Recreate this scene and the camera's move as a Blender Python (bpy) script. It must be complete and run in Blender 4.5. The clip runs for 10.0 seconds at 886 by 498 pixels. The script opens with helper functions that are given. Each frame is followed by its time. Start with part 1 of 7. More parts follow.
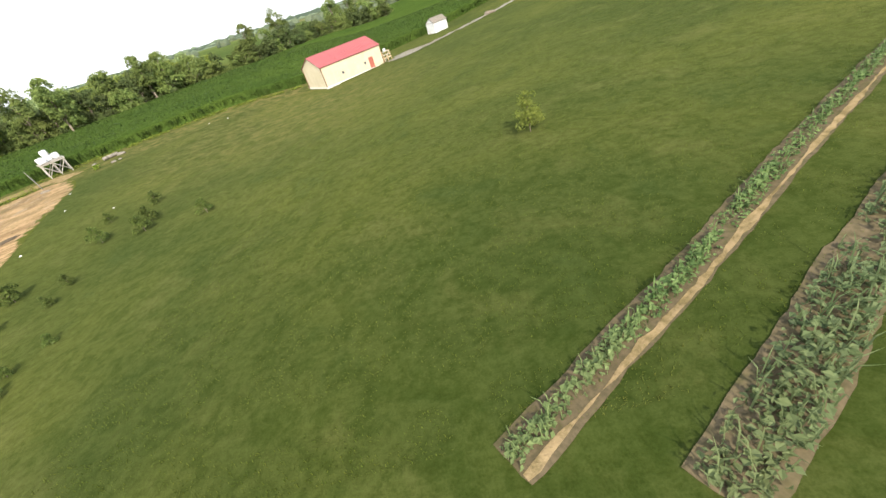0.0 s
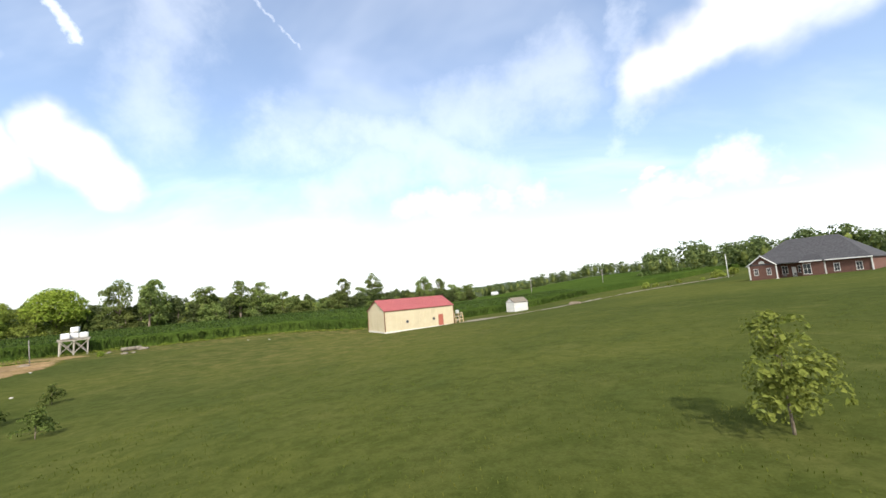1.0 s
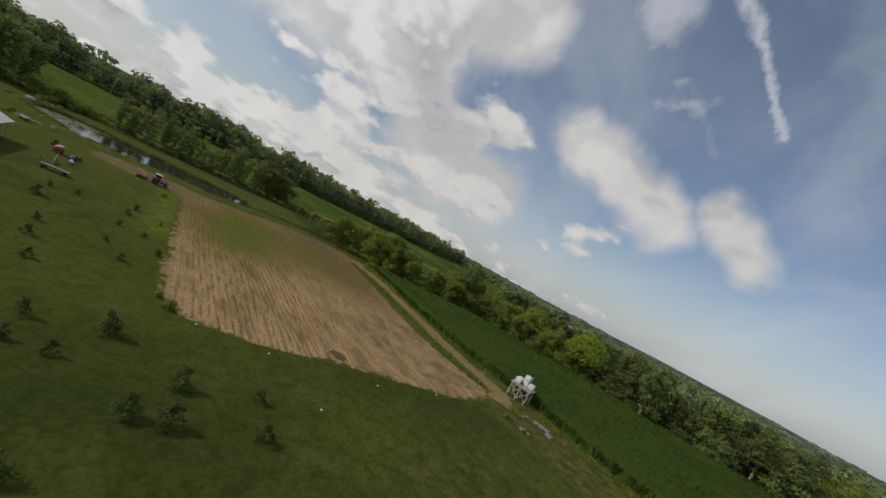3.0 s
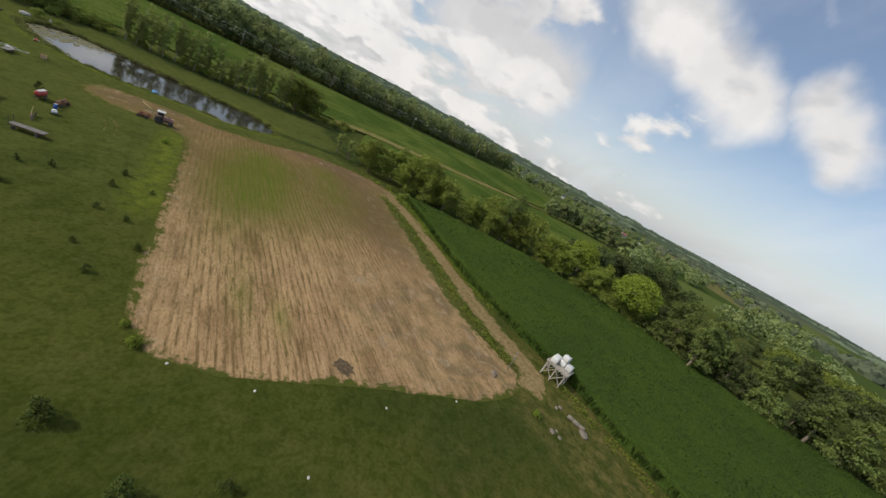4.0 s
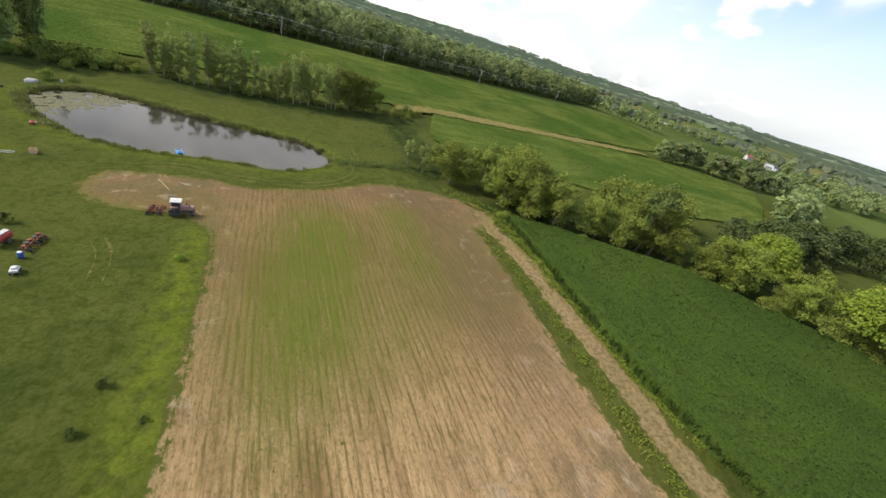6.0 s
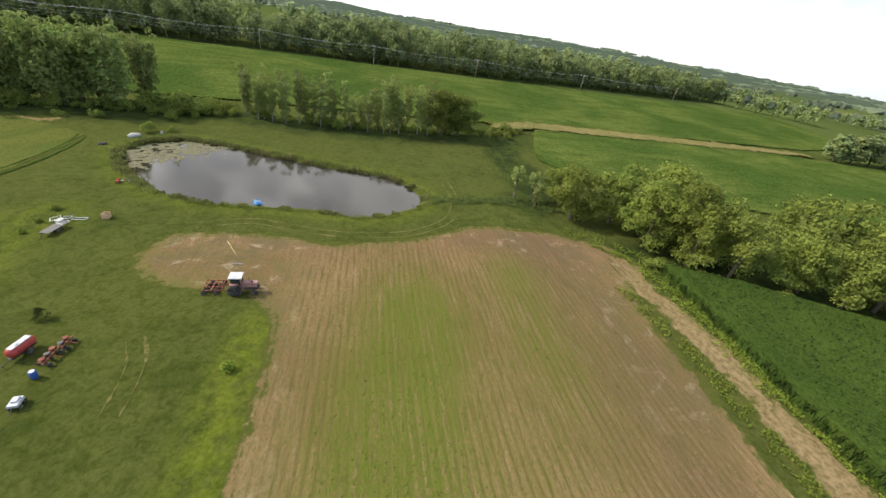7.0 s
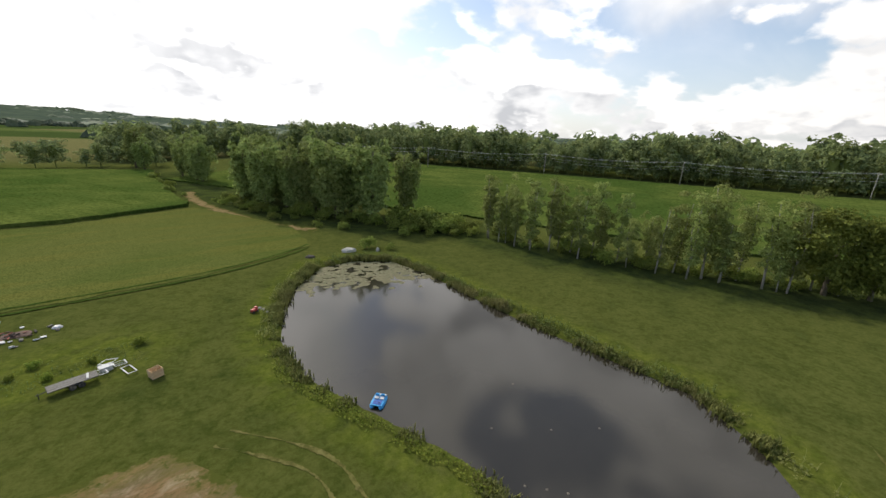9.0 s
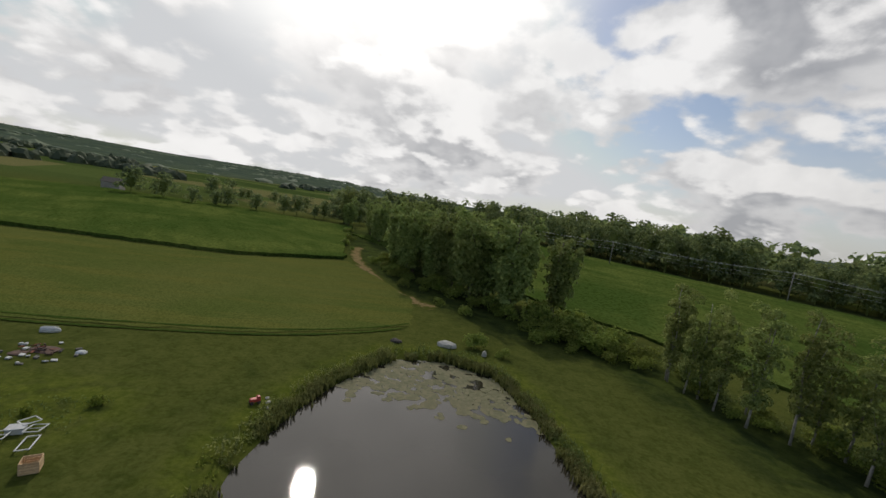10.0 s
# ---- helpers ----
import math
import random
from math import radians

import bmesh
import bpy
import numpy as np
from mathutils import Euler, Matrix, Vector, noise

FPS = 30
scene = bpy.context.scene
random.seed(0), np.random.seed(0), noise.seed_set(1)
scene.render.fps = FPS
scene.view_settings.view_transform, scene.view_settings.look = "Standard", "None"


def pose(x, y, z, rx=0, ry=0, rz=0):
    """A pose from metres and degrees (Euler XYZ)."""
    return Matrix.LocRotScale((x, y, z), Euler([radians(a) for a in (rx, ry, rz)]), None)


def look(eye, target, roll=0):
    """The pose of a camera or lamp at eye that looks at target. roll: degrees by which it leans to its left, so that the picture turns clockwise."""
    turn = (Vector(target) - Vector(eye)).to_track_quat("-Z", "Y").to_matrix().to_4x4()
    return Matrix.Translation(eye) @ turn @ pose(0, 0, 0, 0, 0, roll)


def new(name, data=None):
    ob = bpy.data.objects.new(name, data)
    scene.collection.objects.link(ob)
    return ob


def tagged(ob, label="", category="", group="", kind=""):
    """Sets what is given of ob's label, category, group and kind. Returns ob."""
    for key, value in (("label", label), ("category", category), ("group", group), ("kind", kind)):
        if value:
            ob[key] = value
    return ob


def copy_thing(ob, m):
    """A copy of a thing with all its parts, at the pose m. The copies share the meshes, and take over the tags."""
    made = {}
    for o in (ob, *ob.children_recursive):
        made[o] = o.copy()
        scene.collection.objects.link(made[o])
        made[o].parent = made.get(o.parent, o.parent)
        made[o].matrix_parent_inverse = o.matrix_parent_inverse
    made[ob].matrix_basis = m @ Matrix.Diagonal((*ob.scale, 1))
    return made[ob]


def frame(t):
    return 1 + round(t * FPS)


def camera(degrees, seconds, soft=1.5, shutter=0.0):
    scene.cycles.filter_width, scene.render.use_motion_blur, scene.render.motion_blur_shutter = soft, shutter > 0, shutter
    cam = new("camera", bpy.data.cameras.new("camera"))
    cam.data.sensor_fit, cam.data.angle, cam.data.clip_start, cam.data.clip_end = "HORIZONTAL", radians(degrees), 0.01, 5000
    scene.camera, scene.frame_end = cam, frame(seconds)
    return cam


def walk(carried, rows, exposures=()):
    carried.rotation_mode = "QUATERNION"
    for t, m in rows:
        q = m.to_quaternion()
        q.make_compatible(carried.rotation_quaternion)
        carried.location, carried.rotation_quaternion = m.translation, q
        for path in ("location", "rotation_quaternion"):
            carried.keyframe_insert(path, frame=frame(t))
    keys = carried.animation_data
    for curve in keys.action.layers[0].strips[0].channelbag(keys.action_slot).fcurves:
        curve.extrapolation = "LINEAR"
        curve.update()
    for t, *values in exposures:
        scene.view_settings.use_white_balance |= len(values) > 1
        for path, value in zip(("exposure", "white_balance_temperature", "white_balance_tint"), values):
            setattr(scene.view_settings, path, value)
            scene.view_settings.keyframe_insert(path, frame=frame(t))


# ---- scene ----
# ---- camera ----
cam = camera(98.5, 10.0, 1.5)
PATH = [
    (0, (10.568, -2.88, 11.521), (10.425, -1.245, 10.379), -17.8),
    (0.1, (10.552, -1.612, 10.668), (10.414, 0.069, 9.594), -16.5),
    (0.2, (10.485, -0.293, 9.804), (10.328, 1.464, 8.862), -13.2),
    (0.3, (10.383, 1.049, 9.012), (10.17, 2.885, 8.246), -9.9),
    (0.5, (10.244, 3.919, 7.735), (9.991, 5.817, 7.158), -6.8),
    (0.8, (10.2, 9.388, 6.119), (9.98, 11.345, 5.768), -5.3),
    (1, (10.15, 11.883, 5.489), (9.931, 13.858, 5.713), -4.4),
    (1.2, (10.33, 14.993, 5.434), (10.1, 16.915, 5.935), -3.6),
    (1.3, (10.37, 16.457, 5.607), (10.14, 18.36, 6.178), -3.6),
    (1.5, (10.33, 19.857, 6.287), (10.066, 21.75, 6.874), -3.5),
    (1.7, (10.395, 24.219, 7.15), (9.803, 26.03, 7.759), -0.7),
    (2, (10.071, 28.01, 8.371), (8.775, 29.415, 8.958), 4.7),
    (2.5, (9.747, 34.566, 12.289), (7.821, 34.949, 12.67), 17.3),
    (2.7, (8.431, 36.305, 14.198), (6.463, 36.527, 14.479), 24.4),
    (3, (6.049, 37.345, 17.208), (4.06, 37.551, 17.2), 28.0),
    (3.2, (4.342, 37.553, 19.353), (2.36, 37.739, 19.161), 30.6),
    (4.3, (-10.296, 34.445, 29.16), (-12.153, 34.68, 28.455), 26.6),
    (4.5, (-13.431, 33.266, 30.394), (-15.257, 33.477, 29.605), 25.3),
    (5, (-21.816, 30.166, 32.459), (-23.591, 30.263, 31.541), 21.0),
    (5.2, (-25.38, 28.778, 32.998), (-27.142, 28.839, 32.053), 19.6),
    (6.3, (-44.15, 20.452, 31.926), (-45.891, 20.323, 30.948), 16.4),
    (6.5, (-47.692, 18.89, 31.31), (-49.413, 18.653, 30.32), 14.5),
    (7, (-57.398, 14.587, 29.091), (-59.059, 14.103, 28.089), 9.7),
    (7.5, (-66.888, 10.144, 26.904), (-68.466, 9.438, 25.898), 6.0),
    (8, (-76.003, 5.148, 24.429), (-77.488, 4.173, 23.51), 4.3),
    (8.5, (-84.859, 0.114, 22.316), (-86.148, -1.222, 21.571), 3.6),
    (9, (-93.207, -6.051, 20.377), (-94.146, -7.723, 19.812), 2.7),
    (9.5, (-100.761, -13.166, 18.926), (-101.269, -15.063, 18.545), 4.9),
    (10, (-106.868, -21.385, 18.443), (-106.904, -23.372, 18.219), 9.1),
]
SUN_POWER, SKY_POWER = 2.15, 0.14
EXPOSURE = [(0, 1.75), (0.5, 1.95), (1.0, 1.28), (1.5, 0.68), (2.0, 0.10), (2.5, -0.1), (3.0, -0.22), (3.2, -0.2), (4.5, 0.55), (5.0, 0.65), (6.5, 1.05), (7.5, 1.1), (8.5, 0.95), (9.0, 0.55), (10, -0.25)]
walk(cam, [(t, look(eye, target, roll)) for t, eye, target, roll in PATH], EXPOSURE)

# ---- world and sun ----
SUN_AZ, SUN_EL = 165.0, 39.5  # clockwise from +y, and height, in degrees


def aim(az, el):
    a, e = radians(az), radians(el)
    return Vector((math.sin(a) * math.cos(e), math.cos(a) * math.cos(e), math.sin(e)))


sun = new("sun", bpy.data.lights.new("sun", "SUN"))
sun.data.energy, sun.data.angle, sun.data.color = SUN_POWER, radians(1.0), (1.0, 0.92, 0.80)
sun.matrix_world = look(aim(SUN_AZ, SUN_EL) * 300, (0, 0, 0))

world = bpy.data.worlds.new("sky")
scene.world = world
world.use_nodes = True


class Tree:
    """Short hand for shader nodes."""

    def __init__(self, tree):
        self.t = tree

    def n(self, kind, **settings):
        node = self.t.nodes.new(kind)
        if "operation" in settings:
            node.operation = settings["operation"]
        if "use_clamp" in settings:
            node.use_clamp = settings["use_clamp"]
        if "interpolation_type" in settings:
            node.interpolation_type = settings["interpolation_type"]
        if "data_type" in settings:
            node.data_type, node.blend_type = settings["data_type"], settings["blend_type"]
        if "attribute_name" in settings:
            node.attribute_name = settings["attribute_name"]
        return node

    def put(self, socket, value):
        if hasattr(value, "is_output"):
            self.t.links.new(value, socket)
        else:
            socket.default_value = value

    def math(self, op, a, b=0.0, c=0.0, clamp=False):
        node = self.n("ShaderNodeMath", operation=op, use_clamp=clamp)
        for i, v in enumerate((a, b, c)):
            self.put(node.inputs[i], v)
        return node.outputs[0]

    def vec(self, op, a, b=(0, 0, 0), scale=1.0):
        node = self.n("ShaderNodeVectorMath", operation=op)
        self.put(node.inputs[0], a)
        self.put(node.inputs[1], b)
        if op == "SCALE":
            self.put(node.inputs[3], scale)
        return node.outputs[1 if op in ("DOT_PRODUCT", "DISTANCE", "LENGTH") else 0]

    def noise(self, vector, scale, detail=4.0, rough=0.55, warp=0.0):
        node = self.n("ShaderNodeTexNoise")
        self.put(node.inputs["Vector"], vector)
        for key, v in (("Scale", scale), ("Detail", detail), ("Roughness", rough), ("Distortion", warp)):
            self.put(node.inputs[key], v)
        return node

    def step(self, value, low, high, to0=0.0, to1=1.0):
        node = self.n("ShaderNodeMapRange", interpolation_type="SMOOTHSTEP")
        for i, v in enumerate((value, low, high, to0, to1)):
            self.put(node.inputs[i], v)
        return node.outputs[0]

    def mix(self, factor, a, b, mode="MIX"):
        node = self.n("ShaderNodeMix", data_type="RGBA", blend_type=mode)
        self.put(node.inputs[0], factor)
        self.put(node.inputs[6], (*a, 1) if isinstance(a, tuple) and len(a) == 3 else a)
        self.put(node.inputs[7], (*b, 1) if isinstance(b, tuple) and len(b) == 3 else b)
        return node.outputs[2]


def make_sky():
    s = Tree(world.node_tree)
    back = world.node_tree.nodes["Background"]
    sky = s.n("ShaderNodeTexSky")
    sky.sky_type, sky.sun_disc = "NISHITA", False
    sky.sun_elevation, sky.sun_rotation = radians(SUN_EL), radians(SUN_AZ)
    sky.air_density, sky.dust_density, sky.ozone_density = 1.0, 1.6, 1.5
    d = s.n("ShaderNodeTexCoord").outputs["Generated"]
    split = s.n("ShaderNodeSeparateXYZ")
    s.put(split.inputs[0], d)
    z = split.outputs[2]
    # heaped clouds: rounded lumps on a broad field, seen at a slant
    over = s.math("DIVIDE", 1.0, s.math("ADD", s.math("MAXIMUM", z, 0.0), 0.42))
    p = s.vec("SCALE", d, scale=over)

    def heap(at):
        wide = s.noise(at, 2.1, 4.5, 0.5, 0.15).outputs[0]
        fine = s.noise(at, 11.0, 5.0, 0.6).outputs[0]
        cell = s.n("ShaderNodeTexVoronoi")
        cell.feature = "SMOOTH_F1"
        s.put(cell.inputs["Vector"], s.vec("ADD", at, s.vec("SCALE", s.noise(at, 6.0, 2.0).outputs[1], scale=0.16)))
        cell.inputs["Scale"].default_value, cell.inputs["Smoothness"].default_value = 7.5, 0.6
        lump = s.math("MULTIPLY_ADD", cell.outputs["Distance"], -0.15, 0.052)
        return s.math("ADD", s.math("ADD", wide, lump), s.math("MULTIPLY_ADD", fine, 0.16, -0.08))

    big = heap(p)
    lit = heap(s.vec("SCALE", p, scale=0.915))
    flat = s.vec("MULTIPLY", p, (1, 1, 0))
    side = s.vec("DOT_PRODUCT", d, tuple(aim(-150, 0)))
    level = s.math("ADD", s.math("MULTIPLY_ADD", side, -0.125, 0.520), s.math("ADD", s.step(s.vec("DOT_PRODUCT", d, tuple(aim(-50, 26))), 0.72, 0.97, 0.0, 0.12), s.step(s.vec("DOT_PRODUCT", d, tuple(aim(-4, 36))), 0.80, 0.96, 0.0, 0.16)))
    cum = s.step(big, s.math("SUBTRACT", level, 0.03), s.math("ADD", level, 0.06))
    # thin high streaks
    streak = s.noise(s.vec("MULTIPLY", flat, (0.8, 1.6, 0.0)), 1.3, 5.0, 0.55, 0.5).outputs[0]
    veil = s.math("MULTIPLY", s.step(streak, 0.42, 0.80), 0.40)
    # single clouds and trails, as capsules on the sky with frayed edges
    fray = s.noise(d, 9.0, 4.0, 0.5).outputs[1]
    dd = s.vec("ADD", d, s.vec("SCALE", s.vec("SUBTRACT", fray, (0.5, 0.5, 0.5)), scale=0.10))
    fray2 = s.noise(d, 30.0, 4.0, 0.6).outputs[1]
    dt = s.vec("ADD", d, s.vec("SCALE", s.vec("SUBTRACT", fray2, (0.5, 0.5, 0.5)), scale=0.035))

    drift = s.noise(d, 3.5, 6.0, 0.62).outputs[1]
    ds = s.vec("ADD", d, s.vec("SCALE", s.vec("SUBTRACT", drift, (0.5, 0.5, 0.5)), scale=0.34))

    def streak_mask(a, b, inner, outer, where):
        a, b = aim(*a), aim(*b)
        ab = b - a
        k = s.math("MULTIPLY", s.vec("DOT_PRODUCT", s.vec("SUBTRACT", where, tuple(a)), tuple(ab)), 1 / ab.length_squared, clamp=True)
        near = s.vec("ADD", s.vec("SCALE", tuple(ab), scale=k), tuple(a))
        return s.step(s.vec("DISTANCE", where, near), outer, inner)

    puffs = [((-73, 22.5), (-59, 16.5), 0.030, 0.098), ((-53.5, 19.5), (-48, 15), 0.012, 0.066), ((26, 25.5), (37, 29), 0.015, 0.085),
             ((37, 29), (62, 30), 0.03, 0.13), ((-112, 32), (-92, 33), 0.09, 0.17), ((-95, 13), (-82, 10), 0.05, 0.12), ((-125, 20), (-100, 21), 0.05, 0.16)]
    trails = [((-69.6, 46), (-59, 38.6), 0.001, 0.020, 0.62), ((-59, 38.6), (-51, 29.3), 0.0, 0.014, 0.62), ((-64, 33), (-57, 26), 0.0, 0.018, 0.13),
              ((23.5, 42), (20.3, 17), 0.0, 0.05, 0.2), ((-33, 38.5), (-26, 33.7), 0.0, 0.006, 0.28), ((-56, 50), (-42, 40), 0.0, 0.12, 0.22), ((-42, 44), (-44, 25), 0.0, 0.12, 0.26), ((-79, 42), (-72, 38), 0.01, 0.10, 0.6),
              ((-24, 15), (-4, 22), 0.0, 0.11, 0.26), ((-4, 22), (14, 30), 0.0, 0.14, 0.28), ((-12, 12.5), (10, 12), 0.0, 0.06, 0.45), ((26, 10.3), (60, 12), 0.0, 0.07, 0.65), ((-30, 24), (5, 16), 0.0, 0.12, 0.3)]
    solid = cum
    for a, b, inner, outer in puffs:
        solid = s.math("MAXIMUM", solid, streak_mask(a, b, inner, outer, dd))
    thin = veil
    for a, b, inner, outer, force in trails:
        thin = s.math("MAXIMUM", thin, s.math("MULTIPLY", streak_mask(a, b, inner, outer, ds if outer > 0.04 else dt), force))
    haze = s.step(z, 0.28, -0.02, 0.0, 0.64)
    shade = s.step(s.math("SUBTRACT", lit, big), -0.07, 0.05)
    deep = s.step(big, s.math("ADD", level, 0.04), s.math("ADD", level, 0.20))
    shade = s.math("MULTIPLY", shade, s.math("MULTIPLY_ADD", deep, 0.55, 0.45))
    ripple = s.noise(d, 7.0, 4.0, 0.55).outputs[0]
    shade = s.math("ADD", s.math("MULTIPLY", shade, 0.85), s.math("MULTIPLY", s.step(ripple, 0.62, 0.38), 0.22))
    near_sun = s.vec("DOT_PRODUCT", d, tuple(aim(SUN_AZ, SUN_EL)))
    toward = s.step(near_sun, -0.1, 0.9)
    shade = s.math("MULTIPLY", shade, s.step(near_sun, 0.75, 1.0, 1.0, 0.3))
    white = s.mix(s.step(near_sun, 0.88, 1.0), s.mix(toward, (0.96, 0.93, 0.895), (1.42, 1.40, 1.38)), (2.6, 2.5, 2.4))
    grey = s.mix(toward, (0.52, 0.525, 0.55), (0.55, 0.56, 0.59))
    white = s.mix(shade, white, grey)
    scaled = s.vec("MINIMUM", s.vec("SCALE", sky.outputs[0], scale=SKY_POWER), (0.95, 0.97, 1.0))
    colour = s.mix(0.07, scaled, (0.9, 0.92, 0.95))
    colour = s.mix(s.step(near_sun, 0.86, 1.0, 0.0, 0.85), colour, (2.3, 2.25, 2.15))
    colour = s.mix(haze, colour, s.mix(toward, (0.72, 0.75, 0.78), (1.02, 1.02, 1.02)))
    colour = s.mix(thin, colour, (0.88, 0.90, 0.94))
    colour = s.mix(s.math("MULTIPLY", solid, 0.95), colour, white)
    s.put(back.inputs[0], colour)
    back.inputs[1].default_value = 0.78


make_sky()

# ---- materials ----
def material(name):
    m = bpy.data.materials.new(name)
    m.use_nodes = True
    s = Tree(m.node_tree)
    b = m.node_tree.nodes["Principled BSDF"]
    return m, s, b


def surface(name, a, b, scale=4.0, rough=0.7, metal=0.0, bump=0.15, dirt=None, dirt_scale=1.0, dirt_amount=0.5, gloss=0.35, spread=0.12):
    """Two tones of one stuff with grain, a coarser stain over them, fine relief and a little difference from thing to thing."""
    m, s, p = material(name)
    at = s.n("ShaderNodeTexCoord").outputs["Object"]
    fine = s.noise(at, scale, 7.0, 0.6).outputs[0]
    colour = s.mix(s.step(fine, 0.3, 0.7), a, b)
    if dirt:
        coarse = s.noise(at, dirt_scale, 5.0, 0.65, 0.4).outputs[0]
        colour = s.mix(s.math("MULTIPLY", s.step(coarse, 0.45, 0.7), dirt_amount), colour, dirt)
    each = s.n("ShaderNodeObjectInfo").outputs["Random"]
    hue = s.n("ShaderNodeHueSaturation")
    s.put(hue.inputs["Value"], s.math("MULTIPLY_ADD", each, 2 * spread, 1 - spread))
    s.put(hue.inputs["Color"], colour)
    s.put(p.inputs["Base Color"], hue.outputs[0])
    s.put(p.inputs["Roughness"], s.math("MULTIPLY_ADD", fine, 0.25, rough - 0.12))
    p.inputs["Metallic"].default_value = metal
    p.inputs["Specular IOR Level"].default_value = gloss
    if bump:
        relief = s.n("ShaderNodeBump")
        relief.inputs["Strength"].default_value, relief.inputs["Distance"].default_value = bump, 0.02
        s.put(relief.inputs["Height"], fine)
        s.put(p.inputs["Normal"], relief.outputs[0])
    return m


def foliage(name, dark, light, accent, spread=0.25):
    """Leaves: each clump has a tone of its own, each tree too; some light comes through."""
    m, s, p = material(name)
    island = s.n("ShaderNodeNewGeometry").outputs["Random Per Island"]
    each = s.n("ShaderNodeObjectInfo").outputs["Random"]
    at = s.n("ShaderNodeNewGeometry").outputs["Position"]
    patch = s.noise(at, 0.12, 3.0).outputs[0]
    colour = s.mix(island, dark, light)
    colour = s.mix(s.math("MULTIPLY", s.step(patch, 0.45, 0.7), 0.55), colour, accent)
    hue = s.n("ShaderNodeHueSaturation")
    s.put(hue.inputs["Hue"], s.math("MULTIPLY_ADD", each, 0.018, 0.493))
    s.put(hue.inputs["Value"], s.math("MULTIPLY_ADD", each, 2 * spread, 1 - spread))
    s.put(hue.inputs["Color"], colour)
    s.put(p.inputs["Base Color"], hue.outputs[0])
    p.inputs["Roughness"].default_value = 0.7
    p.inputs["Specular IOR Level"].default_value = 0.10
    glow = s.n("ShaderNodeBsdfTranslucent")
    s.put(glow.inputs[0], hue.outputs[0])
    both = s.n("ShaderNodeMixShader")
    both.inputs[0].default_value = 0.36
    s.t.links.new(p.outputs[0], both.inputs[1])
    s.t.links.new(glow.outputs[0], both.inputs[2])
    s.t.links.new(both.outputs[0], s.t.nodes["Material Output"].inputs[0])
    return m


def ground_material():
    """Mown grass: worn and lush patches, mowing grain, dry straw by the field edges, weeds."""
    m, s, p = material("grass")
    at = s.n("ShaderNodeNewGeometry").outputs["Position"]
    flat = s.vec("MULTIPLY", at, (1, 1, 0))
    wide = s.noise(flat, 0.028, 4.0, 0.6, 0.5).outputs[0]
    mid = s.noise(flat, 0.22, 5.0, 0.62, 0.6).outputs[0]
    fine = s.noise(flat, 2.6, 6.0, 0.7).outputs[0]
    tiny = s.noise(flat, 14.0, 4.0, 0.7).outputs[0]
    colour = s.mix(s.step(wide, 0.36, 0.62), (0.042, 0.056, 0.013), (0.073, 0.081, 0.018))
    colour = s.mix(s.math("MULTIPLY", s.step(mid, 0.48, 0.72), 0.55), colour, (0.092, 0.094, 0.028))
    colour = s.mix(s.math("MULTIPLY", s.step(mid, 0.44, 0.28), 0.5), colour, (0.038, 0.056, 0.015))
    dry = s.n("ShaderNodeAttribute", attribute_name="dry").outputs["Fac"]
    colour = s.mix(s.math("MULTIPLY", dry, s.step(s.noise(flat, 0.5, 5.0, 0.65).outputs[0], 0.38, 0.66)), colour, (0.162, 0.127, 0.048))
    # Paler grass over the western half of the lawn.
    mown = s.n("ShaderNodeAttribute", attribute_name="mown").outputs["Fac"]
    colour = s.mix(s.math("MULTIPLY", mown, s.step(mid, 0.30, 0.64, 0.25, 0.9)), colour, (0.087, 0.097, 0.024))
    lush = s.n("ShaderNodeAttribute", attribute_name="lush").outputs["Fac"]
    colour = s.mix(s.math("MULTIPLY", lush, s.step(s.noise(flat, 0.6, 4.0, 0.6).outputs[0], 0.3, 0.6)), colour, (0.120, 0.142, 0.020))
    # Darker green in belts along the tree lines and woods.
    wood = s.n("ShaderNodeAttribute", attribute_name="tree_belt_cover").outputs["Fac"]
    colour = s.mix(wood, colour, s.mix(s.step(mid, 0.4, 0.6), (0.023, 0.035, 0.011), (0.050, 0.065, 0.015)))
    far = s.n("ShaderNodeAttribute", attribute_name="far").outputs["Fac"]
    plots = s.n("ShaderNodeTexVoronoi")
    s.put(plots.inputs["Vector"], s.vec("MULTIPLY", flat, (1, 1.6, 0)))
    plots.inputs["Scale"].default_value = 0.0042
    tone = s.n("ShaderNodeSeparateColor")
    s.put(tone.inputs[0], plots.outputs["Color"])
    patch = s.mix(tone.outputs[0], (0.039, 0.065, 0.015), (0.100, 0.127, 0.035))
    patch = s.mix(s.step(tone.outputs[1], 0.75, 0.8), patch, (0.154, 0.139, 0.058))
    colour = s.mix(far, colour, patch)
    # Distance haze over the far hills, put into the colour as a blue-grey tint.
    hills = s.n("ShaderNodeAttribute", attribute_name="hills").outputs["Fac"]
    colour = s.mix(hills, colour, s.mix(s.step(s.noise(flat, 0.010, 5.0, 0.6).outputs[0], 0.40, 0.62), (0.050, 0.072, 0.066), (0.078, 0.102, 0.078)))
    tufty = s.noise(flat, 0.85, 6.0, 0.7, 0.4).outputs[0]
    colour = s.mix(s.step(tufty, 0.55, 0.40), colour, s.mix(1.0, colour, (0.74, 0.80, 0.72), "MULTIPLY"))
    grain = s.math("ADD", s.math("MULTIPLY", fine, 0.6), s.math("MULTIPLY", tiny, 0.4))
    colour = s.mix(s.step(grain, 0.62, 0.36), colour, s.mix(1.0, colour, (0.62, 0.66, 0.56), "MULTIPLY"))
    s.put(p.inputs["Base Color"], colour)
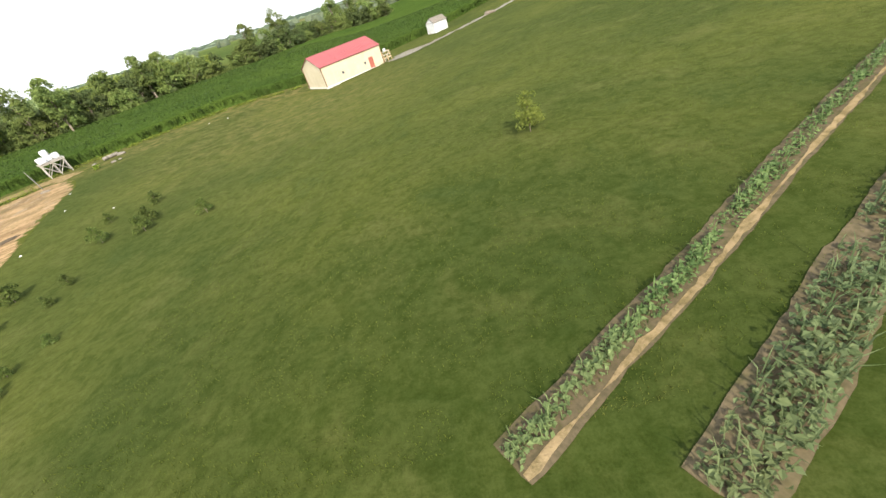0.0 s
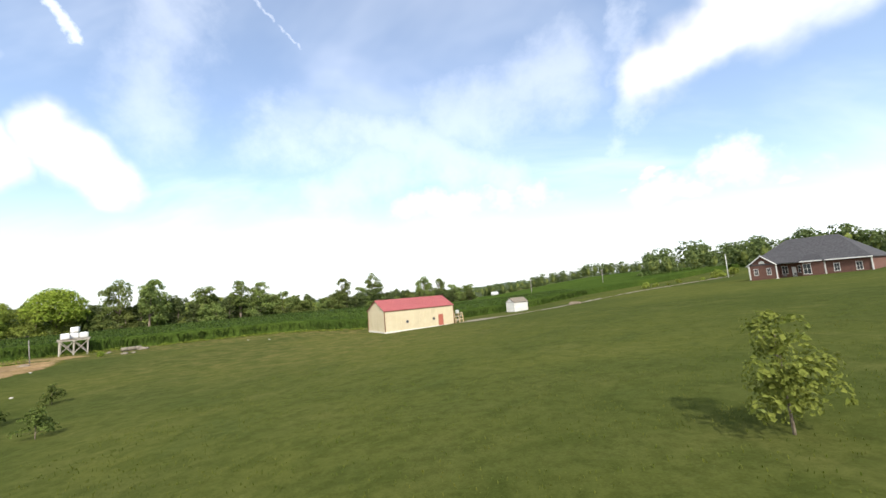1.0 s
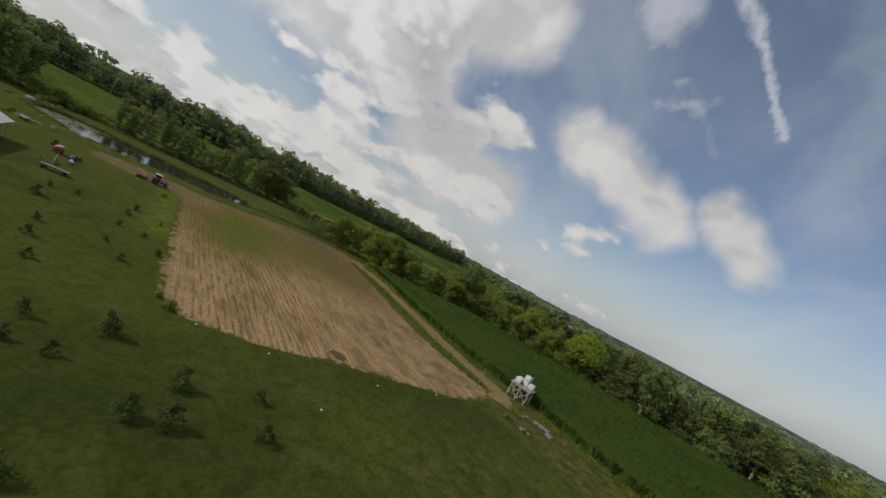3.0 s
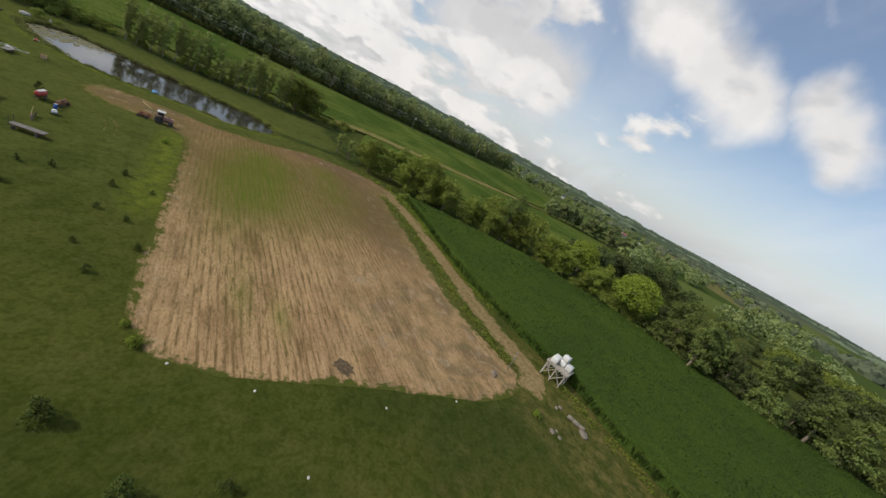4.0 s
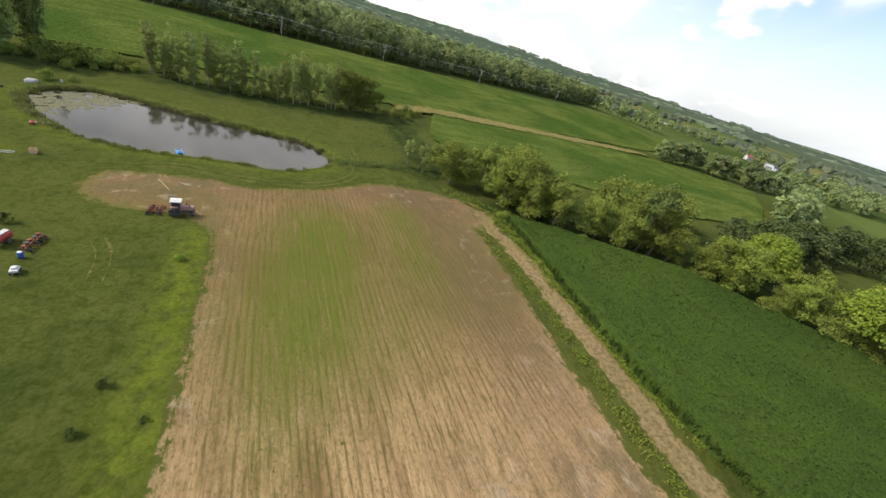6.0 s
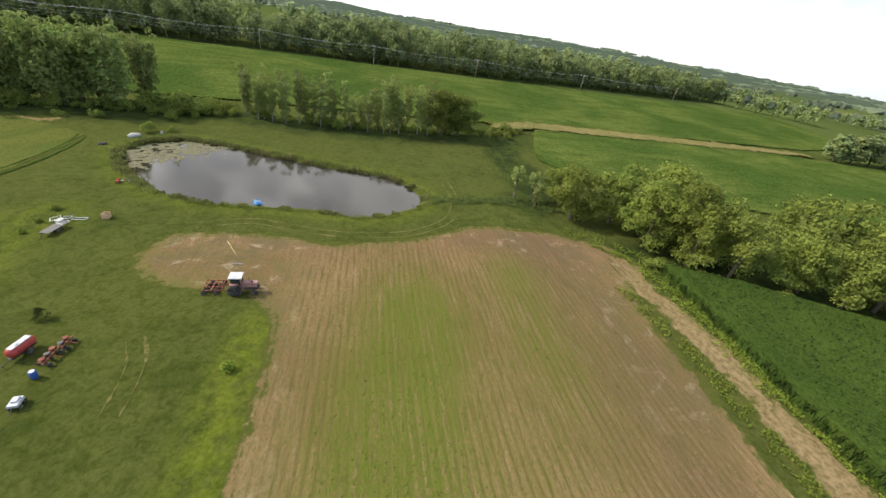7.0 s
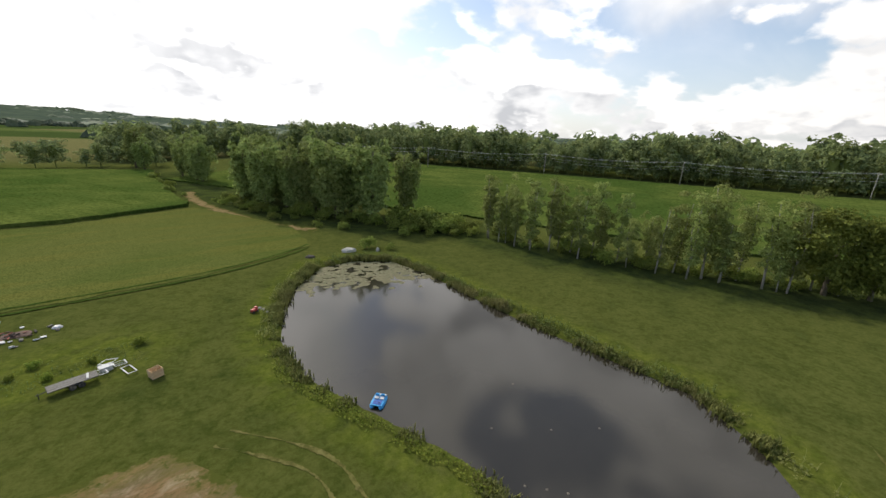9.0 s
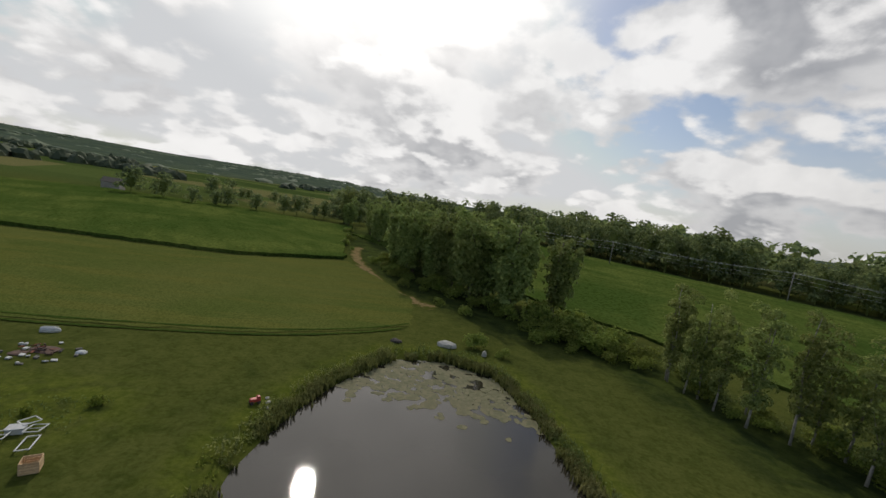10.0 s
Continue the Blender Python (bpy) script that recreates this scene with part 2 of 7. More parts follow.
    p.inputs["Roughness"].default_value = 0.95
    p.inputs["Specular IOR Level"].default_value = 0.0
    p.inputs["Sheen Weight"].default_value, p.inputs["Sheen Roughness"].default_value = 0.055, 0.45
    p.inputs["Sheen Tint"].default_value = (0.75, 0.80, 0.35, 1)
    relief = s.n("ShaderNodeBump")
    relief.inputs["Strength"].default_value, relief.inputs["Distance"].default_value = 0.5, 0.08
    s.put(relief.inputs["Height"], grain)
    s.put(p.inputs["Normal"], relief.outputs[0])
    return m


def grass_edge(s, at, colour):
    """Grass creeping in from a patch's edge, in tufts."""
    edge = s.n("ShaderNodeAttribute", attribute_name="edge").outputs["Fac"]
    tuft = s.math("ADD", s.math("MULTIPLY", s.noise(at, 0.9, 5.0, 0.65).outputs[0], 1.1), s.math("MULTIPLY", s.noise(at, 0.18, 3.0).outputs[0], 0.8))
    amount = s.step(s.math("ADD", s.math("MULTIPLY", edge, 0.95), s.math("MULTIPLY_ADD", tuft, 2.2, -2.1)), 0.40, 0.85)
    return s.mix(amount, colour, s.mix(s.noise(at, 2.6, 6.0, 0.7).outputs[0], (0.046, 0.060, 0.013), (0.092, 0.098, 0.022)))


ROW_TURN = math.atan2(-0.504, -0.864)  # the way of the drilled rows


def soil_material():
    """Drilled soil: pale crust, damp brown, stubble litter, sprouting green along the rows."""
    m, s, p = material("soil")
    at = s.n("ShaderNodeNewGeometry").outputs["Position"]
    turned = s.n("ShaderNodeMapping")
    turned.inputs["Rotation"].default_value = (0, 0, -ROW_TURN)
    s.put(turned.inputs["Vector"], at)
    along = turned.outputs[0]
    rows = s.noise(s.vec("MULTIPLY", along, (0.10, 1.35, 0)), 1.0, 6.0, 0.7).outputs[0]
    marks = s.noise(s.vec("MULTIPLY", along, (0.26, 2.3, 0)), 1.0, 6.0, 0.70, 0.2).outputs[0]
    crumbs = s.noise(s.vec("MULTIPLY", along, (1.1, 2.0, 0)), 1.5, 4.0, 0.7).outputs[0]
    part_xyz = s.n("ShaderNodeSeparateXYZ")
    s.put(part_xyz.inputs[0], along)
    wander = s.noise(s.vec("MULTIPLY", along, (0.06, 0.2, 0)), 1.0, 2.0).outputs[0]
    drill = s.math("SINE", s.math("MULTIPLY_ADD", part_xyz.outputs[1], 2 * math.pi / 0.76, s.math("MULTIPLY", wander, 9.0)))
    clods = s.noise(s.vec("MULTIPLY", along, (0.6, 1.0, 1.0)), 3.7, 8.0, 0.78).outputs[0]
    wide = s.noise(along, 0.045, 4.0, 0.6, 0.8).outputs[0]
    mid = s.noise(s.vec("MULTIPLY", along, (0.12, 0.35, 0)), 1.0, 5.0, 0.6, 0.5).outputs[0]
    colour = s.mix(s.step(wide, 0.40, 0.60), (0.172, 0.100, 0.053), (0.226, 0.138, 0.074))
    pale = s.n("ShaderNodeAttribute", attribute_name="pale").outputs["Fac"]
    colour = s.mix(s.math("MULTIPLY", pale, s.step(mid, 0.2, 0.62)), colour, (0.405, 0.268, 0.140))
    damp = s.n("ShaderNodeAttribute", attribute_name="damp").outputs["Fac"]
    colour = s.mix(s.math("MULTIPLY", damp, s.step(mid, 0.25, 0.6, 0.4, 1.0)), colour, (0.150, 0.088, 0.055))
    lines = s.n("ShaderNodeAttribute", attribute_name="rows").outputs["Fac"]
    loose = s.math("SUBTRACT", 1.0, lines)
    blot = s.noise(at, 0.22, 6.0, 0.66, 0.7).outputs[0]
    blot2 = s.noise(s.vec("ADD", at, (31, 7, 0)), 0.30, 6.0, 0.62, 0.9).outputs[0]
    colour = s.mix(s.math("MULTIPLY", loose, s.step(blot, 0.43, 0.62, 0.12, 0.75)), colour, (0.122, 0.094, 0.058))
    colour = s.mix(s.math("MULTIPLY", loose, s.step(blot2, 0.46, 0.68, 0.02, 0.45)), colour, (0.118, 0.112, 0.044))
    colour = s.mix(s.math("MULTIPLY", loose, s.step(blot2, 0.45, 0.30, 0.0, 0.9)), colour, (0.330, 0.258, 0.175))
    open_rows = s.math("MULTIPLY", s.step(drill, 0.1, 0.9), s.math("MULTIPLY", lines, s.step(marks, 0.38, 0.56)))
    colour = s.mix(s.math("MULTIPLY", open_rows, 0.62), colour, (0.094, 0.064, 0.028))
    streak = s.math("MULTIPLY", s.step(marks, 0.53, 0.64), s.step(lines, 0.0, 0.8, 0.35, 0.8))
    colour = s.mix(s.math("MULTIPLY", streak, s.step(rows, 0.30, 0.55, 0.35, 1.0)), colour, (0.100, 0.074, 0.032))
    colour = s.mix(s.math("MULTIPLY", s.step(marks, 0.44, 0.34), s.math("MULTIPLY", pale, 0.55)), colour, (0.470, 0.335, 0.190))
    colour = s.mix(s.math("MULTIPLY", s.step(crumbs, 0.60, 0.68), 0.7), colour, (0.086, 0.062, 0.028))
    colour = s.mix(s.math("MULTIPLY", s.step(rows, 0.46, 0.34), s.math("MULTIPLY", lines, 0.30)), colour, (0.310, 0.228, 0.132))
    colour = s.mix(s.math("MULTIPLY", s.step(clods, 0.46, 0.70), 0.75), colour, (0.074, 0.056, 0.023))
    green = s.n("ShaderNodeAttribute", attribute_name="green").outputs["Fac"]
    sprout = s.math("MULTIPLY", green, s.step(s.math("ADD", s.math("MULTIPLY", rows, 0.40), s.math("MULTIPLY", clods, 0.60)), 0.30, 0.56))
    colour = s.mix(sprout, colour, s.mix(clods, (0.070, 0.094, 0.012), (0.128, 0.142, 0.028)))
    colour = grass_edge(s, at, colour)
    s.put(p.inputs["Base Color"], colour)
    p.inputs["Roughness"].default_value = 0.96
    p.inputs["Specular IOR Level"].default_value = 0.0
    relief = s.n("ShaderNodeBump")
    relief.inputs["Strength"].default_value, relief.inputs["Distance"].default_value = 0.9, 0.08
    s.put(relief.inputs["Height"], clods)
    s.put(p.inputs["Normal"], relief.outputs[0])
    return m


def field_material(name, a, b, c, row_way, row_gap, row_force=0.5, fine_scale=1.6, bump=0.6, fringe=False):
    """A crop or track seen from above: rows, patches and leaf grain."""
    m, s, p = material(name)
    at = s.n("ShaderNodeNewGeometry").outputs["Position"]
    turned = s.n("ShaderNodeMapping")
    turned.inputs["Rotation"].default_value = (0, 0, -row_way)
    s.put(turned.inputs["Vector"], at)
    along = turned.outputs[0]
    rows = s.noise(s.vec("MULTIPLY", along, (0.05, 1.0 / row_gap, 0)), 1.0, 3.0, 0.6).outputs[0]
    wide = s.noise(along, 0.03, 4.0, 0.6, 0.6).outputs[0]
    fine = s.noise(along, fine_scale, 6.0, 0.7).outputs[0]
    colour = s.mix(s.step(wide, 0.36, 0.64), a, b)
    colour = s.mix(s.math("MULTIPLY", s.step(rows, 0.45, 0.65), row_force), colour, c)
    colour = s.mix(s.step(fine, 0.60, 0.36), colour, s.mix(1.0, colour, (0.55, 0.58, 0.5), "MULTIPLY"))
    if fringe:
        colour = grass_edge(s, at, colour)
    s.put(p.inputs["Base Color"], colour)
    p.inputs["Roughness"].default_value = 0.9
    p.inputs["Specular IOR Level"].default_value = 0.0
    relief = s.n("ShaderNodeBump")
    relief.inputs["Strength"].default_value, relief.inputs["Distance"].default_value = bump, 0.25
    s.put(relief.inputs["Height"], fine)
    s.put(p.inputs["Normal"], relief.outputs[0])
    return m


def water_material():
    m, s, p = material("pond_water")
    at = s.n("ShaderNodeNewGeometry").outputs["Position"]
    murk = s.noise(at, 0.12, 4.0, 0.6).outputs[0]
    s.put(p.inputs["Base Color"], s.mix(murk, (0.020, 0.018, 0.013), (0.036, 0.032, 0.023)))
    p.inputs["Roughness"].default_value = 0.03
    p.inputs["IOR"].default_value = 1.33
    p.inputs["Specular IOR Level"].default_value = 0.9
    ripple = s.noise(s.vec("MULTIPLY", at, (1.0, 1.5, 1.0)), 4.0, 4.0, 0.6).outputs[0]
    relief = s.n("ShaderNodeBump")
    relief.inputs["Strength"].default_value, relief.inputs["Distance"].default_value = 0.13, 0.02
    s.put(relief.inputs["Height"], ripple)
    s.put(p.inputs["Normal"], relief.outputs[0])
    return m


M = {
    "grass": ground_material(),
    "soil": soil_material(),
    "bed_soil": surface("bed_soil", (0.078, 0.064, 0.034), (0.128, 0.098, 0.056), 5.0, 0.95, bump=0.6, dirt=(0.075, 0.070, 0.026), dirt_scale=1.1, dirt_amount=0.7, gloss=0.05),
    "water": water_material(),
    "corn": field_material("corn_canopy", (0.048, 0.080, 0.017), (0.066, 0.102, 0.020), (0.036, 0.065, 0.014), radians(35), 0.9, 0.35, 3.0, 0.9),
    "soy": field_material("soy_canopy", (0.058, 0.094, 0.020), (0.108, 0.138, 0.032), (0.048, 0.080, 0.016), radians(127), 5.0, 0.55, 1.2, 0.8),
    "worn": field_material("worn_grass", (0.140, 0.132, 0.044), (0.112, 0.112, 0.030), (0.168, 0.152, 0.058), 0.0, 1.2, 0.4, fringe=True),
    "straw": field_material("straw_strip", (0.225, 0.188, 0.078), (0.165, 0.158, 0.052), (0.255, 0.205, 0.095), radians(127), 1.6, 0.5, fringe=True),
    "hay": field_material("hay_stand", (0.088, 0.112, 0.027), (0.112, 0.126, 0.034), (0.140, 0.136, 0.034), radians(10), 4.2, 0.5, 4.5, 0.2),
    "track": field_material("dry_track", (0.262, 0.190, 0.098), (0.215, 0.160, 0.076), (0.300, 0.220, 0.118), radians(30), 1.2, 0.5, fringe=True),
    "gravel": field_material("gravel", (0.288, 0.264, 0.216), (0.240, 0.208, 0.160), (0.336, 0.312, 0.264), radians(40), 0.9, 0.4, 5.0, 0.8, fringe=True),
    "weeds": foliage("weeds", (0.115, 0.172, 0.022), (0.250, 0.298, 0.044), (0.265, 0.278, 0.058)),
    "bed_leaf": foliage("garden_leaf", (0.06, 0.102, 0.03), (0.18, 0.24, 0.084), (0.204, 0.222, 0.096), 0.05),
    "bed_grey": foliage("grey_garden_leaf", (0.070, 0.102, 0.040), (0.160, 0.200, 0.088), (0.160, 0.185, 0.075), 0.05),
    "corn_leaf": foliage("corn_leaf", (0.034, 0.062, 0.013), (0.066, 0.104, 0.022), (0.070, 0.100, 0.023), 0.1),
    "leaf_a": foliage("leaf_broad", (0.125, 0.165, 0.030), (0.270, 0.312, 0.058), (0.242, 0.275, 0.048)),
    "leaf_c": foliage("leaf_green", (0.115, 0.155, 0.030), (0.255, 0.292, 0.060), (0.228, 0.252, 0.046)),
    "leaf_b": foliage("leaf_poplar", (0.155, 0.205, 0.062), (0.325, 0.375, 0.120), (0.285, 0.325, 0.098)),
    "leaf_t": foliage("leaf_dark", (0.090, 0.128, 0.036), (0.190, 0.232, 0.066), (0.180, 0.208, 0.056)),
    "leaf_olive": foliage("leaf_olive", (0.108, 0.138, 0.024), (0.205, 0.235, 0.049), (0.178, 0.199, 0.038)),
    "turf": foliage("turf", (0.062, 0.086, 0.011), (0.112, 0.124, 0.020), (0.13, 0.128, 0.03), 0.0),
    "sprout": foliage("sprout", (0.120, 0.150, 0.026), (0.190, 0.215, 0.046), (0.180, 0.195, 0.05), 0.0),
    "leaf_n": foliage("leaf_shade", (0.06, 0.085, 0.03), (0.119, 0.15, 0.053), (0.106, 0.125, 0.04)),
    "leaf_p": foliage("leaf_slender", (0.162, 0.201, 0.059), (0.32, 0.358, 0.112), (0.288, 0.314, 0.093)),
    "leaf_sap": foliage("leaf_sapling", (0.050, 0.075, 0.018), (0.112, 0.145, 0.034), (0.105, 0.126, 0.027)),
    "leaf_y": foliage("leaf_yellow", (0.145, 0.205, 0.026), (0.285, 0.345, 0.052), (0.245, 0.290, 0.040)),
    # Lighter, bluer leaves: haze of the far trees mixed into their colour.
    "leaf_far_haze": foliage("leaf_far_haze", (0.115, 0.165, 0.072), (0.305, 0.365, 0.145), (0.375, 0.410, 0.145)),
    # Leaf colour paled and blued to paint in the haze of distance.
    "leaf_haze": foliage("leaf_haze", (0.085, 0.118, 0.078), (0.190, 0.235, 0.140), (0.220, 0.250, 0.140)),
    "reed": foliage("reed", (0.130, 0.165, 0.045), (0.290, 0.300, 0.095), (0.340, 0.310, 0.130)),
    "sedge": foliage("sedge", (0.070, 0.105, 0.030), (0.165, 0.210, 0.060), (0.150, 0.175, 0.050), 0.05),
    "lily": foliage("lily", (0.190, 0.195, 0.105), (0.330, 0.310, 0.190), (0.27, 0.25, 0.15)),
    "core": surface("inner_foliage", (0.120, 0.150, 0.040), (0.165, 0.195, 0.055), 2.0, 0.95, bump=0.6, gloss=0.1),
    "bark": surface("bark", (0.11, 0.085, 0.06), (0.20, 0.17, 0.13), 6.0, 0.9, bump=0.6, gloss=0.15),
    "bark_pale": surface("pale_bark", (0.36, 0.34, 0.30), (0.22, 0.20, 0.17), 3.0, 0.85, bump=0.4, gloss=0.2),
    "cream": surface("cream_siding", (0.470, 0.410, 0.275), (0.510, 0.450, 0.315), 0.8, 0.55, bump=0.05, dirt=(0.35, 0.30, 0.20), dirt_scale=0.5, dirt_amount=0.35),
    "red_roof": surface("red_roof_metal", (0.245, 0.066, 0.066), (0.285, 0.085, 0.083), 0.7, 0.5, 0.0, 0.05, (0.25, 0.07, 0.065), 0.4, 0.5),
    "red_paint": surface("red_paint", (0.30, 0.080, 0.055), (0.35, 0.11, 0.075), 2.0, 0.5, bump=0.05, dirt=(0.30, 0.12, 0.08), dirt_scale=1.5),
    "brown_trim": surface("brown_trim", (0.16, 0.09, 0.05), (0.20, 0.12, 0.07), 3.0, 0.6),
    "white_paint": surface("white_paint", (0.52, 0.52, 0.505), (0.58, 0.58, 0.565), 2.0, 0.5, bump=0.08, dirt=(0.36, 0.345, 0.30), dirt_scale=0.8, dirt_amount=0.45),
    "white_plastic": surface("white_plastic", (0.54, 0.55, 0.545), (0.60, 0.60, 0.59), 1.5, 0.42, bump=0.04, dirt=(0.40, 0.385, 0.34), dirt_scale=1.2, dirt_amount=0.5),
    "shingle_brown": surface("brown_shingle", (0.13, 0.115, 0.09), (0.19, 0.165, 0.13), 3.0, 0.9, bump=0.4),
    "shingle_grey": surface("grey_shingle", (0.043, 0.044, 0.048), (0.068, 0.068, 0.073), 2.5, 0.9, bump=0.4, gloss=0.1),
    "brick": surface("red_brick", (0.100, 0.050, 0.038), (0.140, 0.070, 0.053), 5.0, 0.85, bump=0.4, dirt=(0.075, 0.042, 0.035), dirt_scale=1.0),
    "concrete": surface("concrete", (0.48, 0.46, 0.42), (0.58, 0.56, 0.52), 3.0, 0.85, bump=0.2),
    "glass": surface("window_glass", (0.030, 0.036, 0.042), (0.045, 0.05, 0.058), 0.5, 0.12, bump=0.0, gloss=0.6),
    "old_wood": surface("weathered_wood", (0.30, 0.27, 0.23), (0.42, 0.39, 0.34), 5.0, 0.9, bump=0.5, dirt=(0.20, 0.18, 0.15), dirt_scale=1.5),
    "new_wood": surface("raw_wood", (0.52, 0.36, 0.20), (0.62, 0.45, 0.27), 5.0, 0.8, bump=0.3, dirt=(0.42, 0.28, 0.15), dirt_scale=2.0),
    "deck_wood": surface("grey_deck", (0.135, 0.128, 0.115), (0.20, 0.19, 0.17), 4.0, 0.9, bump=0.4, dirt=(0.10, 0.09, 0.075), dirt_scale=1.2),
    "tin": surface("galvanised_tin", (0.52, 0.54, 0.55), (0.62, 0.63, 0.64), 1.2, 0.45, 0.35, 0.1, (0.40, 0.38, 0.35), 0.6, 0.5),
    "rust": surface("rusty_red_steel", (0.20, 0.062, 0.040), (0.28, 0.098, 0.060), 5.0, 0.75, 0.2, 0.3, (0.19, 0.10, 0.06), 2.5, 0.6),
    "faded_red": surface("faded_red_paint", (0.33, 0.165, 0.145), (0.41, 0.23, 0.20), 3.0, 0.55, 0.0, 0.1, (0.36, 0.19, 0.15), 2.0, 0.5),
    "tyre": surface("tyre_rubber", (0.030, 0.030, 0.030), (0.055, 0.053, 0.05), 6.0, 0.85, bump=0.4, dirt=(0.20, 0.17, 0.13), dirt_scale=2.0, dirt_amount=0.9),
    "rim": surface("grey_rim", (0.42, 0.41, 0.39), (0.52, 0.50, 0.47), 4.0, 0.5, 0.3),
    "dark_steel": surface("dark_steel", (0.07, 0.068, 0.066), (0.12, 0.115, 0.11), 5.0, 0.6, 0.5, 0.2),
    "tank_red": surface("tank_red", (0.44, 0.055, 0.045), (0.52, 0.08, 0.065), 2.0, 0.4, 0.0, 0.05, (0.36, 0.10, 0.08), 1.5, 0.4),
    "blue_plastic": surface("blue_plastic", (0.035, 0.28, 0.62), (0.06, 0.36, 0.72), 2.0, 0.35, bump=0.05, dirt=(0.10, 0.33, 0.55), dirt_scale=2.0),
    "deep_blue": surface("deep_blue_plastic", (0.03, 0.085, 0.30), (0.05, 0.12, 0.38), 2.0, 0.4, bump=0.05),
    "yellow": surface("faded_yellow", (0.58, 0.52, 0.22), (0.66, 0.60, 0.32), 4.0, 0.7),
    "stone": surface("pale_stone", (0.40, 0.38, 0.33), (0.54, 0.52, 0.47), 4.0, 0.9, bump=0.5),
    "char": surface("charred_debris", (0.045, 0.04, 0.036), (0.10, 0.085, 0.07), 4.0, 0.95, bump=0.7),
    "rust_heap": surface("rusty_debris", (0.070, 0.048, 0.038), (0.15, 0.095, 0.07), 4.0, 0.95, bump=0.7),
    "ash": surface("ash_soil", (0.060, 0.046, 0.030), (0.115, 0.085, 0.05), 3.0, 0.95, bump=0.5, gloss=0.05),
    "tarp": surface("grey_tarp", (0.44, 0.45, 0.45), (0.56, 0.57, 0.56), 3.0, 0.6, bump=0.4),
    "wire": surface("wire", (0.50, 0.50, 0.49), (0.58, 0.58, 0.57), 3.0, 0.5, 0.2, 0.0),
}

# ---- lie of the land ----
POND = [(-96, -44), (-97, -37), (-101, -30), (-105, -23), (-107, -16), (-111, -12), (-118, -9), (-122, -10), (-125, -14), (-127, -20), (-125, -27),
        (-122.5, -36), (-120.5, -46), (-119, -56), (-116, -64), (-110, -66.5), (-104, -65), (-99.5, -58), (-97, -51)]
WATER_Z = -0.4
BANK = Vector((-141, -73))  # foot of the tree row; U runs along it, S away over the far field
BANK_U, BANK_S = Vector((-0.6, 0.8)), Vector((-0.8, -0.6))


def ease(a, b, v):
    t = np.clip((np.asarray(v, float) - a) / (b - a), 0, 1)
    return t * t * (3 - 2 * t)


def inside_by(poly, x, y):
    """Distance to the outline, positive inside."""
    x, y = np.asarray(x, float), np.asarray(y, float)
    best, odd = np.full(x.shape, 1e9), np.zeros(x.shape, bool)
    for (ax, ay), (bx, by) in zip(poly, poly[1:] + poly[:1]):
        dx, dy = bx - ax, by - ay
        k = np.clip(((x - ax) * dx + (y - ay) * dy) / (dx * dx + dy * dy), 0, 1)
        best = np.minimum(best, np.hypot(x - ax - k * dx, y - ay - k * dy))
        odd ^= ((ay > y) != (by > y)) & (x < ax + (y - ay) * dx / (dy if dy else 1e-9))
    return np.where(odd, best, -best)


def off_line(line, x, y):
    best = np.full(np.shape(x), 1e9)
    for (ax, ay), (bx, by) in zip(line, line[1:]):
        dx, dy = bx - ax, by - ay
        k = np.clip(((x - ax) * dx + (y - ay) * dy) / (dx * dx + dy * dy), 0, 1)
        best = np.minimum(best, np.hypot(x - ax - k * dx, y - ay - k * dy))
    return best


# height of the skyline's hills by bearing, clockwise from +y
HILL_AT = [-180, -157, -120, -90, -70, -45, -10, 40, 90, 131, 163, 180]
HILL_HIGH = [50, 40, 46, 46, 30, 14, 18, 50, 70, 74, 78, 50]


def height(x, y):
    x, y = np.asarray(x, float), np.asarray(y, float)
    east = 1.6 + 0.05 * np.clip(x, -60, 130) - 0.02 * np.clip(y, -30, 130)
    h = east * ease(-32, -2, x)
    h = h - 0.9 * np.exp(-((x - 17) ** 2 + (y - 112) ** 2) / 26.0 ** 2) - 0.45 * np.exp(-((x + 3) ** 2 + (y - 80) ** 2) / 22.0 ** 2)
    h = h * ease(-40, -5, y + 0.15 * x + 20) + ease(130, 480, y) * (10 * ease(10, 170, x) - 6 * ease(-160, -20, x))
    s = (x - BANK.x) * BANK_S.x + (y - BANK.y) * BANK_S.y
    u = (x - BANK.x) * BANK_U.x + (y - BANK.y) * BANK_U.y
    h = h + 5.8 * ease(6, 95, s) * ease(-260, -120, u) * ease(700, 300, u)
    r = np.hypot(x + 50, y)
    bearing = np.degrees(np.arctan2(x + 50, y))
    ridge = np.interp(bearing, HILL_AT, HILL_HIGH)
    wave = np.sin(x * 0.0051 + 1.3) * np.cos(y * 0.0043 - 0.6) + 0.5 * np.sin(x * 0.0017 - y * 0.0021)
    h = h + ease(450, 1500, r) * (6 * wave + 4) + ease(1400, 3600, r) * ridge * (1 + 0.14 * np.sin(x * 0.0021 + 2.0) * np.cos(y * 0.0027))
    return h


def basin(x, y):
    d = inside_by(POND, x, y)
    return np.where(d > -1.6, -1.35 * ease(-1.6, 3.2, d), 0.0)


def top(x, y):
    """Ground height, the pond's banks included."""
    return float(height(x, y) + basin(np.array(float(x)), np.array(float(y))))


# ---- mesh helpers ----
def link(name, me, material_, parent=None, label=""):
    if material_:
        me.materials.append(material_)
    ob = new(name, me)
    ob.parent = parent
    return tagged(ob, label)


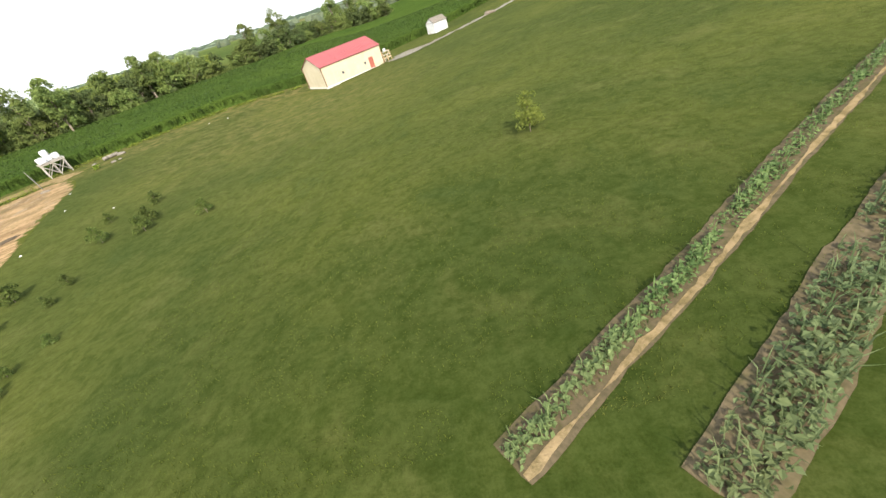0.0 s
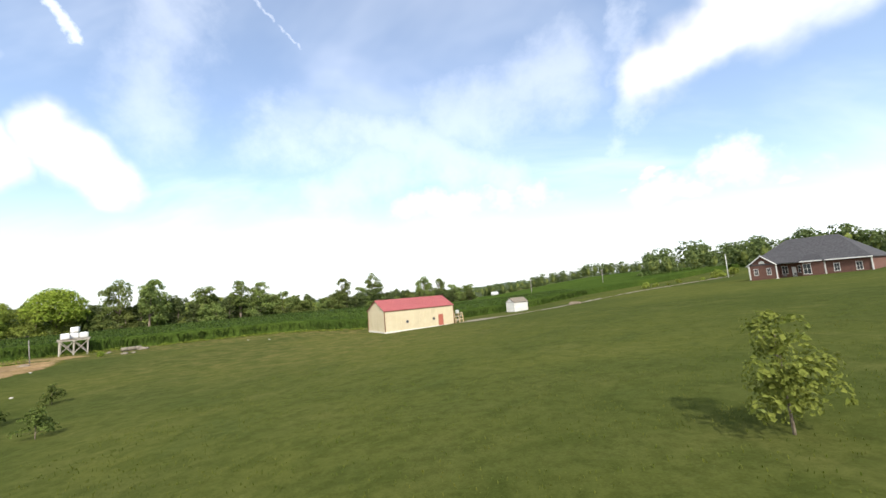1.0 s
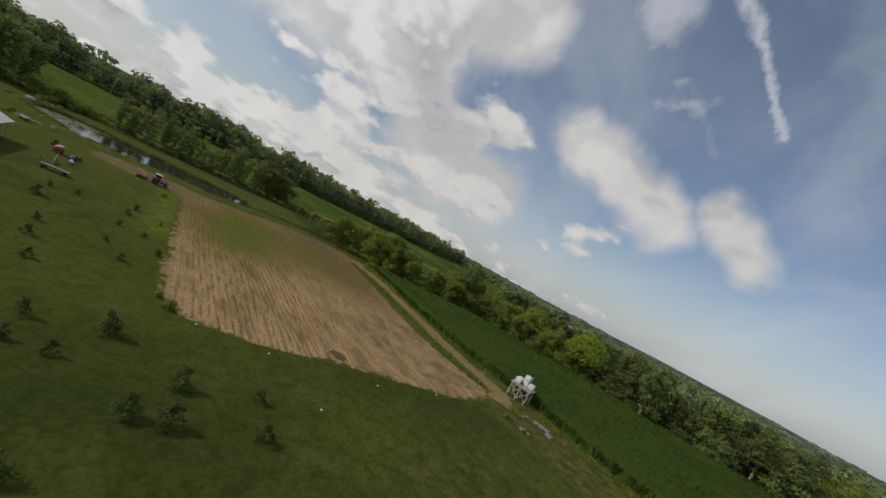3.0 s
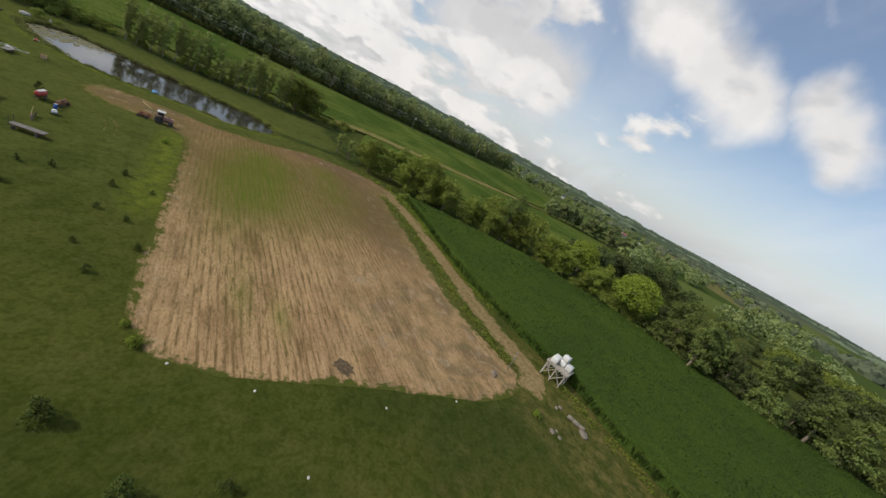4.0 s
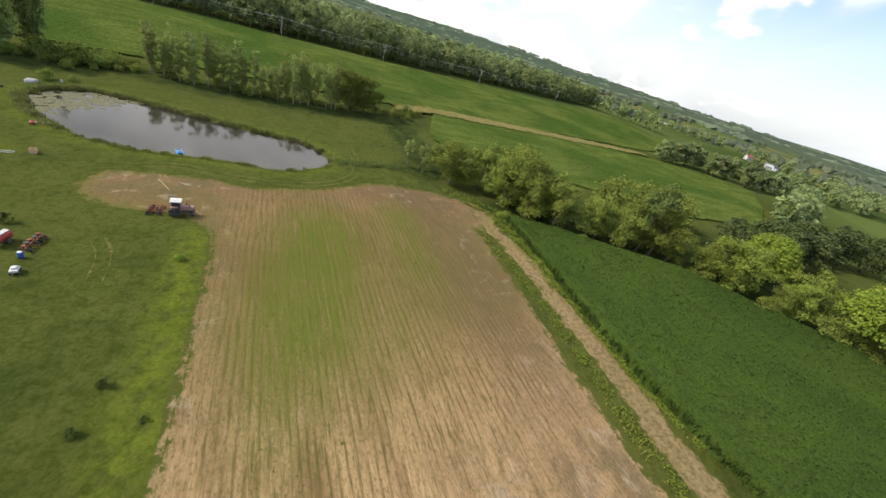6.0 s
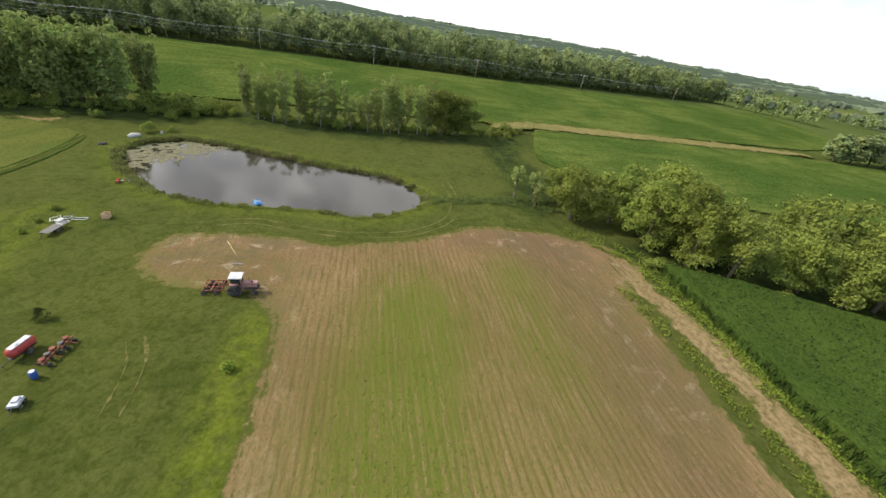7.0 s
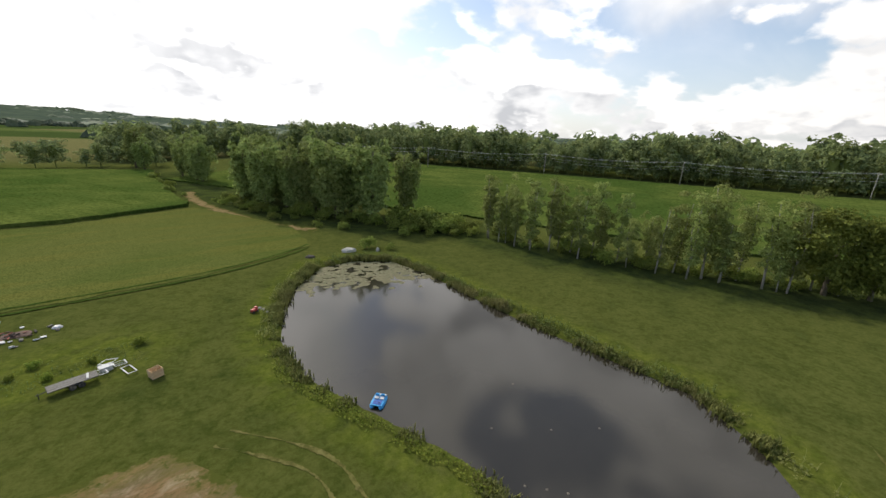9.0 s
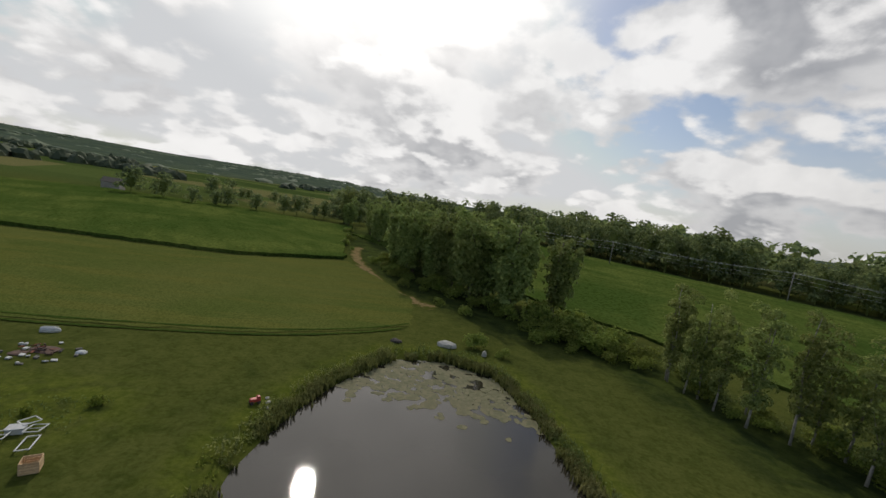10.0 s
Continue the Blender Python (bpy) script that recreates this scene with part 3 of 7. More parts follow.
def sheet(name, verts, faces, material_, parent=None, label="", smooth=False):
    me = bpy.data.meshes.new(name)
    verts = np.asarray(verts, np.float32).reshape(-1, 3)
    faces = np.asarray(faces, np.int32)
    k = faces.shape[1]
    me.vertices.add(len(verts))
    me.vertices.foreach_set("co", verts.ravel())
    me.loops.add(faces.size)
    me.loops.foreach_set("vertex_index", faces.ravel())
    me.polygons.add(len(faces))
    me.polygons.foreach_set("loop_start", np.arange(0, faces.size, k, dtype=np.int32))
    me.polygons.foreach_set("use_smooth", np.full(len(faces), smooth))
    me.update(calc_edges=True)
    return link(name, me, material_, parent, label)


def part(name, bm, material_, parent, label="", smooth=False):
    me = bpy.data.meshes.new(name)
    bmesh.ops.recalc_face_normals(bm, faces=bm.faces)
    if smooth:
        for f in bm.faces:
            f.smooth = True
    bm.to_mesh(me)
    bm.free()
    return link(name, me, M[material_] if isinstance(material_, str) else material_, parent, label)


def box(size, at=(0, 0, 0), turn=(0, 0, 0), bevel=0.0, bm=None):
    """A block with its middle at a place; softened edges where bevel is given."""
    bm = bm or bmesh.new()
    made = bmesh.ops.create_cube(bm, size=1, matrix=pose(*at, *turn) @ Matrix.Diagonal((*size, 1)))
    if bevel:
        edges = list({e for v in made["verts"] for e in v.link_edges})
        bmesh.ops.bevel(bm, geom=edges, offset=bevel, segments=2, affect="EDGES", profile=0.6)
    return bm


def rod(a, b, r0, r1=None, seg=8, bm=None, caps=True):
    bm = bm or bmesh.new()
    a, b = Vector(a), Vector(b)
    turn = (b - a).to_track_quat("Z", "Y").to_matrix().to_4x4()
    bmesh.ops.create_cone(bm, cap_ends=caps, segments=seg, radius1=r0, radius2=r0 if r1 is None else r1, depth=(b - a).length,
                          matrix=Matrix.Translation((a + b) / 2) @ turn)
    return bm


def lathe(profile, seg=20, axis="Z", at=(0, 0, 0), bm=None):
    """A turned body from (radius, height) pairs."""
    bm = bm or bmesh.new()
    turn = pose(*at) @ (pose(0, 0, 0, 0, 90, 0) if axis == "X" else pose(0, 0, 0, -90, 0, 0) if axis == "Y" else Matrix())
    rings = [[bm.verts.new(turn @ Vector((r * math.cos(2 * math.pi * i / seg), r * math.sin(2 * math.pi * i / seg), z))) for i in range(seg)] for r, z in profile]
    for a, b in zip(rings, rings[1:]):
        for i in range(seg):
            bm.faces.new((a[i], a[(i + 1) % seg], b[(i + 1) % seg], b[i]))
    for ring in (rings[0], rings[-1]):
        bm.faces.new(ring)
    return bm


def prism(outline, depth, bm=None, turn=Matrix()):
    """An outline in x and z pushed along y, from 0 to depth."""
    bm = bm or bmesh.new()
    a = [bm.verts.new(turn @ Vector((x, 0, z))) for x, z in outline]
    b = [bm.verts.new(turn @ Vector((x, depth, z))) for x, z in outline]
    bm.faces.new(a)
    bm.faces.new(b[::-1])
    for i in range(len(a)):
        j = (i + 1) % len(a)
        bm.faces.new((a[i], b[i], b[j], a[j]))
    return bm


def thing(name, x, y, turn=0.0, label="", category="", group="", z=None, kind="", size=1.0):
    """An empty at a thing's foot, on the ground."""
    ob = new(name)
    ob.empty_display_size = 0.2
    ob.matrix_world = pose(x, y, top(x, y) if z is None else z, 0, 0, turn) @ Matrix.Diagonal((size, size, size, 1))
    return tagged(ob, label, category, group, kind)


# ---- ground ----
def spaced(marks):
    """Grid lines: (start, end, step) stretches in turn."""
    out = []
    for a, b, step in marks:
        out.extend(np.arange(a, b - 1e-6, step))
    return np.array(out)


def make_ground():
    mid = spaced([(-260, -132, 5), (-132, -90, 1.4), (-90, 130, 3.5)])
    xs = np.r_[[-260 - (3.0 * 1.28 ** i) * 4 for i in range(22, 0, -1)], mid, [130 + (3.0 * 1.28 ** i) * 4 for i in range(1, 23)]]
    mid = spaced([(-260, -72, 5), (-72, -2, 1.4), (-2, 200, 3.5)])
    ys = np.r_[[-260 - (3.0 * 1.28 ** i) * 4 for i in range(22, 0, -1)], mid, [200 + (3.0 * 1.28 ** i) * 4 for i in range(1, 23)]]
    xs, ys = np.clip(xs, -4600, 4600), np.clip(ys, -4600, 4600)
    X, Y = np.meshgrid(np.unique(xs), np.unique(ys))
    Z = height(X, Y) + basin(X, Y)
    w, n = X.shape[1], X.shape[0]
    idx = np.arange(w * n).reshape(n, w)
    faces = np.stack([idx[:-1, :-1], idx[:-1, 1:], idx[1:, 1:], idx[1:, :-1]], -1).reshape(-1, 4)
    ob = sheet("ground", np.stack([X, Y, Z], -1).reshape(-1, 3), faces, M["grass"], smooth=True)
    tagged(ob, "wide mown green lawn and farmland with worn patches", "ground", kind="structure")

    def spread_over(key, values):
        layer = ob.data.attributes.new(key, "FLOAT", "POINT")
        layer.data.foreach_set("value", np.asarray(values, np.float32).ravel())

    edge = [(-58, 64), (-50, 69), (-40, 77), (-28, 84), (-14, 88), (-2, 90)]
    dry = 0.8 * ease(11, 2, off_line(edge, X, Y)) + 0.5 * ease(34, 8, np.hypot(X + 12, Y - 62))
    dry = np.maximum(dry, 0.75 * ease(4, 0.5, off_line([(-47, 60), (-44, 66), (-38, 69), (-33, 74)], X, Y)))
    dry = np.maximum(dry, 0.9 * ease(2.2, 0.4, off_line([(-41, 65.5), (-38, 68), (-34, 71)], X, Y)))
    lush = 0.95 * ease(3.6, 0.8, off_line([(-80, -10), (-74, -7.2), (-64, -1), (-52, 5.5)], X, Y)) + 0.7 * ease(7, 2, off_line([(-70, -40), (-76, -46), (-82, -47)], X, Y))
    dry = np.maximum(dry, 0.75 * ease(3.0, 1.0, off_line([(-109, 28), (-100, 35.5), (-92, 40), (-82, 45.5), (-70, 50.5), (-61, 57)], X, Y)))
    dry = np.maximum(dry, 0.7 * ease(2.6, 0.6, off_line([(-98.5, -40), (-100.5, -34), (-104.5, -27), (-106, -20), (-109, -14)], X, Y)))
    lush = np.maximum(lush, 0.6 * ease(3, 0.5, np.abs(inside_by(POND, X, Y) + 2.0)))
    spread_over("mown", ease(-42, -62, X + 0.35 * Y) * ease(-190, -165, X))
    spread_over("dry", np.clip(dry, 0, 1))
    spread_over("lush", np.clip(lush, 0, 1))
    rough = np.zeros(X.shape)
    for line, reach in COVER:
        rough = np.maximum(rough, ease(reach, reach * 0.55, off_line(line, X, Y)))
    spread_over("tree_belt_cover", rough)
    # How far the ground colour takes on the painted haze.
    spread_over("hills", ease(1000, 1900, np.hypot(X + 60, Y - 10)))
    spread_over("far", ease(240, 330, np.hypot(X + 60, Y - 10)))
    return ob


TREELINE = [(-122, 30), (-121, 44), (-121, 58), (-121, 74), (-114, 88), (-106, 108), (-95, 121), (-82, 131), (-73, 150), (-52, 172), (-38, 205), (-12, 245), (2, 272)]
CREEK = [(-133, 10), (-150, 6), (-168, -6), (-184, -4)]
ROW = [(-139, -72), (-142, -61), (-147, -51), (-153, -42), (-160, -32), (-171, -22.5)]
CLUMP = [(-72, -196), (-84, -154), (-93, -132), (-108, -104), (-122, -88), (-136, -82)]
WOODS = [(-42, -255), (-78, -266), (-118, -268), (-160, -222), (-190, -180), (-226, -146), (-256, -98), (-302, -46), (-352, 0), (-402, 58), (-470, 120)]
EDGE_ROW = [(-94, -138), (-96, -122), (-103, -108), (-115, -98), (-124, -88)]
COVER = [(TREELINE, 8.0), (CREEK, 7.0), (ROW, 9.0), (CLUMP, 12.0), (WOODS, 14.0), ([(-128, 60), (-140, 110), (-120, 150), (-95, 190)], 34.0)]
make_ground()


def ragged(poly, step=0.8, amp=0.25, seed=1):
    """The outline in short pieces, with an uneven edge."""
    r = np.random.default_rng(seed)
    out = []
    for (ax, ay), (bx, by) in zip(poly, poly[1:] + poly[:1]):
        n = max(1, int(math.hypot(bx - ax, by - ay) / step))
        for i in range(n):
            k = i / n
            x, y = ax + (bx - ax) * k, ay + (by - ay) * k
            v = noise.noise(Vector((x * 0.35, y * 0.35, seed))) * amp * 2 + r.normal(0, amp * 0.35)
            nx, ny = -(by - ay), bx - ax
            q = math.hypot(nx, ny)
            out.append((x + nx / q * v, y + ny / q * v))
    return out


def patch(name, poly, material_, lift, label, category, grid=4.0, step=0.8, amp=0.25, seed=1, rise=None, skirt=0.0):
    """A piece of ground cover on the land: outline filled with points that follow the height, with sides down to the ground where skirt is given."""
    from mathutils.geometry import delaunay_2d_cdt
    edge = ragged(poly, step, amp, seed)
    arr = np.array(edge)
    gx, gy = np.meshgrid(np.arange(arr[:, 0].min(), arr[:, 0].max(), grid), np.arange(arr[:, 1].min(), arr[:, 1].max(), grid))
    gx = gx + (np.arange(gx.shape[0])[:, None] % 2) * grid * 0.5
    keep = inside_by(edge if len(edge) < 400 else poly, gx, gy) > grid * 0.35
    pts = [Vector(p) for p in edge] + [Vector(p) for p in zip(gx[keep], gy[keep])]
    n = len(edge)
    vs, _, fs, *_ = delaunay_2d_cdt(pts, [(i, (i + 1) % n) for i in range(n)], [], 1, 1e-4)
    x, y = np.array([v.x for v in vs]), np.array([v.y for v in vs])
    z = height(x, y) + lift + (rise(x, y) if rise else 0)
    verts = np.stack([x, y, z], -1)
    tris = np.array([f[:3] for f in fs])
    a, b, c = verts[tris[:, 0]], verts[tris[:, 1]], verts[tris[:, 2]]
    flip = np.cross(b - a, c - a)[:, 2] < 0
    tris[flip] = tris[flip][:, ::-1]
    if skirt:
        base = len(verts)
        e = np.array(edge)
        land = height(e[:, 0], e[:, 1])
        high = np.column_stack([e, land + lift + (rise(e[:, 0], e[:, 1]) if rise else 0)])
        low = np.column_stack([e + np.random.default_rng(seed).normal(0, 0.06, (n, 2)), land - 0.1])
        verts = np.vstack([verts, high, low])
        more = []
        for i in range(n):
            j = (i + 1) % n
            more += [(base + i, base + j, base + n + j), (base + i, base + n + j, base + n + i)]
        tris = np.vstack([tris, more])
    ob = sheet(name, verts, tris, material_, smooth=False)
    depth = inside_by(poly, verts[:, 0], verts[:, 1])
    if depth.max() > 0.7:
        layer = ob.data.attributes.new("edge", "FLOAT", "POINT")
        layer.data.foreach_set("value", ease(min(1.3, 0.5 * depth.max()), 0.0, depth).astype(np.float32))
    return tagged(ob, label, category, kind="structure")


# ---- drilled soil field, with real ridges ----
SOIL = [(-31, 22.5), (-32, 28), (-35, 34), (-38, 40), (-41, 47), (-44, 54), (-47, 58), (-52, 62), (-56, 58.5), (-60, 54.5), (-67, 49.5), (-76, 44.5), (-86, 39.5),
        (-97, 34.5), (-106, 29.5), (-111, 29), (-120, 31), (-124, 25), (-122, 13), (-119, 6), (-115, 1), (-108, -3), (-103, -7), (-98, -13), (-96, -19), (-92, -27), (-88, -31.5),
        (-82, -31), (-79, -27), (-79.5, -23), (-81, -19), (-82.5, -14.5), (-81, -9.5), (-75, -5.5), (-64, 0.8), (-58, 4), (-48, 10), (-42, 13), (-34, 18)]


def make_soil():
    ex, ey = math.cos(ROW_TURN), math.sin(ROW_TURN)
    u, v = np.meshgrid(np.arange(0, 118, 0.45), np.arange(-96, -6, 0.19))
    x, y = u * ex - v * ey, u * ey + v * ex
    d = inside_by(SOIL, x, y)
    rag = np.array([noise.noise(Vector((a * 0.4, b * 0.4, 3.0))) for a, b in zip(x.ravel(), y.ravel())]).reshape(x.shape)
    drilled = ease(-0.1, 4.0, d)
    al, ac = (x + 31) * ex + (y - 22.5) * ey, -(x + 31) * ey + (y - 22.5) * ex
    headland = (1 - 0.75 * ease(30, 18, al) * ease(-12, -26, ac)) * ease(4, -4, ac) * (0.10 + 0.90 * ease(84, 68, al))
    ridge = 0.032 * (0.5 + 0.5 * np.cos(v / 0.76 * 2 * math.pi)) * drilled * headland
    z = 0.026 + ridge * ease(0.7, 2.0, d) + np.random.default_rng(3).normal(0, 0.006, x.shape)
    ok = (d + rag * 0.12) > 0.5
    cell = ok[:-1, :-1] & ok[:-1, 1:] & ok[1:, 1:] & ok[1:, :-1]
    idx = np.arange(x.size).reshape(x.shape)
    faces = np.stack([idx[:-1, :-1], idx[:-1, 1:], idx[1:, 1:], idx[1:, :-1]], -1)[cell]
    used = np.unique(faces)
    back = np.zeros(x.size, int)
    back[used] = np.arange(len(used))
    xs, ys = x.ravel()[used], y.ravel()[used]
    ob = sheet("soil_ridges", np.stack([xs, ys, z.ravel()[used]], -1), back[faces], M["soil"], smooth=True)
    tagged(ob, "drilled ridges of brown soil with pale stubble rows", "field", kind="structure")
    under = patch("soil_field", SOIL, M["soil"], 0.022, "drilled brown soil field with pale stubble rows and sprouting green", "field", 1.6, 0.45, 0.10, 14)
    for o in (ob, under):
        co = np.empty(len(o.data.vertices) * 3, np.float32)
        o.data.vertices.foreach_get("co", co)
        xs, ys = co[0::3], co[1::3]
        along = (xs + 31) * ex + (ys - 22.5) * ey  # metres from the near end
        across = -(xs + 31) * ey + (ys - 22.5) * ex
        spot = lambda a, c, ra, rc: np.exp(-((along - a) / ra) ** 2 - ((across - c) / rc) ** 2)
        pale = ease(40, 16, along + 0.25 * across) + 0.8 * ease(4, 1, inside_by(SOIL, xs, ys)) * ease(60, 20, along) + 0.16 * ease(56, 66, along) * ease(96, 84, along)
        green = 0.85 * spot(46, -10, 16, 5.5) + 0.8 * spot(60, -14, 10, 5.5) + 0.55 * spot(57, -27, 12, 5) + 0.45 * spot(70, -28, 6, 4) + 0.6 * spot(10, -7, 5, 1.2) + 0.6 * spot(7, -11, 4, 1.2) + 0.5 * spot(34, -5, 16, 4.5) + 0.35 * spot(38, -18, 12, 9)
        damp = 1.1 * spot(52, -35, 26, 9) + 0.7 * spot(76, -33, 14, 9) + 0.6 * spot(80, 2, 14, 8) + 0.5 * spot(86, -12, 8, 8)
        if o is ob:
            layer = o.data.attributes.new("edge", "FLOAT", "POINT")
            layer.data.foreach_set("value", ease(1.6, 0.3, inside_by(SOIL, xs, ys)).astype(np.float32))
        for key, values in (("pale", pale), ("green", 0.85 * green + 0.04 + 0.22 * ease(24, 46, along) * ease(80, 66, along) + 0.45 * ease(2.6, 0.2, inside_by(SOIL, xs, ys)) * ease(50, 70, along)), ("damp", damp), ("rows", (1 - 0.75 * ease(30, 18, along) * ease(-12, -26, across)) * ease(4, -4, across) * (0.35 + 0.65 * ease(-42, -27, across)) * (0.15 + 0.85 * ease(84, 68, along)))):
            layer = o.data.attributes.new(key, "FLOAT", "POINT")
            layer.data.foreach_set("value", np.clip(values, 0, 1).astype(np.float32))
    return ob


make_soil()

# ---- tracks, crops and hay ----
TRACK = [(-121, 27), (-115, 28.8), (-108.5, 33.6), (-102.5, 37.8), (-97, 40.4), (-92, 42.8), (-82.3, 48.6), (-69.5, 54.6), (-64.6, 57.4), (-60.8, 60.2), (-55.5, 63.4), (-50, 62)]
def rounded(line, n=5):
    """The same way with its corners rounded off."""
    p = [Vector(line[0])] + [Vector(q) for q in line] + [Vector(line[-1])]
    out = []
    for a, b, c, d in zip(p, p[1:], p[2:], p[3:]):
        for i in range(n):
            t = i / n
            v = 0.5 * (2 * b + (c - a) * t + (2 * a - 5 * b + 4 * c - d) * t ** 2 + (3 * b - a - 3 * c + d) * t ** 3)
            out.append((v.x, v.y))
    return out + [tuple(line[-1])]


def ribbon(line, width):
    line = rounded(line)
    left, right = [], []
    for i, p in enumerate(line):
        a, b = Vector(line[max(0, i - 1)]), Vector(line[min(len(line) - 1, i + 1)])
        n = Vector((-(b - a).y, (b - a).x)).normalized() * width / 2
        left.append((p[0] + n.x, p[1] + n.y))
        right.append((p[0] - n.x, p[1] - n.y))
    return left + right[::-1]


patch("dirt_track", ribbon(TRACK, 4.8), M["track"], 0.035, "dry tan dirt track between field and crop", "track", 1.6, 0.7, 0.3, 4)
patch("farm_lane", ribbon([(-108, -88), (-100, -96), (-91, -113), (-84, -132), (-81, -150)], 3.2), M["track"], 0.05, "pale dry lane along the wood's edge", "track", 2.0, 0.9, 0.4, 5)
patch("gravel_drive", [(2.5, 84.5), (5.5, 91), (9, 92.5), (13, 92), (20, 99), (34, 113), (52, 128), (74, 141), (90, 151), (92, 148.5), (76, 138.2), (54, 125.3), (36, 110.5), (22, 96), (14, 88), (9, 83.5), (5, 82.8)],
      M["gravel"], 0.06, "pale gravel drive leading past the barn", "drive", 2.0, 0.6, 0.22, 6)
patch("tan_strip", [tuple(BANK + BANK_U * u + BANK_S * s) for u, s in ((78, 6), (100, 11), (140, 9), (200, 6), (248, 4), (248, 10), (200, 16), (140, 19), (100, 20), (80, 15))], M["straw"], 0.78, "dry tan grass strip between two crops", "strip", 3.0, 1.5, 1.7, 7)

CORN_FRONT = [(-119, 33.5), (-112, 37), (-104, 41.2), (-96, 45), (-88, 48.8), (-80.5, 52.8), (-72.5, 58.6), (-66, 63.4), (-61.8, 67.2), (-58, 71.4), (-51, 74.5), (-45, 78.5), (-37, 84), (-28, 88.5), (-18, 92.5), (-8, 98), (4, 106), (22, 124), (42, 143), (64, 162), (95, 190)]
CORN = CORN_FRONT + [(190, 290), (330, 330), (360, 420), (150, 485), (80, 540), (10, 575), (-34, 545), (-16, 380), (0, 285), (-14, 240), (-42, 203), (-56, 170), (-75, 148), (-84, 130), (-97, 120), (-108, 107), (-116, 88), (-122, 74), (-121, 58), (-121, 44)]
CORN_H = 2.2


def leafy_rise(amp, scale):
    return lambda x, y: amp * (np.sin(x * scale * 1.7 + 2 * np.sin(y * scale)) * np.cos(y * scale * 2.1 + np.sin(x * scale * 1.3)))


patch("corn_field", CORN, M["corn"], CORN_H - 0.25, "dense dark green standing corn crop", "crop", 3.0, 0.8, 0.10, 8, leafy_rise(0.10, 1.1), skirt=1.0)
corn_south = patch("corn_field_south", [(24, -96), (-12, -101), (-61, -108), (-83, -123), (-76, -150), (-64, -212), (-5, -224), (60, -215), (120, -150), (100, -84)], M["soy"], 0.8,
                   "dark green standing corn beyond the hay", "crop", 4.0, 1.2, 0.4, 9, leafy_rise(0.10, 0.9), skirt=1.0)
corn_south.name = "corn_field"
patch("soy_field", [tuple(BANK + BANK_U * u + BANK_S * s) for u, s in ((-130, 10), (-60, 12), (0, 15), (66, 14), (76, 15), (140, 19), (260, 18), (330, 30), (330, 99), (180, 101), (100, 101), (0, 99), (-80, 96), (-130, 92))],
            M["soy"], 0.55, "bright green low soybean crop on a gentle rise", "crop", 5.0, 1.4, 0.5, 10, leafy_rise(0.06, 0.8), skirt=0.5)
soy_near = patch("soy_field_near", [(-178, 3), (-168, 6), (-163, 14), (-166, 30), (-170, 60), (-176, 100), (-200, 140), (-240, 165), (-286, 184), (-298, 150), (-288, 128), (-276, 96), (-262, 72), (-240, 42), (-222, 18), (-208, -2)],
                 M["soy"], 0.55, "green soybean crop beside the creek trees", "crop", 4.0, 1.2, 0.4, 11, leafy_rise(0.06, 0.8), skirt=0.5)
soy_near.name = "soy_field"
patch("hay_field", [(-105, -77), (-98, -71.5), (-88, -66), (-74, -62), (-62, -59.5), (-30, -56), (20, -50), (90, -42), (96, -80), (24, -94), (-12, -99), (-61, -106), (-84, -121), (-94, -108), (-104, -92)],
      M["hay"], 0.06, "yellow-green hay field with mown lines", "field", 4.0, 0.8, 0.25, 12)
for off in (0.0, 1.9):
    patch("mown_line", ribbon([(x, y - off) for x, y in [(-104.5, -75.5), (-98, -70.4), (-88, -65.2), (-74, -61.2), (-62, -58.8), (-30, -55.2)]], 0.42), M["corn"], 0.10, "dark wheel line along the hay's edge", "line", 0.8, 0.5, 0.1, 13)

patch("ash_spot", [(-40.4, 36.2), (-39.2, 35.8), (-38.3, 36.6), (-38.0, 37.8), (-39.0, 38.6), (-40.2, 38.0)], M["ash"], 0.075, "dark ash-stained spot at the soil's edge", "spot", 0.5, 0.3, 0.35, 19)
# worn wheel tracks on the grass
LOOP = [(-91, -31.5), (-96.2, -26.8), (-97.8, -21.9), (-99.8, -15.7), (-102.8, -10.6), (-106.9, -5.9), (-112.0, -3.2), (-116.8, -2.4), (-122.8, -3.6), (-128, -6.3), (-133, -10)]
for line, gap, w in ((rounded(LOOP), 0.75, 0.17), ([(-73.1, -17.9), (-71.6, -15.6), (-69.5, -13.7), (-66.9, -12.0)], 0.7, 0.14),):
    for sign in (-1, 1):
        side_line = []
        for i, p in enumerate(line):
            a, b = Vector(line[max(0, i - 1)]), Vector(line[min(len(line) - 1, i + 1)])
            n = Vector((-(b - a).y, (b - a).x)).normalized() * gap * sign
            side_line.append((p[0] + n.x, p[1] + n.y))
        patch("wheel_track", ribbon(side_line, w), M["worn"], 0.03, "pale worn wheel track pressed into the grass", "track", 0.5, 0.35, 0.10, 15 + sign)

# ---- pond ----
water_poly = [(Vector(p) + (Vector(p) - Vector((-111, -38))).normalized() * 0.9)[:] for p in POND]
bm = bmesh.new()
bm.faces.new([bm.verts.new((x, y, WATER_Z)) for x, y in water_poly])
tagged(part("water", bm, "water", None), "still brown farm pond reflecting the clouds", "pond", kind="structure")
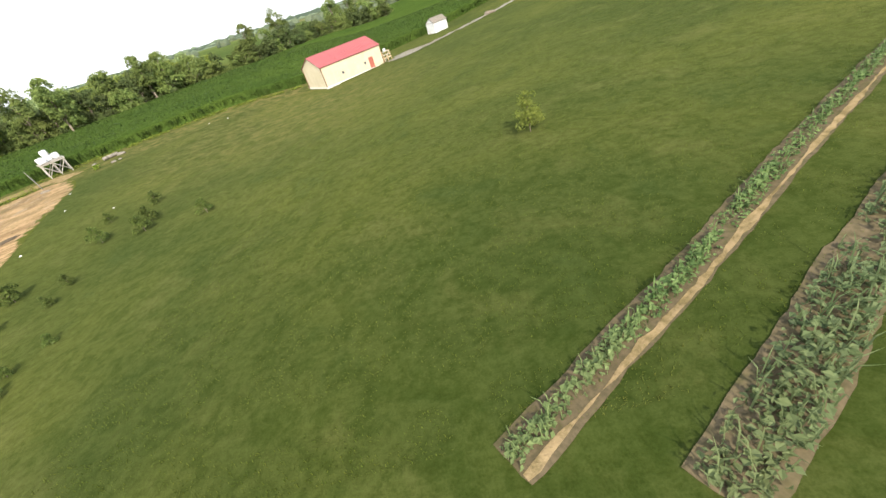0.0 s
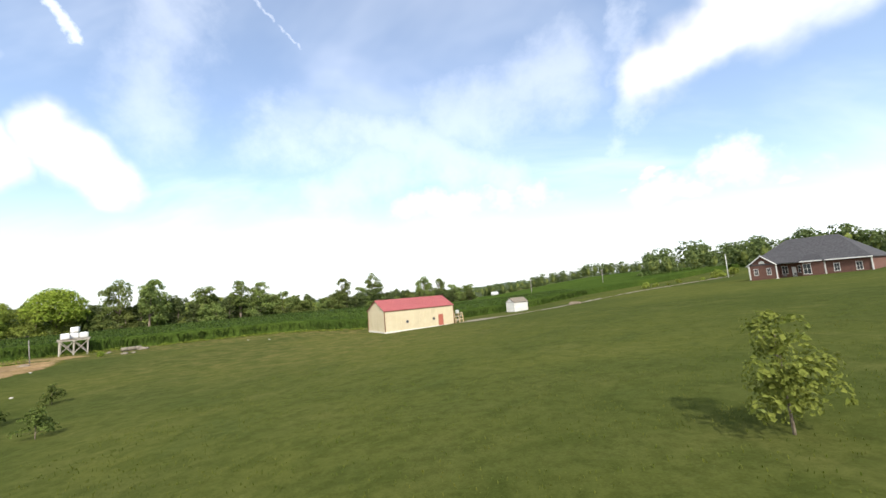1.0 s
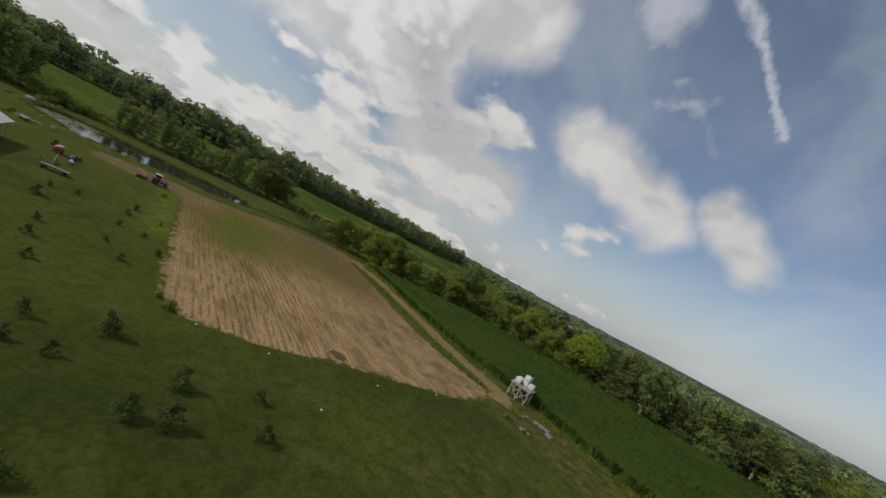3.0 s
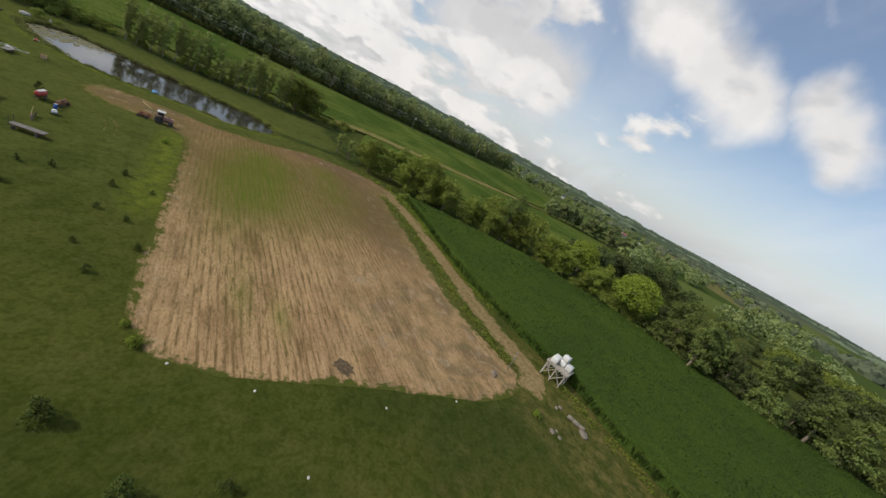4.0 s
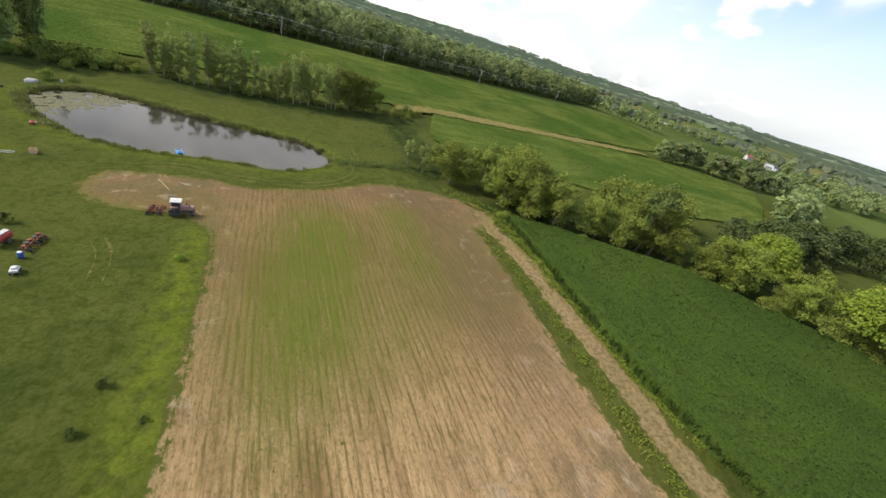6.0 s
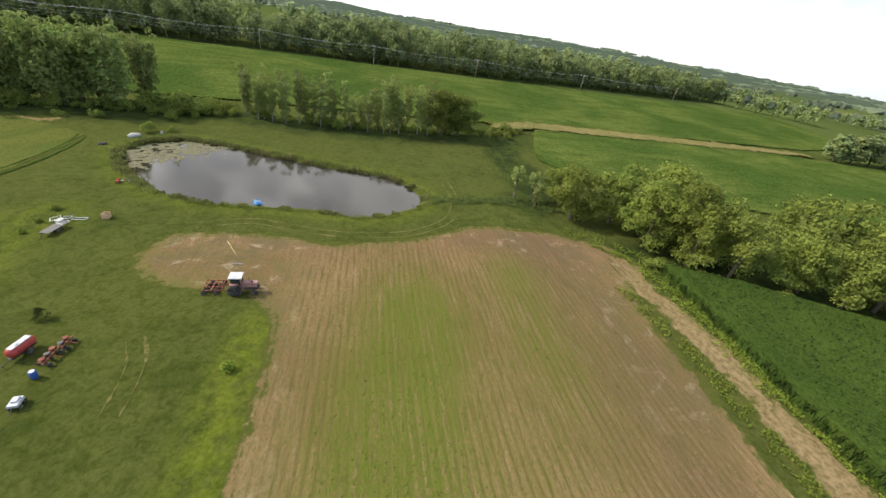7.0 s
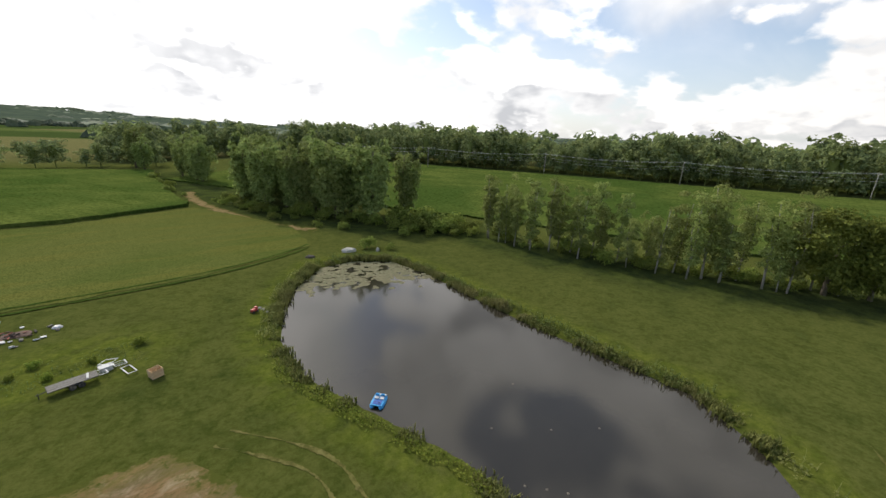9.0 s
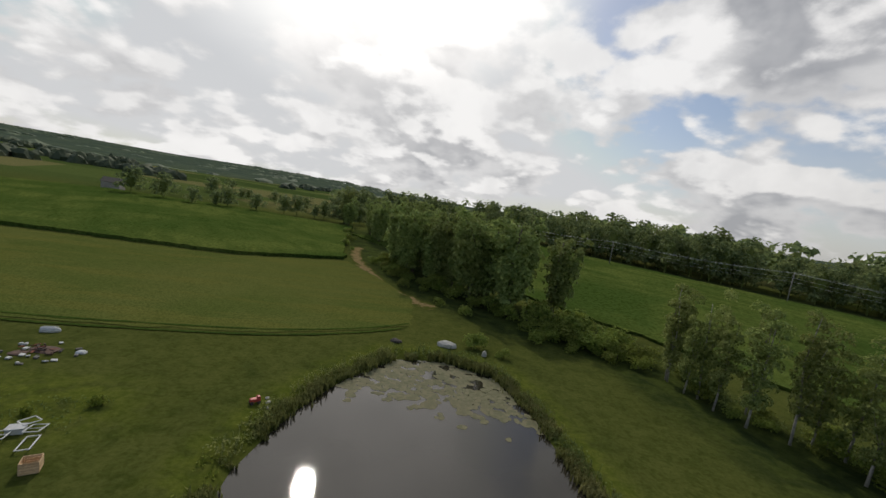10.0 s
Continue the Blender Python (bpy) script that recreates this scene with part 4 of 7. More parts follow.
# ---- plants ----
def leaf_quads(points, normals, size, r, fold=0.25):
    """Diamond leaves clumps at points, facing roughly along the normals."""
    n = len(points)
    nrm = normals + np.array([0, 0, 0.45]) + r.normal(0, 0.34, (n, 3))
    nrm /= np.linalg.norm(nrm, axis=1)[:, None] + 1e-9
    ref = r.normal(0, 1, (n, 3))
    a = np.cross(nrm, ref)
    a /= np.linalg.norm(a, axis=1)[:, None] + 1e-9
    b = np.cross(nrm, a)
    s = (size * r.uniform(0.55, 1.35, n))[:, None]
    w = s * r.uniform(0.5, 0.9, n)[:, None]
    droop = nrm * s * fold
    v = np.stack([points - a * s, points - b * w + droop, points + a * s - droop * 0.6, points + b * w + droop], 1)
    return v.reshape(-1, 3), np.arange(4 * n).reshape(n, 4)


def crown_points(lobes, n, r, low=0.55):
    """Places over a crown made of ball-shaped lobes, mostly near its skin."""
    vol = np.array([l[3] ** 2 for l in lobes])
    pick = r.choice(len(lobes), n, p=vol / vol.sum())
    L = np.array(lobes)[pick]
    d = r.normal(0, 1, (n, 3))
    d /= np.linalg.norm(d, axis=1)[:, None]
    d[:, 2] = np.where(d[:, 2] < -0.55, -d[:, 2] * 0.5, d[:, 2])
    rad = L[:, 3] * r.uniform(low, 1.06, n) ** 0.5 * (1 + 0.16 * np.abs(r.normal(0, 1, n)))
    return L[:, :3] + d * rad[:, None] * np.array([1, 1, 0.88]), d


def lobes_for(kind, h, w, r):
    out = []
    if kind in ("poplar", "plume"):
        # several upright leaders, each a string of small lobes
        leaders = int(r.integers(3, 5)) if kind == "poplar" else int(r.integers(8, 11))
        for j in range(leaders):
            a, q = 6.28 * (j + r.uniform(0, 0.8)) / leaders, w * (r.uniform(0.04, 0.30) if kind == "poplar" else r.uniform(0.12, 0.40))
            peak, foot = r.uniform(0.62, 1.0), r.uniform(0.08, 0.22) if kind == "poplar" else r.uniform(0.06, 0.16)
            steps = 6 if kind == "poplar" else 11
            for i in range(steps):
                k = (i + r.uniform(0.1, 0.9)) / steps
                fat = w * (r.uniform(0.10, 0.16) if kind == "poplar" else r.uniform(0.065, 0.11)) * (0.75 + 0.7 * math.sin(math.pi * (0.15 + 0.7 * k)))
                out.append((q * math.cos(a) * (0.5 + 0.7 * k) + r.normal(0, 0.05 * w), q * math.sin(a) * (0.5 + 0.7 * k) + r.normal(0, 0.05 * w), h * (foot + (peak - foot) * k), fat))
    elif kind == "bushy":
        for i in range(7):
            a, q = r.uniform(0, 6.28), r.uniform(0.1, 0.36) * w
            out.append((q * math.cos(a), q * math.sin(a), h * r.uniform(0.25, 0.68), w * r.uniform(0.2, 0.33)))
    elif kind == "dome":
        # small billows over a rounded crown that reaches low
        for i in range(54):
            k = (i + 0.5) / 54
            a, up = 2.4 * i + r.uniform(-0.3, 0.3), 1.0 - 1.35 * k
            q = w * 0.36 * math.sqrt(max(0.02, 1 - up * up)) * r.uniform(0.85, 1.08)
            out.append((q * math.cos(a), q * math.sin(a), h * (0.52 + 0.36 * up) + r.normal(0, 0.015 * h), w * r.uniform(0.09, 0.15)))
    elif kind == "sapling":
        for i in range(22):
            a, k = r.uniform(0, 6.28), (i + 0.5) / 22
            q = w * r.uniform(0.08, 0.42) * (1.15 - 0.75 * k)
            out.append((q * math.cos(a), q * math.sin(a), h * (0.16 + 0.78 * k), w * r.uniform(0.10, 0.17) * (1.2 - 0.5 * k)))
    elif kind == "open":
        for i in range(22):
            a, k = r.uniform(0, 6.28), r.uniform(0, 1)
            q = w * 0.42 * math.sqrt(max(0.02, 1 - (2 * k - 0.9) ** 2)) * r.uniform(0.35, 1.0)
            out.append((q * math.cos(a), q * math.sin(a), h * (0.42 + 0.54 * k), w * r.uniform(0.10, 0.17)))
    else:
        # boughs reach out unevenly from a leaning middle; small lobes ride on each bough's end
        boughs = 11
        for j in range(boughs):
            a, k = 2.4 * j + r.uniform(-0.6, 0.6), (j + r.uniform(0.0, 0.8)) / boughs
            q = w * 0.40 * math.sqrt(max(0.05, 1 - (k * 1.25 - 0.32) ** 2)) * r.uniform(0.55, 1.2)
            x, y, z, fat = q * math.cos(a), q * math.sin(a), h * (0.16 + 0.72 * k) + r.normal(0, 0.03 * h), w * r.uniform(0.13, 0.20)
            out.append((x * 0.6, y * 0.6, z, fat))
            for _ in range(3):
                out.append((x + r.normal(0, 0.085 * w), y + r.normal(0, 0.085 * w), z + r.normal(0.015, 0.04) * h, fat * r.uniform(0.5, 0.8)))
    return out


def crown_mesh(lobes, n, size, r):
    """Leaf clumps on the skin of the lobes: vertices and faces."""
    p, d = crown_points(lobes, n, r)
    return leaf_quads(p, d, size, r)


def inner_mesh(lobes, share):
    bm = bmesh.new()
    for x, y, z, rad in lobes:
        bmesh.ops.create_icosphere(bm, subdivisions=1, radius=rad * share, matrix=Matrix.Translation((x, y, z)) @ Matrix.Diagonal((1, 1, 0.85, 1)))
    for v in bm.verts:
        v.co += noise.noise_vector(v.co * 0.9) * 0.35
    return bm


def trunk_mesh(h, w, r, lobes, bark, forks=7):
    bm = bmesh.new()
    rad = 0.007 * h + 0.02 if bark == "bark_pale" else 0.018 * h + 0.05 if h > 4 else 0.011 * h + 0.004
    lean = Vector((r.normal(0, 0.03), r.normal(0, 0.03), 1)) * h
    marks = [Vector((0, 0, -0.25)), lean * 0.25, lean * 0.5 + Vector((r.normal(0, 0.02) * h, r.normal(0, 0.02) * h, 0)), lean * 0.78]
    for i in range(3):
        rod(marks[i], marks[i + 1], rad * (1.15 - 0.3 * i), rad * (0.85 - 0.3 * i), 7, bm)
    for i in r.choice(len(lobes), min(forks, len(lobes)), replace=False):
        x, y, z, q = lobes[i]
        start = lean * min(0.7, max(0.18, z / h - 0.22))
        rod(start, (x * 0.9, y * 0.9, z), rad * 0.38, rad * 0.12, 5, bm)
    return bm


def make_tree(kind, h, w, n, size, leaf, bark, seed, label, category="tree", group=""):
    r = np.random.default_rng(seed)
    lobes = lobes_for(kind, h, w, r)
    root = tagged(new("tree" if category == "tree" else category.replace(" ", "_")), label, category, group)
    part("trunk", trunk_mesh(h, w, r, lobes, bark), bark, root, smooth=True)
    v, f = crown_mesh(lobes, n, size, r)
    crown = sheet("crown", v, f, M[leaf], root)
    part("inner_foliage", inner_mesh(lobes[::2], 0.33 if kind not in ("open", "sapling") else 0.2), "core", crown)
    return root


def stand_of(models, places, r, low=0.85, high=1.15, sink=0.15):
    """Copies of the model trees at the places."""
    used = set()
    for x, y, *scale in places:
        k = int(r.integers(len(models)))
        s = (scale[0] if scale else 1.0) * r.uniform(low, high)
        m = pose(x, y, top(x, y) - sink, 0, 0, r.uniform(0, 360)) @ Matrix.Diagonal((s * r.uniform(0.9, 1.1), s * r.uniform(0.9, 1.1), s, 1))
        if k in used:
            copy_thing(models[k], m)
        else:
            models[k].matrix_basis = m
            used.add(k)
    for k, ob in enumerate(models):
        if k not in used:
            for o in (*ob.children_recursive, ob):
                bpy.data.objects.remove(o)


def along_line(line, gap, jitter, r, reach=0.0):
    out = []
    for (ax, ay), (bx, by) in zip(line, line[1:]):
        q = math.hypot(bx - ax, by - ay)
        for i in range(max(1, int(q / gap))):
            k = (i + r.uniform(0, 1)) / max(1, int(q / gap))
            nx, ny = -(by - ay) / q, (bx - ax) / q
            d = r.uniform(-jitter, jitter) + reach
            out.append((ax + (bx - ax) * k + nx * d, ay + (by - ay) * k + ny * d))
    return out


r = np.random.default_rng(11)
label = "broad leafy green tree in the line behind the crops"
broad = [make_tree("broad", 13.5 + 0.6 * i, 11 + (i % 3), 5200, 0.25, ("leaf_c", "leaf_a", "leaf_c", "leaf_a", "leaf_a", "leaf_c")[i], "bark", 20 + i, label, group="treeline trees") for i in range(6)]
stand_of(broad, [(x, y, s * (0.84 if y < 66 else 1.0)) for (x, y), s in zip(along_line(TREELINE[:6], 3.7, 3.0, r, 6.0), r.uniform(0.82, 1.08, 200))], r)
shady = [make_tree("broad", 12.5 + i, 9.5 + (i % 3), 2100, 0.40, ("leaf_t", "leaf_n", "leaf_t", "leaf_n")[i], "bark", 30 + i, "grey-green leafy tree in the line behind the corn", group="treeline trees") for i in range(4)]
stand_of(shady, [(x, y, s) for (x, y), s in zip(along_line(TREELINE[5:], 3.8, 3.2, r, 3.0) + along_line(TREELINE[5:], 8.0, 3.5, r, 11.0), r.uniform(0.74, 1.0, 300))], r)
open_trees = [make_tree("open", 17.5, 10, 3000, 0.28, "leaf_t", "bark", 40 + i, "tall open-crowned tree standing over the treeline", group="treeline trees") for i in range(3)]
stand_of(open_trees, [(-101, 116), (-96, 123), (-79, 141), (-75, 147), (-54, 176), (-46, 194), (-27, 232), (-19, 240), (-92, 117), (-128, 66)], r, 0.85, 1.02)
yellow_tree = [make_tree("dome", 14.0, 13.0, 7500, 0.25, "leaf_y", "bark", 51, "round yellow-green tree in the treeline", group="treeline trees")]
stand_of(yellow_tree, [(-110.5, 106.5, 1.12), (-128, 94, 0.95)], r, 0.97, 1.03)
second_line = [(-134, 98), (-150, 112), (-164, 132), (-178, 156), (-172, 170), (-158, 180), (-144, 190), (-128, 206), (-118, 222)]
dusky = [make_tree("broad", 12.0 + i, 10.5, 2000, 0.40, "leaf_n", "bark", 55 + i, "dark green tree in the second line behind the small field", group="second treeline") for i in range(3)]
stand_of(dusky, along_line(second_line, 6.0, 3.0, r) + along_line(second_line[:4], 7.0, 3.0, r, 8.0), r, 0.85, 1.15)
shrubs = [make_tree("bushy", 3.2, 4.2, 720, 0.205, "leaf_c", "bark", 60 + i, "low green shrub at the foot of the trees", "shrub", "shrubs") for i in range(3)]
spots = along_line(TREELINE[:8], 4.0, 1.2, r, -0.5) + along_line(ROW, 4.2, 2.0, r, 4.0) + along_line(CLUMP, 6.0, 2.5, r, -6.0)
spots += [(x, y, k) for (x, y), k in zip(along_line(ROW, 2.4, 2.6, r, 3.5) + along_line(EDGE_ROW, 2.6, 2.0, r, -1.0), r.uniform(0.9, 1.7, 200))]
spots += [(-124, -84, 1.9), (-127, -82, 2.0), (-130, -80, 2.1), (-133, -78, 1.9), (-136, -76, 1.9), (-138, -73.5, 1.6), (-128, -87, 2.2), (-132, -84, 2.1), (-136, -80, 2.0), (-140, -77, 1.8)]
spots += [(-130, -82, 1.6), (-127, -80, 1.2), (-133, -79, 1.5), (-136, -76, 1.4), (-124, -78, 0.9), (-131, -86, 1.7), (-128, -86, 1.4), (-138, -80, 1.5), (-134, -74, 1.1), (-129, -76, 0.9), (-114, -71.5), (-117.5, -69.5), (-186, -12), (-189, -14), (-185, -7), (-179, -18.5, 1.5), (-182, -16, 1.4), (-185, -12.5, 1.7), (-188, -11, 1.5), (-191, -9, 1.6), (-194, -8, 1.4), (-197, -6, 1.2), (-183, -12, 1.3), (-135, 10, 0.8)]
stand_of(shrubs, spots, r, 0.55, 1.05)
creek_trees = [make_tree("broad", 9.0 + i, 8.6, 7500, 0.165, "leaf_c", "bark", 70 + i, "leafy tree by the creek at the field's corner", group="creek trees") for i in range(2)]
stand_of(creek_trees, [(-131.5, 17.5, 1.22), (-135, 25, 1.15), (-131.5, 31, 1.05), (-130, 38, 1.1), (-139, 33, 1.2), (-138, 14, 0.7), (-170, -25, 1.25), (-174, -21, 1.1)], r, 0.92, 1.05)
thin_tree = [make_tree("open", 6.5, 2.8, 700, 0.16, "leaf_p", "bark", 77, "thin half-bare young tree by the creek", group="creek trees")]
stand_of(thin_tree, [(-133.8, 5.6, 1.15), (-135.5, 9, 1.0), (-132.3, 10.2, 0.8)], r)
poplars = [make_tree("poplar", 13 + i * 0.6, 4.6, 2300, 0.165, "leaf_p", "bark_pale", 80 + i, "slender pale-trunked poplar in a row beyond the pond", group="poplar row") for i in range(6)]
stand_of(poplars, along_line(ROW, 1.9, 2.8, r, 2.6), r, 0.86, 1.18)
tall = [make_tree("plume", 14.0 + i, 7.4, 4200, 0.265, "leaf_b", "bark", 90 + i, "large grey-green tree in the clump south of the pond", group="clump trees") for i in range(3)]
stand_of(tall, along_line(EDGE_ROW, 3.7, 2.6, r, 3.0) + along_line(EDGE_ROW, 5.0, 3.0, r, 9.0) + along_line([(-72, -192), (-76, -182), (-83, -168)], 5.0, 3.0, r, 3.0) + along_line([(-66, -215), (-58, -230)], 6.0, 4.0, r, 3.0), r, 0.98, 1.24)
hedge_trees = [make_tree("broad", 11 + i, 10, 2600, 0.5, "leaf_far_haze", "bark", 95 + i, "dark broad tree in the hedge across the far field", group="hedge trees") for i in range(3)]
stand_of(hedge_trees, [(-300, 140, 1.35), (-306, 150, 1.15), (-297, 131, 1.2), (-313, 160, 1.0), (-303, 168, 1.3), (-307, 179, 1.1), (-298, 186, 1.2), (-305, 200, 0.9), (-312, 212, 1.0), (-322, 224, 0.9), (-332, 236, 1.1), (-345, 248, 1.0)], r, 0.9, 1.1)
saplings = [make_tree("sapling", 1.9, 1.8, 640, 0.085, "leaf_sap", "bark", 100 + i, "young orchard tree with sparse dark leaves", "fruit tree", "orchard trees") for i in range(4)]
ORCHARD = [(-21.3, 28.4), (-17.4, 30.2), (-23.8, 33.3), (-19.9, 35.4), (-23.7, 21.4), (-21.5, 17.1), (-16.7, 28.0), (-10.2, 27.2), (-57, -1), (-47, 4), (-40, 8), (-51, -5), (-37, 3), (-49, -7),
           (-47, 7.4), (-37, 12), (-43, 12), (-55.5, 4), (-52.9, 0.7), (-19, 21.5), (-18.5, 19), (-14, 14), (-15, 12), (-14, 10), (-12, 8), (-71, -27), (-33, 6), (-29, 10), (-44, -4)]
sizes = [0.95, 1.0, 0.7, 0.75, 1.0, 0.7, 1.0, 0.8] + [0.5] * 11 + [0.6, 0.5, 0.45, 0.45, 0.8, 0.4, 0.8, 0.7, 0.7, 0.7]
stand_of(saplings, [(x, y, s) for (x, y), s in zip(ORCHARD, sizes)], r, 0.9, 1.1, 0.02)
lawn_tree = [make_tree("sapling", 2.9, 2.5, 1700, 0.07, "leaf_olive", "bark", 124, "young yellow-green leafy tree alone on the lawn", "tree")]
stand_of(lawn_tree, [(16.2, 21.0, 0.92)], r, 1, 1.0001, 0.02)
tufts = [make_tree("bushy", 0.75, 1.1, 260, 0.09, "weeds", "bark", 130, "small dark weed bush on the grass", "bush")]
stand_of(tufts, [(-74.2, -8.1, 1), (-31.5, 21, 0.9), (-33, 19, 0.7), (-78.5, -44.5, 0.6), (-76, -45.5, 0.6), (-81, -46, 0.7), (-84, -48, 0.8), (-77, -47, 0.7), (-46, 62, 0.8)], r, 0.9, 1.2, 0.02)
house_shrubs = [make_tree("bushy", 2.6, 2.6, 700, 0.2, "leaf_a", "bark", 140 + i, "clipped green shrub near the brick house", "shrub", "yard shrubs") for i in range(2)]
stand_of(house_shrubs, [(94, 96, 1.0), (84, 147, 0.9), (78, 143, 0.8), (72, 146, 1.0), (66, 140, 0.7), (62, 139, 0.8), (58, 136, 0.9), (88, 152, 1.2), (96, 158, 1.3)], r, 0.8, 1.1)


def woods(name, places, h, w, n, size, seed, label, leaf="leaf_far_haze"):
    """A far wood as one mass of crowns, each with its own leaf clumps."""
    q = np.random.default_rng(seed)
    vs, fs, base = [], [], 0
    cores = bmesh.new()
    shapes = []
    for k in range(6):
        lobes = [(x, y, z * 0.94, rad * 1.25) for x, y, z, rad in lobes_for("broad", h, w, q)]
        shapes.append((lobes, *crown_mesh(lobes, n, size, q)))
    for x, y in places:
        lobes, v, f = shapes[int(q.integers(6))]
        a, s = q.uniform(0, 6.28), q.uniform(0.66, 1.22)
        c, d = math.cos(a) * s, math.sin(a) * s
        z = top(x, y)
        turned = np.stack([v[:, 0] * c - v[:, 1] * d + x, v[:, 0] * d + v[:, 1] * c + y, v[:, 2] * s + z], -1)
        vs.append(turned)
        fs.append(f + base)
        base += len(v)
        bmesh.ops.create_icosphere(cores, subdivisions=1, radius=1.0, matrix=Matrix.Translation((x, y, z + h * s * 0.46)) @ Matrix.Diagonal((w * 0.18 * s, w * 0.18 * s, h * 0.28 * s, 1)))
        rod((x, y, z - 0.3), (x, y, z + h * 0.4 * s), 0.22, 0.16, 5, cores, caps=False)
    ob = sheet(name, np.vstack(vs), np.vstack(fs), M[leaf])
    part("inner_foliage", cores, "core", ob)
    return tagged(ob, label, "wood", kind="stuff")


q = np.random.default_rng(5)
edge = [p for off in (4, 11) for p in along_line(WOODS, 6.5, 2.5, q, off)]
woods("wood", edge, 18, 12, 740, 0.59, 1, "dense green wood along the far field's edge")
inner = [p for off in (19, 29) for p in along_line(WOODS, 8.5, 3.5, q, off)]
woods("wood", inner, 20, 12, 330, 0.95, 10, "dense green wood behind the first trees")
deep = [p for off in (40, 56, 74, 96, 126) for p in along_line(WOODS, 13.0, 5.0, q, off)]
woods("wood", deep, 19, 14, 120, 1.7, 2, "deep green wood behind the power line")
back = [(x, y) for x, y in zip(q.uniform(-165, -100, 110), q.uniform(40, 250, 110)) if inside_by(CORN, x, y) < -7 and x < -122 and y < 92 or y > 205 and x < -80]
woods("wood", back, 11, 10, 800, 0.44, 3, "mixed green wood behind the treeline", "leaf_c")
south = along_line([(-66, -232), (-30, -238), (0, -214), (20, -206), (44, -212)], 9, 4, q) + along_line([(-100, -215), (-110, -260), (-90, -300), (-40, -290), (20, -300), (90, -330)], 12, 12, q)
woods("wood", south, 13, 10, 460, 0.6, 4, "green trees beyond the southern corn")
north = along_line([(-60, 590), (10, 600), (85, 565), (155, 510), (260, 460), (330, 400), (380, 340)], 7, 6, q) + along_line([(-60, 612), (20, 622), (95, 585), (165, 530), (270, 480), (350, 410)], 9, 8, q)
north += along_line([(100, 250), (120, 240), (165, 225), (190, 195), (205, 160), (215, 120)], 6, 8, q) + along_line([(110, 268), (180, 255), (225, 205), (238, 150)], 8, 8, q)
woods("wood", north, 17, 13, 380, 0.78, 6, "dark wood on the rise to the north", "leaf_n")

patches = along_line([(-475, 100), (-452, 130), (-436, 158), (-428, 176)], 9, 5, q) + along_line([(-560, 232), (-585, 280), (-560, 320), (-520, 345), (-470, 350)], 10, 9, q) + along_line([(-640, 150), (-600, 210), (-640, 250)], 9, 12, q) + along_line([(-400, 320), (-450, 380), (-520, 400)], 11, 10, q)
patches += along_line([(-215, 152), (-240, 185), (-275, 205)], 8, 5, q) + along_line([(-200, 215), (-230, 255), (-250, 300), (-230, 350)], 9, 8, q) + along_line([(-330, 255), (-360, 320), (-420, 335)], 9, 8, q)
patches += along_line([(-280, 330), (-330, 400), (-420, 450), (-520, 470)], 10, 14, q) + along_line([(-170, 300), (-190, 380), (-250, 450)], 10, 14, q) + along_line([(-150, 255), (-185, 275), (-215, 262)], 8, 6, q)
woods("wood", patches, 14, 11, 260, 0.92, 7, "scattered green copses between the far fields")


def far_woods(name, count, near, reach, seed, label, size):
    """Distant woods in patches and hedgerows over the rolling land, haze painted into their leaves."""
    q = np.random.default_rng(seed)
    vs, fs, base = [], [], 0
    made = 0
    blob = bmesh.new()
    bmesh.ops.create_icosphere(blob, subdivisions=2 if size < 20 else 1, radius=1.0)
    unit = np.array([v.co[:] for v in blob.verts])
    tri = np.array([[v.index for v in f.verts] for f in blob.faces])
    blob.free()
    while made < count:
        a, k = q.uniform(0, 2 * math.pi), near + (reach - near) * q.uniform(0, 1) ** 1.5
        x, y = -60 + k * math.sin(a), 10 + k * math.cos(a)
        made += 1
        thick = noise.noise(Vector((x * 0.0035, y * 0.0035, 4.0)))
        if thick < (0.02 if k < 1200 else -0.12) and k < 2600:
            continue
        run = q.uniform(0, 3.14)
        for j in range(int(q.integers(3, 8))):
            px, py = x + (j * size * 0.9) * math.cos(run) + q.normal(0, size * 0.5), y + (j * size * 0.9) * math.sin(run) + q.normal(0, size * 0.5)
            s = size * q.uniform(0.55, 1.0)
            v = unit * (1 + 0.22 * np.sin(unit[:, [1, 2, 0]] * 7 + q.uniform(0, 6, 3))) * np.array([s, s, min(s, 9) * q.uniform(0.8, 1.2)])
            v = v + q.normal(0, 0.06 * s, v.shape) + np.array([px, py, float(height(px, py)) + min(s, 9) * (0.1 if k < 1300 else -0.55)])
            vs.append(v)
            fs.append(tri + base)
            base += len(v)
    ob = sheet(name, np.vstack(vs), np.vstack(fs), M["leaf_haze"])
    return tagged(ob, label, "wood", kind="stuff")


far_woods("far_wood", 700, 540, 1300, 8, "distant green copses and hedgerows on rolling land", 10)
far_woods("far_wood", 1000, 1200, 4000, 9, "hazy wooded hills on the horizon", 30)


